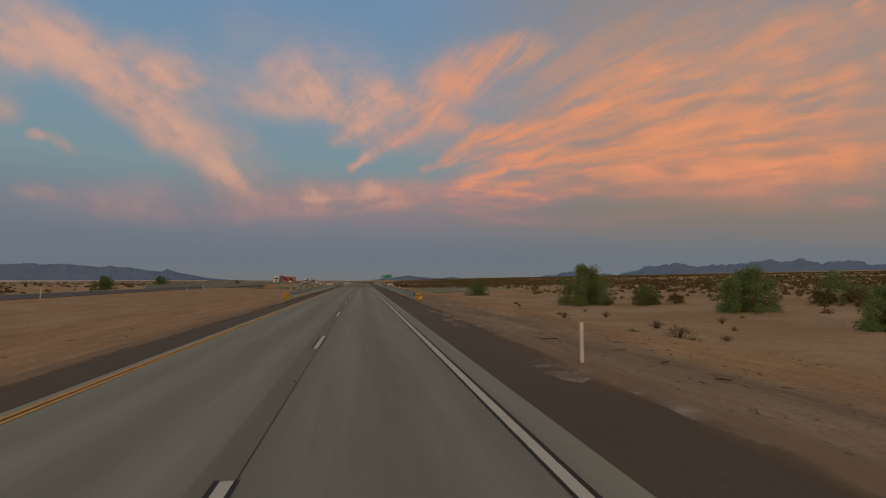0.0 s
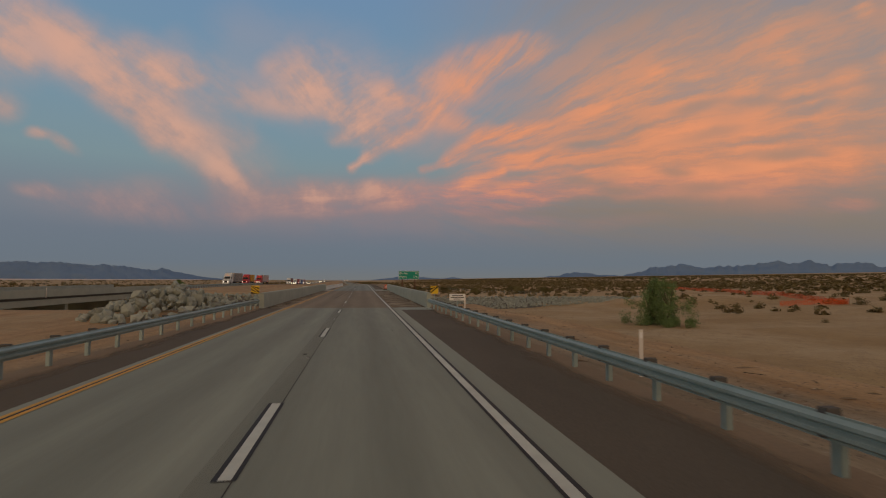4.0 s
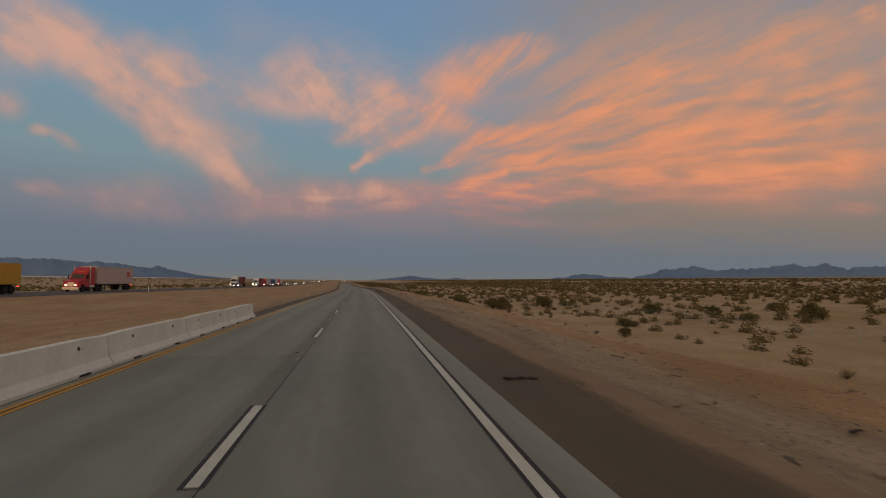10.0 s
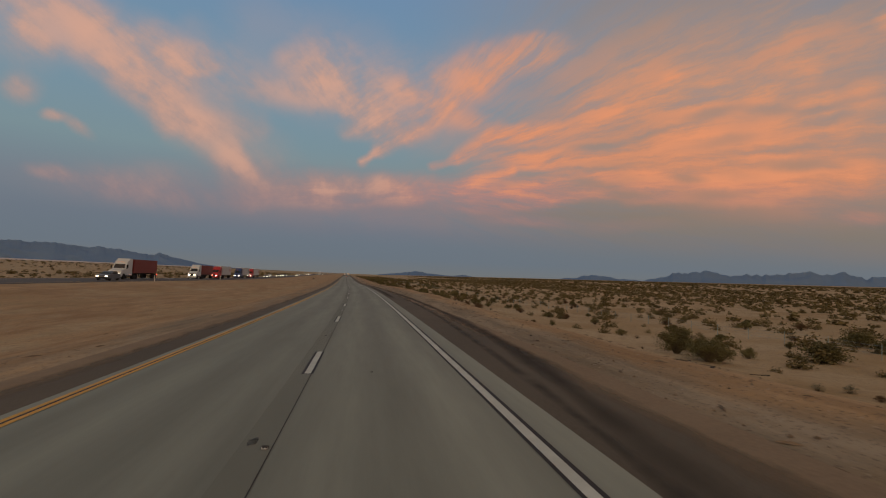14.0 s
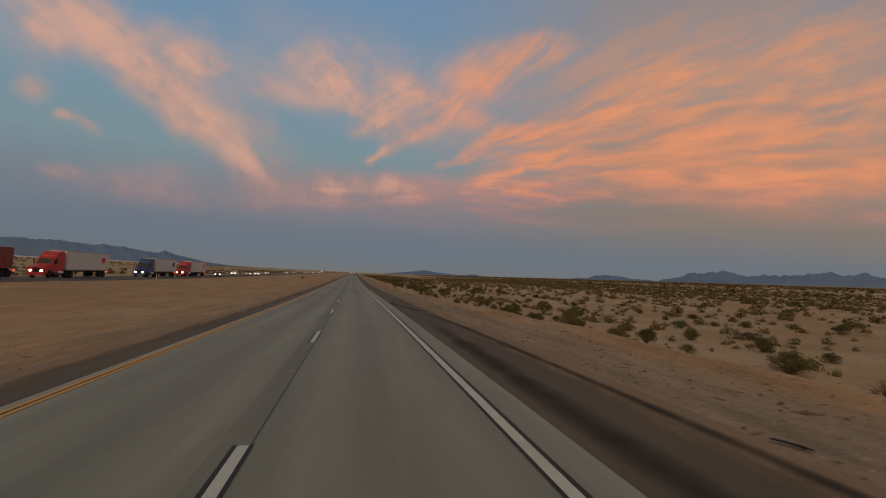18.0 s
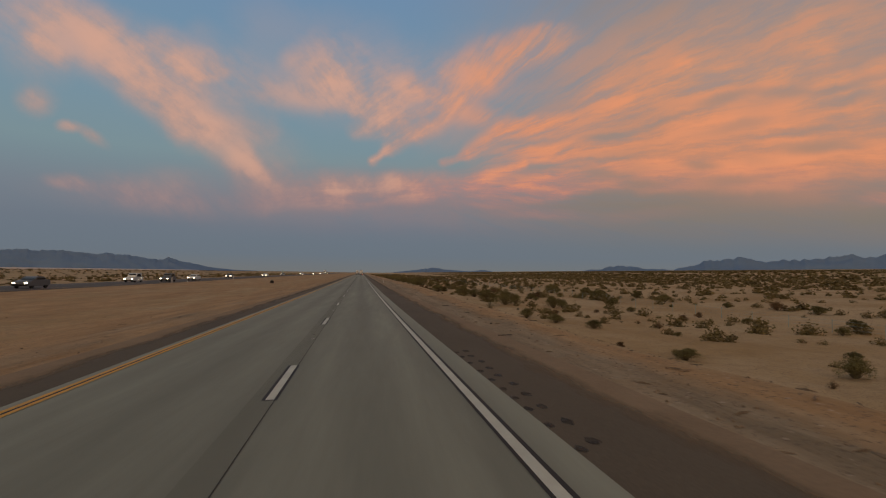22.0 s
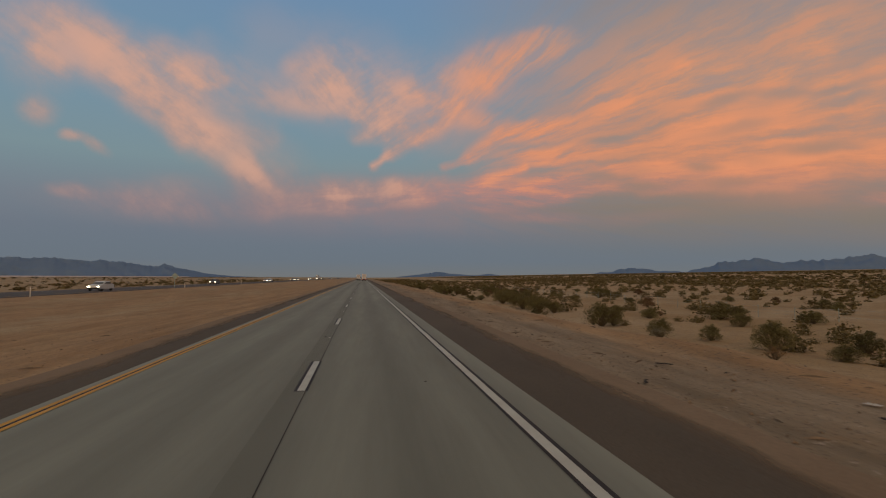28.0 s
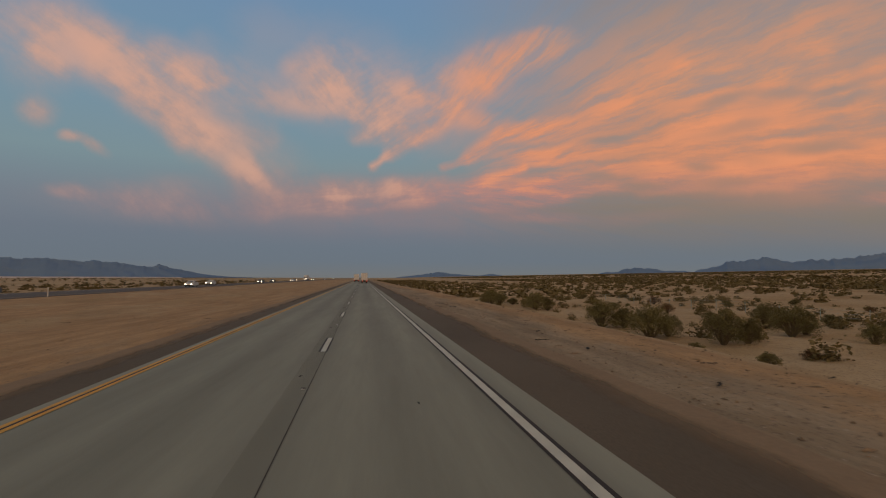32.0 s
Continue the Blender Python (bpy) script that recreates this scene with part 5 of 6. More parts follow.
for s, d, w, h in ((133, 57.5, 2.6, 1.9), (102.4, 58.8, 2.6, 1.9), (92, 45.8, 1.8, 1.0), (162, 92, 3.0, 2.0), (161, 99, 3.0, 1.8), (126, 70, 2.2, 1.3), (148, 64, 1.8, 1.1)):
    plant("russet", s, d, w, h)
for s, d in ((52, 20), (60, 30), (75, 34), (95, 30), (42, 33), (55, 44), (80, 62), (118, 66), (130, 58), (38, 21), (41, 23), (46, 22), (35, 27), (58, 24), (63, 26), (70, 28), (44, 27), (33, 23), (49, 37), (85, 27), (104, 32)):
    plant("dry", s, d, prnd.uniform(0.8, 2.0), prnd.uniform(0.4, 0.8))

# scrub that stays far off: one joined mesh
def dome_leaves(seed, n, size):
    """Corners of n leaf faces over a dome one metre wide and high."""
    g = np.random.default_rng(seed)
    v = g.normal(size=(n, 3))
    v[:, 2] = np.abs(v[:, 2])
    v /= np.linalg.norm(v, axis=1)[:, None]
    lobe = 1 + 0.25 * np.sin(3 * np.arctan2(v[:, 1], v[:, 0]) + seed) + 0.15 * np.sin(5 * np.arctan2(v[:, 0], v[:, 2]) + seed)
    c = v * (0.46 * lobe * g.uniform(0.05, 1.0, n) ** 0.5)[:, None] * np.array((1, 1, 1.7))
    a = g.normal(size=(n, 3))
    a /= np.linalg.norm(a, axis=1)[:, None]
    b = np.cross(a, g.normal(size=(n, 3)))
    b /= np.linalg.norm(b, axis=1)[:, None]
    k = size * g.uniform(0.6, 1.4, n)[:, None]
    return np.stack([c - a * k, c + b * k * 0.6, c + a * k, c - b * k * 0.6], 1)


NEAR_DOMES = [dome_leaves(i, 240, 0.07) for i in range(6)]
MID_DOMES = [dome_leaves(20 + i, 60, 0.15) for i in range(6)]
OUTER_DOMES = [dome_leaves(60 + i, 22, 0.25) for i in range(6)]
FAR_DOMES = [dome_leaves(40 + i, 9, 0.38) for i in range(6)]
frnd = random.Random(5)
scrub = []


def clump(domes, s, d, w, h):
    a = frnd.uniform(0, 6.28)
    q = frnd.choice(domes)
    x, y = q[..., 0] * math.cos(a) - q[..., 1] * math.sin(a), q[..., 0] * math.sin(a) + q[..., 1] * math.cos(a)
    p = on_ground(s, d)
    scrub.append(np.stack([x * w + p.x, y * w + p.y, q[..., 2] * h + p.z - 0.02], -1).reshape(-1, 3))


def thicket(count, domes, s0, s1, d0, d1, power, w0, w1, flat=0.5, gate=0.0):
    for _ in range(count):
        s, d = frnd.uniform(s0, s1), d0 + (d1 - d0) * frnd.random() ** power
        if gate and noise.noise(Vector((s * 0.03, d * 0.05, 2))) < frnd.uniform(-gate, gate):
            continue
        w = w0 + (w1 - w0) * frnd.random() ** 1.5
        clump(domes, s, d, w, w * flat * frnd.uniform(0.75, 1.2))


thicket(430, NEAR_DOMES, 225, 560, 27, 66, 0.7, 0.8, 2.4, 0.66)
thicket(760, NEAR_DOMES, 560, 900, 20, 62, 0.8, 0.8, 2.6, 0.66, 0.6)
thicket(150, NEAR_DOMES, 20, 225, 56, 130, 1.0, 0.9, 2.4, 0.66)
thicket(2200, MID_DOMES, 60, 1100, 60, 160, 1.0, 1.0, 2.8, 0.62)
thicket(8500, OUTER_DOMES, 60, 1500, 130, 400, 1.1, 1.4, 3.4, 0.55)
thicket(1100, OUTER_DOMES, 880, 1500, 16, 70, 1.0, 1.4, 3.2, 0.55)
thicket(12000, FAR_DOMES, 100, 3200, 300, 1800, 1.2, 3.0, 6.5, 0.45)
thicket(1100, MID_DOMES, 215, 1200, -50, -110, 1.0, 0.9, 2.8, 0.5)
thicket(130, MID_DOMES, 20, 215, -56, -130, 1.0, 0.9, 2.6, 0.5)
thicket(2000, OUTER_DOMES, 30, 1400, -90, -340, 1.2, 1.2, 2.8, 0.5, 0.8)
thicket(3600, FAR_DOMES, 100, 3600, -330, -1800, 1.2, 2.2, 5.0, 0.42)
scrub = np.concatenate(scrub)
me = bpy.data.meshes.new("desert_scrub")
me.vertices.add(len(scrub))
me.vertices.foreach_set("co", scrub.astype(np.float32).ravel())
me.loops.add(len(scrub))
me.loops.foreach_set("vertex_index", np.arange(len(scrub), dtype=np.int32))
me.polygons.add(len(scrub) // 4)
me.polygons.foreach_set("loop_start", np.arange(0, len(scrub), 4, dtype=np.int32))
me.materials.append(FARSCRUB)
me.update(calc_edges=True)
tagged(new("desert_scrub", me), "dense olive and brown desert scrub out to the horizon", "scrub", kind="stuff")


# the trees beside the wash
def tree(s, d, h, w, seed, label, leaves=5200):
    rnd = random.Random(seed)
    th = thing("palo_verde_tree", Matrix.Translation(on_ground(s, d, -0.1)), label, "tree", "trees beside the wash")
    bm, centres = bmesh.new(), []
    for i in range(4):
        a = 1.57 * i + rnd.uniform(-0.4, 0.4)
        base = Vector((math.cos(a) * 0.15, math.sin(a) * 0.15, -0.2))
        knee = Vector((math.cos(a) * w * 0.14, math.sin(a) * w * 0.14, h * 0.3))
        tube(bm, base, knee, 0.04 * h * 0.5, 0.03 * h * 0.45, 7, False)
        for j in range(8):
            b = a + rnd.uniform(-0.9, 0.9)
            r, z = w * rnd.uniform(0.12, 0.46), h * rnd.uniform(0.38, 0.92)
            r *= 1.0 - 0.75 * max(0.0, z / h - 0.38) / 0.6
            tip = Vector((math.cos(b) * r, math.sin(b) * r, z))
            tube(bm, knee, tip, 0.022 * h * 0.4, 0.008 * h * 0.4, 5, False)
            for k, lift in ((1.0, 0.0), (0.8, -0.08), (1.08, -0.3), (1.0, -0.52), (1.1, -0.75)):
                z = max(h * 0.1, tip.z + lift * h * rnd.uniform(0.7, 1.1))
                centres.append((Vector((tip.x * k, tip.y * k, z)), min(w, h * 1.6) * rnd.uniform(0.055, 0.1)))
    part("trunk", bm, BARK, th, "grey-brown branching trunk", True)
    v, f = leaf_cloud(rnd, centres, int(leaves * 6.5), 0.062 + 0.003 * h)
    crown = mesh_object("crown", v, f, TREELEAF, th, "airy green crown of small leaves")
    return th


tree(98.5, 44.5, 8.1, 13.5, 1, "large green palo verde tree standing on sand beside the wash", 11000)
tree(157.0, 36.3, 5.7, 9.8, 2, "round green palo verde tree at the edge of the wash", 4500)
tree(66.0, 53.0, 6.4, 11, 3, "green bushy palo verde tree on the sand", 6500)
tree(92.0, 53.0, 3.9, 6.0, 4, "small green palo verde tree beside a larger one", 3000)
tree(40.0, 47.0, 4.6, 7.5, 5, "green bushy tree on the sand near dry brush", 3500)
tree(74.0, 76.0, 5.6, 11, 6, "thin grey-green tree on the sand", 2200)
tree(215.0, -74.0, 4.6, 9.0, 7, "dark green bush beyond the far carriageway", 2500)
tree(120.0, -51.5, 3.2, 7.0, 8, "dark green bush beyond the far carriageway", 2000)
tree(330.0, -72.0, 3.0, 6.0, 9, "dark green bush beyond the far carriageway", 2000)


# stones
def stone_mesh(seed):
    rnd = random.Random(seed)
    bm = bmesh.new()
    bmesh.ops.create_icosphere(bm, subdivisions=1, radius=0.5)
    sx, sy, sz = rnd.uniform(0.8, 1.2), rnd.uniform(0.7, 1.0), rnd.uniform(0.5, 0.8)
    for v in bm.verts:
        v.co = Vector((v.co.x * sx, v.co.y * sy, v.co.z * sz)) * rnd.uniform(0.6, 1.3)
    me = bpy.data.meshes.new("stone")
    bm.to_mesh(me)
    bm.free()
    me.materials.append(STONE)
    return me


STONES = [stone_mesh(s) for s in range(8)]
srnd = random.Random(3)


def stone_heap(name, label, spots, single):
    th = thing(name, Matrix(), label, "rock heap")
    v, f = [], []
    for i, (p, size) in enumerate(spots):
        m = Matrix.Translation(p) @ Euler((srnd.uniform(0, 6), srnd.uniform(0, 6), srnd.uniform(0, 6))).to_matrix().to_4x4() @ Matrix.Diagonal((size, size, size, 1))
        me = srnd.choice(STONES)
        if i < single:
            o = new("stone", me)
            o.parent = th
            o.matrix_basis = m
        else:
            k = len(v)
            v += [m @ w.co for w in me.vertices]
            f += [tuple(k + q for q in poly.vertices) for poly in me.polygons]
    if f:
        tagged(mesh_object("stones", v, f, STONE, th), kind="stuff")
    return th


spots = []
for _ in range(4200):
    d = 11.5 + 70 * srnd.random() ** 1.2
    g = srnd.random()
    toe, ridge = 188.0 + 0.42 * (d - 17), 202.3 + 0.25 * (d - 17)
    p = at(toe + (ridge - toe) * g + 0.5 * math.sin(d * 0.6), d)
    p.z = (-2.6 + 0.02 * (d - 17)) * (1 - g) + (-0.75 - 0.007 * (d - 17)) * g + srnd.uniform(-0.1, 0.1)
    spots.append((p, srnd.uniform(0.2, 0.5)))
spots.sort(key=lambda q: q[0].x)
stone_heap("riprap_bank", "bank of loose grey quarry stones along the dry wash", spots, 280)
spots = []
for _ in range(420):
    a, r = srnd.uniform(0, 6.283), srnd.random() ** 0.6
    s, d = 141 + 9 * r * math.cos(a), -12.4 + 4.6 * r * math.sin(a)
    p = at(s, d)
    p.z = -0.2 + 2.5 * (1 - r) ** 0.8 * srnd.uniform(0.6, 1.0)
    spots.append((p, srnd.uniform(0.35, 0.9)))
stone_heap("rubble_pile", "pile of pale grey rubble stones in the median", spots, 260)
spots = []
for _ in range(420):
    s, d = srnd.uniform(190, 201), srnd.uniform(-30, -8)
    p = at(s, d)
    p.z = -3.3 + 2.9 * min(1, (s - 189) / 9) + srnd.uniform(-0.1, 0.15)
    spots.append((p, srnd.uniform(0.35, 0.9)))
stone_heap("riprap_bank", "bank of pale quarry stones between the two bridges", spots, 240)
GRAVEL = material("dark_gravel", (0.2, 0.2, 0.175), 0.95, 0.25, 2.0, 9.0, 0.6, second=(0.12, 0.12, 0.105))
# stones under the banks, so that they lie on earth
for nm, rows_ in (("levee", ((185, 215, -3.1, -2.2), (200.4, 218.0, -0.95, -1.35), (214, 226, -2.4, -2.3), 9.6, 82)), ("levee", ((190, 190, -3.5, -3.5), (198, 198, -0.6, -0.6), (213, 213, -1.9, -2.6), -31, -7.6))):
    v = []
    for a_, b_, za, zb in rows_[:3]:
        v += [at(a_, rows_[3]), at(b_, rows_[4])]
        v[-2].z, v[-1].z = za, zb
    tagged(mesh_object(nm, v, [(0, 1, 3, 2), (2, 3, 5, 4)], None, mats=[GRAVEL, SAND], index=[0, 1]), "stony levee beside the wash", "earth bank", kind="structure")

# broken concrete lumps in the median and pale far berm
for s, d, w in ((245.0, -9.5, 1.0), (243.0, -10.2, 0.7), (252.0, -9.0, 0.5), (247.5, -13.0, 1.2), (248.8, -12.4, 0.8), (249.5, -13.3, 0.9), (251.2, -13.6, 0.6), (254.2, -14.3, 1.4), (255.4, -13.6, 0.7), (256.6, -13.9, 1.1), (258.0, -14.4, 0.8), (259.9, -13.6, 1.2), (261.0, -14.0, 0.6)):
    bm = boxed(-w / 2, w / 2, -w * 0.35, w * 0.35, -0.2, w * 0.4, 0.06)
    for v in bm.verts:
        v.co += Vector((srnd.uniform(-0.08, 0.08), srnd.uniform(-0.08, 0.08), srnd.uniform(-0.08, 0.08)))
    me = bpy.data.meshes.new("concrete_lump")
    bm.to_mesh(me)
    bm.free()
    me.materials.append(KRAIL)
    o = new("concrete_lump", me)
    o.matrix_world = Matrix.Translation(on_ground(s, d, 0.1)) @ Matrix.Rotation(w * 3, 4, "Z")
    tagged(o, "broken pale concrete lump lying on the median sand", "rubble", "concrete lumps")
PALE = material("pale_dry_berm", (0.72, 0.64, 0.58), 1.0, 0.1, 0.01, 0.1, 0.0)
v, f = [], []
for i in range(30):
    s = -200 + 3200 * i / 29
    for dd, z in ((-700, 0.0), (-712, 3.1 + 0.8 * noise.noise(Vector((i * 0.4, 0, 3)))), (-740, 2.8), (-760, 0.0)):
        p = at(s, dd, z)
        v.append(p)
for i in range(29):
    for j in range(3):
        a = i * 4 + j
        f.append((a, a + 1, a + 5, a + 4))
tagged(mesh_object("pale_berm", v, f, PALE), "long pale earth berm across the plain", "berm", kind="structure")

# orange plastic mesh fence
fence = thing("mesh_fence", Matrix(), "sagging orange plastic mesh fence on the sand", "fence")
NODES = ((285, 114), (248, 104), (211, 93), (177.8, 83.3), (182.4, 74.1))
for (s0, d0), (s1, d1) in zip(NODES, NODES[1:]):
    n = max(2, int(math.hypot(s1 - s0, d1 - d0) / 2.4))
    for i in range(n):
        a, b = i / n, (i + 1) / n
        p, q = on_ground(s0 + (s1 - s0) * a, d0 + (d1 - d0) * a), on_ground(s0 + (s1 - s0) * b, d0 + (d1 - d0) * b)
        bm = bmesh.new()
        tube(bm, p - Vector((0, 0, 0.2)), p + Vector((0, 0, 1.15)), 0.025, 0.02, 6)
        part("stake", bm, TIMBER, fence)
        sag = srnd.uniform(0.05, 0.35)
        bm = bmesh.new()
        for k in range(7):
            z = 0.08 + 0.15 * k
            mid = (p + q) / 2 + Vector((0, 0, z * (1 - sag)))
            for u, w in ((p + Vector((0, 0, z)), mid), (mid, q + Vector((0, 0, z)))):
                tube(bm, u, w, 0.03, 0.03, 4, False)
        for k in range(9):
            u = p.lerp(q, k / 8)
            tube(bm, u + Vector((0, 0, 0.05)), u + Vector((0, 0, 1.0 - sag * 0.8 * (1 - abs(k - 4) / 4))), 0.025, 0.025, 4, False)
        part("netting", bm, ORANGE, fence, "bright orange plastic net")

# wire fence along the right of way
wire_fence = thing("wire_fence", Matrix(), "thin wire fence with slim steel posts in the scrub", "fence")
pm = bpy.data.meshes.new("post")
bm = tube(bmesh.new(), (0, 0, -0.2), (0, 0, 1.35), 0.035, 0.03, 5)
bm.to_mesh(pm)
bm.free()
pm.materials.append(STEEL)
for i in range(125):
    o = new("post", pm)
    o.parent = wire_fence
    o.location = on_ground(225 + 5.2 * i, 46)
for z in (0.5, 0.85, 1.2):
    bm = bmesh.new()
    for i in range(0, 125):
        a, b = on_ground(225 + 5.2 * i, 46, z), on_ground(225 + 5.2 * (i + 1), 46, z)
        tube(bm, a, b, 0.008, 0.008, 3, False)
    part("wire", bm, STEEL, wire_fence)

# litter on the shoulder and verge: tyre scraps, sticks
TREAD = material("tyre_scrap", (0.03, 0.028, 0.026), 0.85, 0.2, 3.0, 20.0, 0.3, coords="object")
STICK = material("dry_stick", (0.2, 0.15, 0.1), 0.9, 0.2, 3.0, 20.0, 0.2, rand=0.7)


def scrap_mesh(seed):
    rnd = random.Random(seed)
    bm = bmesh.new()
    n, bend = 9, rnd.uniform(-1.4, 1.4)
    rows, x, y, a = [], 0.0, 0.0, 0.0
    for i in range(n + 1):
        w = 0.09 * (0.5 + rnd.random())
        z = 0.012 + 0.035 * abs(math.sin(i * 0.9 + seed))
        px, py = -math.sin(a) * w, math.cos(a) * w
        rows.append([bm.verts.new((x + px, y + py, z)), bm.verts.new((x - px, y - py, z + rnd.uniform(0, 0.03))), bm.verts.new((x - px, y - py, 0.0)), bm.verts.new((x + px, y + py, 0.0))])
        a += bend / n + rnd.uniform(-0.12, 0.12)
        x, y = x + math.cos(a) * 0.1, y + math.sin(a) * 0.1
    for p, q in zip(rows, rows[1:]):
        for j in range(4):
            bm.faces.new((p[j], p[(j + 1) % 4], q[(j + 1) % 4], q[j]))
    bm.faces.new(rows[0][::-1]), bm.faces.new(rows[-1])
    me = bpy.data.meshes.new("tyre_scrap")
    bm.to_mesh(me)
    bm.free()
    me.materials.append(TREAD)
    return me


SCRAPS = [scrap_mesh(i) for i in range(6)]
STRIPS = ((327.1, 8.5, 0.7), (326.4, 8.3, 0.6), (325.7, 7.9, 0.7), (324.3, 7.4, 0.4), (332.9, 8.7, 0.4), (794.8, 7.2, 0.7), (786.6, 8.3, 0.5), (821.8, 7.3, 1.1), (518.5, 7.3, 0.7), (518.2, 7.8, 0.6), (519.9, 7.5, 0.8), (519.3, 8.2, 0.6), (521.5, 7.8, 0.6), (575.5, 8.8, 0.5), (572.9, 7.6, 0.7), (568.5, 8.8, 0.4), (568.8, 9.4, 0.35), (565.6, 7.8, 0.4), (300.4, 8.1, 0.5), (233.2, 7.7, 0.4), (231.5, 8.4, 0.5), (230.5, 7.9, 0.4))
lrnd = random.Random(17)
for i in range(270):
    s = lrnd.uniform(-5, 830)
    if 188 < s < 212:
        continue
    if BR0 - 2 < s < 209:
        d, base = lrnd.choice((-5.6, 6.25)) + lrnd.uniform(-0.2, 0.2), 0.004
        p = at(s, d, base)
    else:
        d = lrnd.choice((7.5, 8.2, 9.0, 9.8, 10.8)) + lrnd.gauss(0, 0.5)
        if lrnd.random() < 0.16:
            d = -6.6 - lrnd.random() * 12
        p = on_ground(s, d, 0.045) if (d > 7.1 or d < -6.3) else at(s, max(d, 4.9) if d > 0 else d, -0.008)
    o = new("tyre_scrap", lrnd.choice(SCRAPS))
    k = lrnd.uniform(0.15, 0.5) if BR0 - 2 < s < 209 else lrnd.uniform(0.14, 0.42)
    o.matrix_world = Matrix.Translation(p) @ Matrix.Rotation(lrnd.uniform(0, 6.28), 4, "Z") @ Matrix.Diagonal((k * lrnd.uniform(1.0, 2.2), k * 0.75, k, 1))
    tagged(o, "torn black scrap of tyre lying on the verge", "debris", "tyre scraps")
o = new("tyre_scrap", SCRAPS[1])
o.matrix_world = Matrix.Translation(at(257.1, 4.8, -0.006)) @ Matrix.Rotation(0.5, 4, "Z") @ Matrix.Diagonal((0.8, 0.8, 1.0, 1))
tagged(o, "curled black tyre strip on the asphalt shoulder", "debris", "tyre scraps")
o = new("tyre_scrap", SCRAPS[3])
o.matrix_world = Matrix.Translation(at(186.2, 5.9, 0.004)) @ Matrix.Diagonal((1.4, 1.8, 1.4, 1))
tagged(o, "black tyre scrap beside a pale rag near the parapet", "debris", "tyre scraps")
for i, (s, d, k) in enumerate(STRIPS):
    o = new("tyre_scrap", SCRAPS[i % 6])
    o.matrix_world = Matrix.Translation(on_ground(s, d, 0.04) if d > 7.1 else at(s, d, -0.006)) @ Matrix.Rotation(lrnd.uniform(-0.6, 0.6) + 0.4, 4, "Z") @ Matrix.Diagonal((k * 0.9, k * 0.5, k * 0.7, 1))
    tagged(o, "long torn black tyre strip on the verge", "debris", "tyre scraps")
RAG = material("pale_rag", (0.6, 0.6, 0.56), 0.95, 0.15, 3.0, 20.0, 0.3, coords="object")
bm = bmesh.new()
bmesh.ops.create_grid(bm, x_segments=12, y_segments=9, size=0.5)
for v in bm.verts:
    e = max(abs(v.co.x), abs(v.co.y)) * 2
    v.co.z = 0.012 + 0.24 * max(0.0, 1 - e ** 2) * (0.5 + 0.9 * noise.noise(v.co * 4.0)) ** 2 + 0.05 * abs(noise.noise(v.co * 9))
    v.co.x, v.co.y = v.co.x * 0.75 + 0.06 * noise.noise(v.co * 5), v.co.y * 0.55 + 0.06 * noise.noise(v.co * 6 + Vector((3, 1, 0)))
rag = bpy.data.meshes.new("rag")
bm.to_mesh(rag)
bm.free()
rag.materials.append(RAG)
o = new("rag", rag)
o.matrix_world = Matrix.Translation(at(186.3, 6.05, 0.03))
tagged(o, "crumpled pale rag lying on the bridge shoulder", "debris")

for s, d, k, turn in ((334.8, -6.9, 0.35, 0.2), (336.8, -7.2, 0.5, 1.3), (335.5, -6.7, 0.3, 2.0), (344.3, -7.9, 0.5, 1.5), (508.0, 9.4, 0.3, 0.4), (531.0, 10.2, 0.25, 2.2), (497.5, 8.9, 0.28, 1.0), (427.0, 9.2, 0.22, 0.3), (262.0, -14.0, 0.4, 0.9),
                      (600.0, 8.8, 0.22, 0.8), (688.0, 9.9, 0.24, 2.0)):
    o = new("litter_scrap", rag)
    o.matrix_world = Matrix.Translation(on_ground(s, d, 0.03)) @ Matrix.Rotation(turn, 4, "Z") @ Matrix.Diagonal((k * 1.4, k, k * 0.7, 1))
    tagged(o, "small pale scrap of litter on the sand", "litter", "litter on the verges")
bm = bmesh.new()
lathe(bm, ((0.26, -0.12), (0.42, -0.12), (0.48, -0.06), (0.48, 0.06), (0.42, 0.12), (0.26, 0.12)), 20)
me = bpy.data.meshes.new("discarded_tyre")
bm.to_mesh(me)
bm.free()
me.materials.append(TREAD)
o = new("discarded_tyre", me)
o.matrix_world = Matrix.Translation(on_ground(667.0, -19.5, 0.34)) @ Matrix.Rotation(radians(70), 4, "X")
tagged(o, "black discarded tyre leaning on the median sand", "tyre")

# gravel, clods and twigs strewn along the verges: too small to count
gv, gf = [], []
for i in range(22000):
    s = lrnd.uniform(-2, 840)
    if BR0 - 1 < s < 213:
        continue
    d = 6.8 + abs(lrnd.gauss(0, 4.5)) if lrnd.random() < 0.72 else -6.2 - abs(lrnd.gauss(0, 9))
    if d < -33:
        continue
    p, w, a = on_ground(s, d, 0.01), 0.01 + 0.036 * lrnd.random() ** 2, lrnd.uniform(0, 6.28)
    l = w * (lrnd.uniform(3, 9) if lrnd.random() < 0.2 else 1.3)
    x, y = Vector((math.cos(a) * l, math.sin(a) * l, 0)), Vector((-math.sin(a) * w, math.cos(a) * w, 0))
    k = len(gv)
    gv += [p - x, p + y, p + x, p - y, p + Vector((0, 0, w * 0.9))]
    gf += [(k, k + 1, k + 4), (k + 1, k + 2, k + 4), (k + 2, k + 3, k + 4), (k + 3, k, k + 4)]
tagged(mesh_object("verge_gravel", gv, gf, STICK), "loose gravel, clods and dry twigs strewn over the verge", "gravel", kind="stuff")

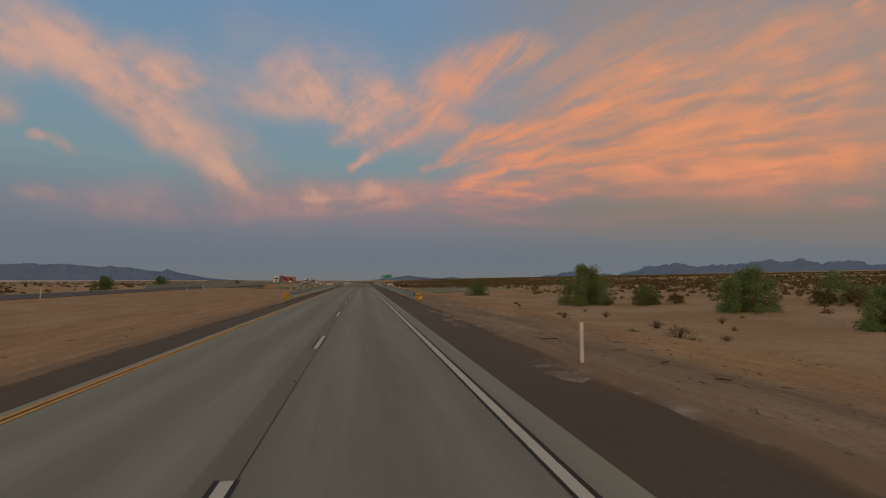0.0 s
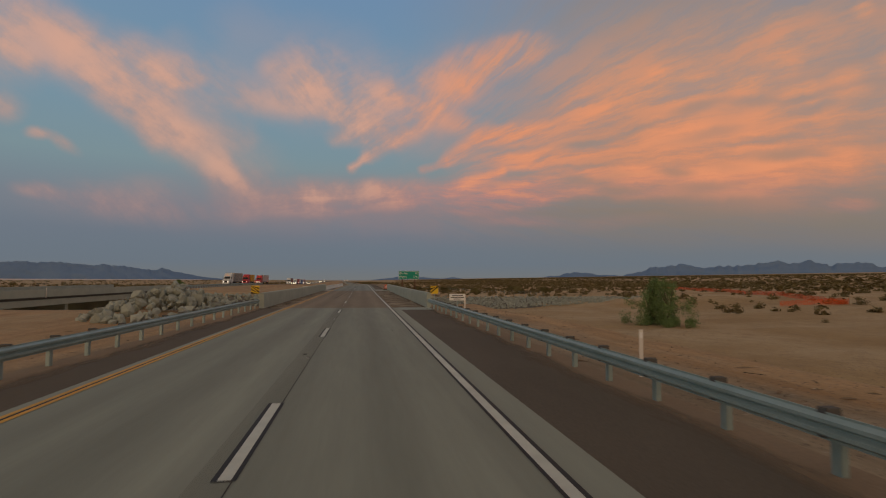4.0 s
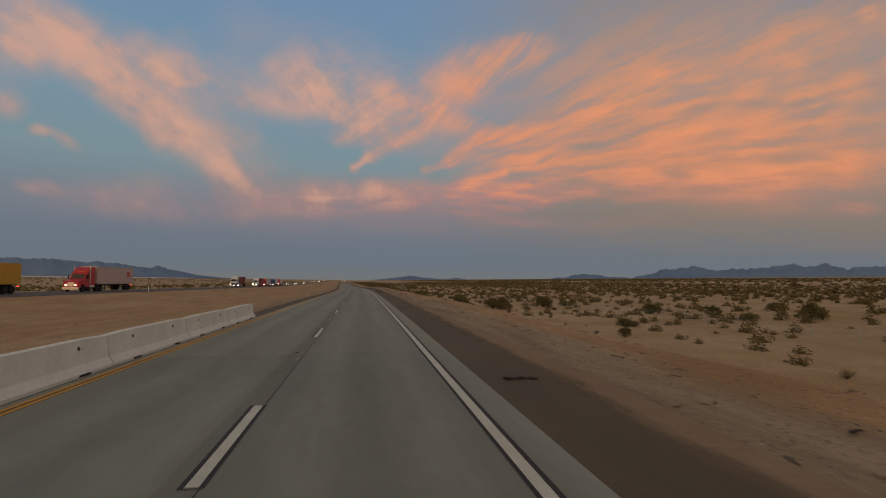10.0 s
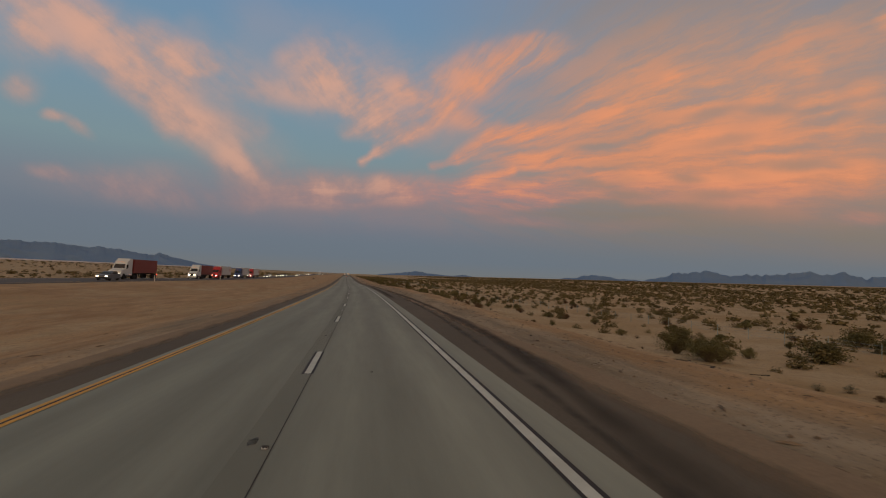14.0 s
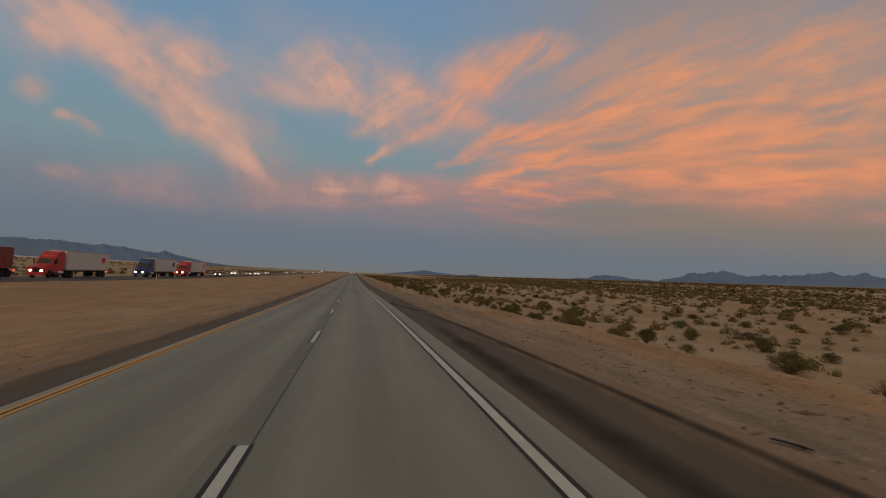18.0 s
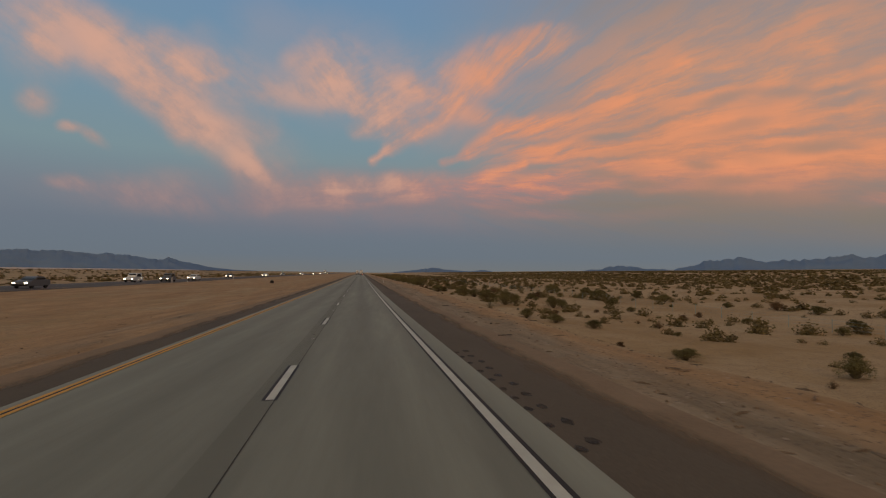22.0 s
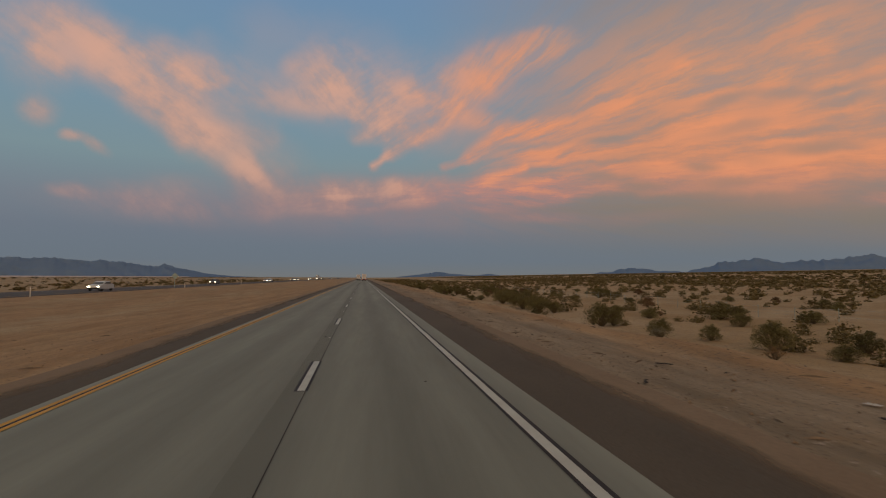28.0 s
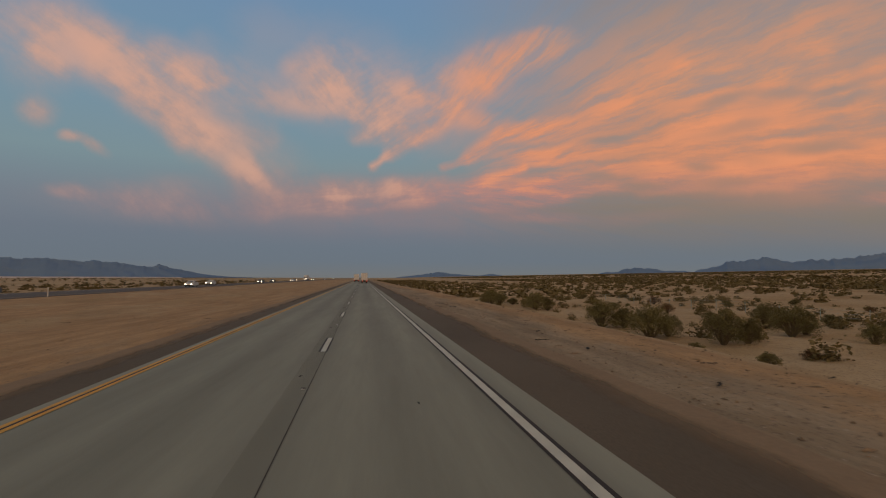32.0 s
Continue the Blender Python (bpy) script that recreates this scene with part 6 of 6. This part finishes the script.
# raised reflective markers, stains and patches at the lane joint
marker = bmesh.new()
box(marker, -0.05, 0.05, -0.05, 0.05, 0.0, 0.022, 0.012)
stud = None
for k in range(-1, 58):
    s = 17.76 + 14.63 * k + 9.2
    m = Matrix.Translation(at(s, joint_at(s, -0.09), 0.006)) @ Matrix.Rotation(float(heading(s)), 4, "Z")
    if stud is None:
        stud = thing("road_stud", m, "small grey reflective stud on the lane joint", "road stud", "road studs")
        part("body", marker, WOODBLOCK, stud)
        part("lens", boxed(-0.04, 0.04, -0.054, -0.048, 0.004, 0.016), SIGNWHITE, stud, "white reflector")
    else:
        copy_thing(stud, m)
    if k % 2 == 0 or lrnd.random() < 0.4:
        blot = []
        c, w = (s + lrnd.uniform(-1.5, 2.5), -0.16 + lrnd.uniform(-0.1, 0.06)), lrnd.uniform(0.04, 0.11)
        for j in range(9):
            a = 6.283 * j / 9
            r = w * lrnd.uniform(0.6, 1.3)
            blot.append(at(c[0] + math.sin(a) * r * 2.0, c[1] + math.cos(a) * r * 0.7, 0.007))
        mesh_object("stain", blot, [tuple(range(8, -1, -1))], STAIN, road, "dark stain")


def skid(points, w, label="dark rubber skid mark", mat=RUBBER):
    """A tyre mark that swerves over the shoulder."""
    s = np.linspace(points[0][0], points[-1][0], 40)
    d = np.interp(s, [p[0] for p in points], [p[1] for p in points])
    d = np.convolve(np.pad(d, 4, "edge"), np.ones(9) / 9, "valid")
    v, f = [], []
    for i, (a, b) in enumerate(zip(s, d)):
        k = w * (0.75 + 0.5 * noise.noise(Vector((a * 0.5, b, 0))))
        z = 0.0045 if -4.6 < b < 4.25 else -0.0035
        v += [at(a, b + k * g, z) for g in (-1.5, -0.6, 0.0, 0.6, 1.5)]
    f = [(5 * i + j, 5 * i + j + 1, 5 * i + j + 6, 5 * i + j + 5) for i in range(39) for j in range(4)]
    o = mesh_object("skid_mark", v, f, mat, road, label)
    fade = [e * min(1.0, i / 6, (39 - i) / 6) for i in range(40) for e in (0.0, 0.7, 1.0, 0.7, 0.0)]
    o.data.attributes.new("soft", "FLOAT", "POINT").data.foreach_set("value", fade)
    return o


# grit and dark litter swept against the parapets
GRIT = worn(material("swept_grit", (0.09, 0.072, 0.055), 0.95, 0.3, 2.0, 15.0, 0.5), -1.1, 1.0, 2.6)
SAND_FILM = worn(material("blown_sand_film", (0.32, 0.25, 0.155), 0.95, 0.2, 0.8, 6.0, 0.2), -0.1, 0.75, 0.5)
strip("grit_line", BR0, 207, 6.2, 6.5, 0.005, GRIT, bridge, "dark grit swept against the parapet", stepm=3)
strip("grit_line", BR0, 211, -5.88, -5.6, 0.005, GRIT, bridge, "dark grit swept against the parapet", stepm=3)
strip("sand_film", BR0, BR1, 3.8, 6.49, 0.0025, SAND_FILM, bridge, "thin film of blown sand", stepm=3)
strip("sand_film", BR0, BR1, -5.87, -4.5, 0.0025, SAND_FILM, bridge, "thin film of blown sand", stepm=3)
for k in range(14):
    s = 144 + 3.6 * k + lrnd.uniform(-1, 1)
    blot = []
    for j in range(8):
        a, w = 6.283 * j / 8, lrnd.uniform(0.04, 0.12)
        blot.append(at(s + math.sin(a) * w * 1.8, (6.35 if k % 2 else -5.75) + math.cos(a) * w * 0.5, 0.007 + 0.02 * lrnd.random()))
    mesh_object("litter_patch", blot, [tuple(range(7, -1, -1))], TREAD, bridge, "dark flat litter")
skid(((330, 2.9), (333, 3.2), (339.7, 3.96), (345, 4.4), (352, 4.9), (375, 5.8), (400, 5.9)), 0.16)
skid(((331, 4.5), (334.7, 5.1), (340.7, 6.03), (347, 6.7)), 0.12)
skid(((343, 4.3), (349, 5.1), (353, 5.74), (359, 6.16), (369, 6.45), (395, 6.55), (424, 6.2)), 0.34, "broad dark tyre track on the shoulder", SMEAR)
skid(((400, 6.4), (424, 6.2), (436, 6.4), (452, 6.3), (470, 5.9), (475, 5.3), (478, 4.4)), 0.16, "broad dark tyre track on the shoulder", SMEAR)
skid(((396, 4.8), (425, 4.9), (445, 4.85), (466, 5.0)), 0.36, "broad dark tyre track on the shoulder", SMEAR)
skid(((472, 5.9), (476, 5.3), (479, 4.7), (486, 4.5)), 0.22, "broad dark tyre track on the shoulder", SMEAR)


def blot(s, d, l, w, mat, label, parent=None, z=0.0):
    """A flat uneven stain."""
    ring = [at(s + math.sin(6.283 * j / 12) * l * lrnd.uniform(0.7, 1.15), d + math.cos(6.283 * j / 12) * w * lrnd.uniform(0.7, 1.15), z) for j in range(12)]
    return mesh_object("stain", ring, [tuple(range(11, -1, -1))], mat, parent or road, label)


for k in range(10):
    blot(541.3 + 0.95 * k, 4.66 + 0.04 * math.sin(k * 2.1), 0.2, 0.1, STAIN, "dark oily spot in a row along the shoulder", z=-0.006)
    blot(541.0 + 0.95 * k + 0.2 * math.sin(k), 4.36, 0.16, 0.08, STAIN, "dark oily spot in a row along the shoulder", z=-0.006)
for sp, dp, lp, wp in ((304.25, 5.34, 0.35, 0.17), (332.5, 4.95, 0.4, 0.16), (335.5, 5.3, 0.3, 0.1), (312, 6.1, 0.3, 0.14), (528.5, 4.6, 0.25, 0.12)):
    blot(sp, dp, lp, wp, TREAD, "black oil-soaked patch on the asphalt", z=-0.004)
for k in range(46):
    sp = lrnd.uniform(-5, 860)
    if not BR0 - 3 < sp < 212:
        blot(sp, lrnd.choice((0.9, 1.9, 2.7, -1.2, -2.6)) + lrnd.gauss(0, 0.4), lrnd.uniform(0.04, 0.13), lrnd.uniform(0.02, 0.05), STAIN, "small dark stain on the concrete", z=0.0045)
for a, b, c, e in ((201.2, 5.3, 206.6, 4.7), (200.6, 5.9, 204.5, 5.35), (201.0, 4.9, 204.0, 4.72), (202.8, 5.8, 206.8, 5.0), (200.4, 6.3, 202.2, 5.95), (204.6, 4.85, 208.4, 4.8)):
    skid(((a, b), ((a + c) / 2, (b + e) / 2 + 0.05), (c, e)), 0.035)
skid(((224, 1.75), (238, 1.82)), 0.03)
skid(((225, -1.5), (231, -1.7), (237, -1.75)), 0.09)
skid(((226, -1.0), (233, -1.15)), 0.07)
skid(((155, -1.7), (186, -1.2), (199.6, -0.95), (206, -1.0), (213.7, -0.94), (220, -0.82), (230, -0.8)), 0.085)
skid(((165, -1.0), (190, -0.6), (199.8, -0.47), (206, -0.6), (212, -0.62), (218, -0.48), (229, -0.35)), 0.085)
DUST = worn(material("pale_dust_patch", (0.44, 0.38, 0.3), 0.95, 0.15, 0.8, 8.0, 0.1), -0.2, 0.95, 1.1)
for s, d, l, w in ((13, 6.1, 1.6, 0.7), (27, 5.9, 3.0, 0.4), (32, 6.5, 4.0, 0.45), (36, 6.0, 2.4, 0.3), (209.6, 5.6, 1.2, 0.8), (9, 6.7, 2.0, 0.3), (24, 6.8, 3.0, 0.35)):
    ring = [at(s + math.sin(6.283 * j / 14) * l * lrnd.uniform(0.8, 1.1), d + math.cos(6.283 * j / 14) * w * lrnd.uniform(0.7, 1.1), -0.004) for j in range(14)]
    mesh_object("dust_patch", ring, [tuple(range(13, -1, -1))], DUST, road, "pale dust on the asphalt")
# vehicles
def paint(name, c, rough=0.35):
    return material(name, c, rough, 0.06, 1.0, 6.0, 0.0, coords="object", spec=0.5)


P_WHITE, P_RED, P_BLUE = paint("white_truck_paint", (0.68, 0.72, 0.7)), paint("red_truck_paint", (0.5, 0.025, 0.03)), paint("blue_truck_paint", (0.02, 0.06, 0.2))
P_YELLOW, P_MAROON, P_GREY = paint("yellow_container_paint", (0.62, 0.36, 0.03), 0.5), paint("maroon_container_paint", (0.24, 0.045, 0.035), 0.5), paint("grey_car_paint", (0.12, 0.13, 0.14))
P_SIDE = material("white_trailer_sheet", (0.68, 0.68, 0.66), 0.5, 0.07, 0.7, 4.0, 0.02, second=(0.58, 0.58, 0.56), coords="object")
P_PINK = material("dusty_pale_trailer_sheet", (0.6, 0.5, 0.47), 0.55, 0.08, 0.7, 4.0, 0.02, coords="object")
P_ALU = material("slatted_aluminium", (0.5, 0.47, 0.43), 0.45, 0.12, 1.0, 8.0, 0.05, metal=0.5, coords="object")
DARK = material("dark_underbody", (0.03, 0.03, 0.03), 0.8, 0.15, 2.0, 10.0, 0.05, coords="object")
TYRE = material("tyre_black", (0.022, 0.021, 0.02), 0.85, 0.15, 3.0, 20.0, 0.1, coords="object")
RIM = material("dull_wheel_rim", (0.4, 0.4, 0.4), 0.4, 0.1, 3.0, 10.0, 0.0, metal=0.7, coords="object")
CHROME = material("bright_chrome", (0.6, 0.6, 0.6), 0.2, 0.05, 2.0, 10.0, 0.0, metal=1.0, coords="object")
SCREEN = material("dark_window_glass", (0.02, 0.025, 0.03), 0.08, 0.05, 1.0, 5.0, 0.0, coords="object", spec=0.8)
HEADLAMP = lamp_material("lit_headlamp", (1.0, 0.86, 0.6, 1), 7.0)
DIMLAMP = lamp_material("dim_headlamp", (1.0, 0.9, 0.72, 1), 1.0)
AMBER = lamp_material("lit_amber_lamp", (1.0, 0.35, 0.05, 1), 0.35)
TAIL = lamp_material("lit_tail_lamp", (1.0, 0.08, 0.03, 1), 2.5)


def wheel(parent, x, y, r, w, side):
    m = Matrix.Translation((x, y, r)) @ Matrix.Rotation(radians(90 * side), 4, "Y")
    t = part("wheel", lathe(bmesh.new(), ((r * 0.6, -w / 2), (r * 0.93, -w / 2), (r, -w * 0.35), (r, w * 0.35), (r * 0.93, w / 2), (r * 0.6, w / 2)), 18, m), TYRE, parent, smooth=False)
    part("rim", lathe(bmesh.new(), ((r * 0.58, -w * 0.3), (r * 0.6, w * 0.42), (r * 0.45, w * 0.3), (r * 0.16, w * 0.46), (r * 0.05, w * 0.46)), 14, m), RIM, t)
    return t


def profile_body(pts, half, bevel=0.06):
    """A side outline (y, z) drawn out to both sides, with soft edges."""
    bm = bmesh.new()
    a = [bm.verts.new((-half, y, z)) for y, z in pts]
    b = [bm.verts.new((half, y, z)) for y, z in pts]
    n = len(pts)
    fs = [bm.faces.new(a), bm.faces.new(b[::-1])]
    for i in range(n):
        fs.append(bm.faces.new((a[i], b[i], b[(i + 1) % n], a[(i + 1) % n])))
    bmesh.ops.recalc_face_normals(bm, faces=bm.faces)
    if bevel:
        bmesh.ops.bevel(bm, geom=list(bm.edges), offset=bevel, segments=2, affect="EDGES")
    return bm


def plate4(pts, thick=0.015):
    bm = bmesh.new()
    f = bm.faces.new([bm.verts.new(p) for p in pts])
    bm.normal_update()
    r = bmesh.ops.extrude_face_region(bm, geom=[f])
    nrm = f.normal.copy()
    for v in r["geom"]:
        if isinstance(v, bmesh.types.BMVert):
            v.co += nrm * thick
    bmesh.ops.recalc_face_normals(bm, faces=bm.faces)
    return bm


def semi(s, d, cab, load, kind, label, back=False, stack=False):
    """Tractor and trailer; the nose is at the vehicle's own y = 0 and the rest behind it."""
    turn = float(heading(s)) + (0 if back else math.pi)
    th = thing("semi_truck", Matrix.Translation(at(s, d, 0.005)) @ Matrix.Rotation(turn, 4, "Z"), label, "truck", "lorries on the motorway")
    part("cab", profile_body(((-0.05, 0.55), (-0.05, 1.35), (-0.25, 1.62), (-1.75, 1.95), (-2.35, 2.75), (-2.75, 3.15), (-3.9, 3.85), (-5.0, 3.85), (-5.0, 0.95), (-3.4, 0.75), (-1.9, 0.75), (-1.6, 1.1), (-0.9, 1.1), (-0.65, 0.6)), 1.12, 0.07), cab, th)
    part("windscreen", plate4(((-0.95, -1.82, 2.02), (0.95, -1.82, 2.02), (0.85, -2.36, 2.78), (-0.85, -2.36, 2.78))), SCREEN, th, "dark windscreen")
    for sx in (-1, 1):
        part("side_window", plate4([(sx * 1.125, y, z) for y, z in ((-2.15, 2.05), (-3.0, 2.05), (-3.0, 2.75), (-2.5, 2.75))][::sx]), SCREEN, th, "dark side window")
        part("headlamp", boxed(sx * 0.66 - 0.2, sx * 0.66 + 0.2, -0.02, 0.03, 0.92, 1.15, 0.03), DIMLAMP if s < 470 else HEADLAMP, th, "lit headlamp")
        part("mirror", boxed(sx * 1.32 - 0.09, sx * 1.32 + 0.09, -2.0, -1.9, 1.95, 2.6, 0.03), DARK, th, "dark wing mirror")
        part("fuel_tank", tube(bmesh.new(), (sx * 0.9, -3.2, 0.75), (sx * 0.9, -4.7, 0.75), 0.32, 0.32, 14), CHROME, th, "bright fuel tank")
        wheel(th, sx * 1.02, -1.25, 0.51, 0.3, sx)
        for y in (-5.7, -7.0):
            wheel(th, sx * 0.93, y, 0.51, 0.55, sx)
        if stack:
            part("exhaust_stack", tube(bmesh.new(), (sx * 1.15, -3.3, 1.2), (sx * 1.15, -3.3, 4.1), 0.08, 0.08, 10), CHROME, th, "tall chrome exhaust stack")
    for x in (-0.5, -0.25, 0, 0.25, 0.5):
        part("roof_lamp", boxed(x - 0.04, x + 0.04, -2.72, -2.62, 3.12, 3.18, 0.01), AMBER, th, "lit amber marker lamp")
    part("grille", boxed(-0.45, 0.45, -0.04, 0.015, 0.8, 1.45, 0.03), DARK if not stack else CHROME, th, "dark radiator grille")
    part("bumper", boxed(-1.15, 1.15, -0.3, 0.1, 0.35, 0.75, 0.06), cab if not stack else CHROME, th)
    part("chassis", boxed(-0.45, 0.45, -7.6, -1.0, 0.6, 0.95, 0.03), DARK, th)
    y0, L, zb, h = -6.0, (13.6 if kind != "container" else 12.2), 1.15, (2.85 if kind != "container" else 2.6)
    if kind == "short":
        L = 6.1
        h = 2.6
    y0 = -5.35 if kind != "short" else -6.6
    body = part("trailer_body" if kind not in ("container", "short") else "container", boxed(-1.28, 1.28, y0 - L, y0, zb, zb + h, 0.03), load, th)
    n = int(L / 1.2)
    if kind in ("container", "short"):
        for i in range(n * 3):
            y = y0 - 0.2 - (L - 0.4) * i / (n * 3 - 1)
            part("rib", boxed(-1.295, 1.295, y - 0.06, y + 0.06, zb + 0.15, zb + h - 0.12), load, body)
    elif kind == "slats":
        for i in range(8):
            z = zb + 0.35 + 0.3 * i
            part("slot_band", boxed(-1.29, 1.29, y0 - L + 0.3, y0 - 0.3, z, z + 0.09), DARK, body, "dark band of air slots")
        for i in range(n):
            y = y0 - 0.3 - (L - 0.6) * i / (n - 1)
            part("post", boxed(-1.3, 1.3, y - 0.05, y + 0.05, zb, zb + h), load, body)
    else:
        part("top_rail", boxed(-1.3, 1.3, y0 - L - 0.01, y0 + 0.01, zb + h - 0.12, zb + h + 0.01, 0.01), P_ALU, body, "aluminium top rail")
        part("bottom_rail", boxed(-1.3, 1.3, y0 - L - 0.01, y0 + 0.01, zb - 0.02, zb + 0.14, 0.01), P_ALU, body, "aluminium bottom rail")
        part("badge", boxed(-1.292, 1.292, y0 - L + 1.4, y0 - L + 2.6, zb + 1.2, zb + 2.1), DARK if cab is P_BLUE else P_RED, body, "plain coloured badge")
    yb = min(y0 - L, -18.4 if kind != "short" else y0 - L)
    part("trailer_frame", boxed(-0.5, 0.5, yb + 0.2, -5.6, 0.85, 1.14, 0.03), DARK, th)
    for sx in (-1, 1):
        for y in (yb + 1.4, yb + 2.65):
            wheel(th, sx * 0.95, y, 0.5, 0.55, sx)
        part("landing_leg", boxed(sx * 0.8 - 0.06, sx * 0.8 + 0.06, -9.2, -9.0, 0.35, 1.1, 0.01), DARK, th)
        part("tail_lamp", boxed(sx * 0.95 - 0.14, sx * 0.95 + 0.14, yb - 0.03, yb + 0.02, 0.82, 0.94, 0.01), TAIL, th, "lit red tail lamp")
        part("door", boxed(sx * 0.63 - 0.61, sx * 0.63 + 0.61, y0 - L - 0.03, y0 - L + 0.01, zb + 0.12, zb + h - 0.12, 0.01), load, th, "trailer rear door")
        part("lock_rod", tube(bmesh.new(), (sx * 0.35, y0 - L - 0.05, zb + 0.15), (sx * 0.35, y0 - L - 0.05, zb + h - 0.15), 0.025, 0.025, 6), P_ALU, th)
    part("rear_guard", boxed(-1.1, 1.1, yb - 0.02, yb + 0.1, 0.5, 0.62, 0.01), DARK, th)
    return th


def car(s, d, mat, label, tall=False, back=False):
    turn = float(heading(s)) + (0 if back else math.pi)
    th = thing("suv" if tall else "car", Matrix.Translation(at(s, d, 0.005)) @ Matrix.Rotation(turn, 4, "Z"), label, "car", "cars on the motorway")
    h = 1.78 if tall else 1.46
    part("body", profile_body(((-0.02, 0.35), (-0.05, 0.7), (-0.3, 0.86), (-1.35, 1.0), (-1.5, 1.02), (-4.5, 1.06), (-4.65, 0.9), (-4.68, 0.4), (-4.3, 0.3), (-0.5, 0.28)), 0.92, 0.07), mat, th)
    cabin = ((-1.3, 1.0), (-2.05, h - 0.08), (-2.4, h), (-4.1 if tall else -3.5, h - 0.02), (-4.55 if tall else -4.25, 1.03))
    part("cabin", profile_body(cabin, 0.78, 0.06), mat, th)
    part("windscreen", plate4(((-0.68, -1.42, 1.08), (0.68, -1.42, 1.08), (0.6, -2.02, h - 0.13), (-0.6, -2.02, h - 0.13)), 0.02), SCREEN, th, "dark windscreen")
    for sx in (-1, 1):
        part("side_window", plate4([(sx * 0.785, y, z) for y, z in ((-1.75, 1.08), (-3.9, 1.08), (-3.6, h - 0.16), (-2.2, h - 0.16))][::sx], 0.012), SCREEN, th, "dark side window")
        part("headlamp", boxed(sx * 0.66 - 0.17, sx * 0.66 + 0.17, -0.06, 0.0, 0.6, 0.76, 0.02), TAIL if back else HEADLAMP, th, "lit lamp")
        part("tail_lamp", boxed(sx * 0.74 - 0.12, sx * 0.74 + 0.12, -4.7, -4.64, 0.7, 0.92, 0.02), TAIL, th, "red tail lamp")
        for y in (-0.9, -3.75):
            wheel(th, sx * 0.8, y, 0.34, 0.22, sx)
    part("bumper", boxed(-0.85, 0.85, -0.02, 0.06, 0.32, 0.52, 0.03), DARK, th)
    return th


semi(279, -42, P_WHITE, P_ALU, "slats", "white tractor unit with a slatted aluminium livestock trailer")
semi(307, -42, P_RED, P_YELLOW, "short", "red tractor unit carrying a yellow container")
semi(334, -42, P_RED, P_PINK, "box", "red tractor unit with chrome stacks and a pale box trailer", stack=True)
semi(446, -42, P_WHITE, P_MAROON, "container", "white tractor unit carrying a maroon container")
semi(495, -42, P_WHITE, P_MAROON, "container", "white tractor unit with a dark red trailer")
semi(520, -42, P_RED, P_SIDE, "box", "red tractor unit with a plain white box trailer")
semi(556, -42, P_BLUE, P_SIDE, "box", "blue tractor unit with a white box trailer")
semi(582, -42, P_RED, P_SIDE, "box", "red tractor unit with a white box trailer")
car(604, -38.2, P_GREY, "dark grey car with lit headlamps on the far carriageway")
car(643, -42, P_WHITE, "white SUV with lit headlamps on the far carriageway", tall=True)
car(651, -38.4, P_GREY, "dark SUV beside a white one on the far carriageway", tall=True)
car(668, -38.2, P_WHITE, "white car with lit headlamps on the far carriageway")
for s, d in ((432, -38.2), (720, -42), (765, -38.2), (842, -42), (905, -38.2), (935, -42), (990, -38.2), (1040, -42), (1085, -38.2), (1130, -42), (1210, -38.2), (1260, -42), (1330, -38.2), (1420, -42), (1520, -38.2), (1640, -42)):
    car(s, d, P_WHITE if s % 2 else P_GREY, "distant oncoming car with lit headlamps")
semi(1010, 1.9, P_WHITE, P_SIDE, "box", "white box trailer truck driving ahead in the same lane", back=True)
semi(1075, -1.9, P_WHITE, P_SIDE, "box", "white truck further ahead on the same carriageway", back=True)
semi(1190, -42, P_WHITE, P_SIDE, "box", "white truck with lit headlamps far along the far carriageway")

# yellow warning sign seen from behind, at the far carriageway
ws = thing("warning_sign", Matrix.Translation(at(786, -33.8)) @ Matrix.Rotation(float(heading(786)), 4, "Z"), "grey back of a diamond warning sign on a steel post", "road sign")
part("post", boxed(-0.04, 0.04, -0.04, 0.04, -0.4, 2.9, 0.005), STEEL, ws)
part("plate", box(bmesh.new(), -0.46, 0.46, 0.045, 0.055, -0.46, 0.46, 0.004, Matrix.Translation((0, 0, 2.3)) @ Matrix.Rotation(radians(45), 4, "Y")), STEEL, ws, "bare aluminium back of the plate")
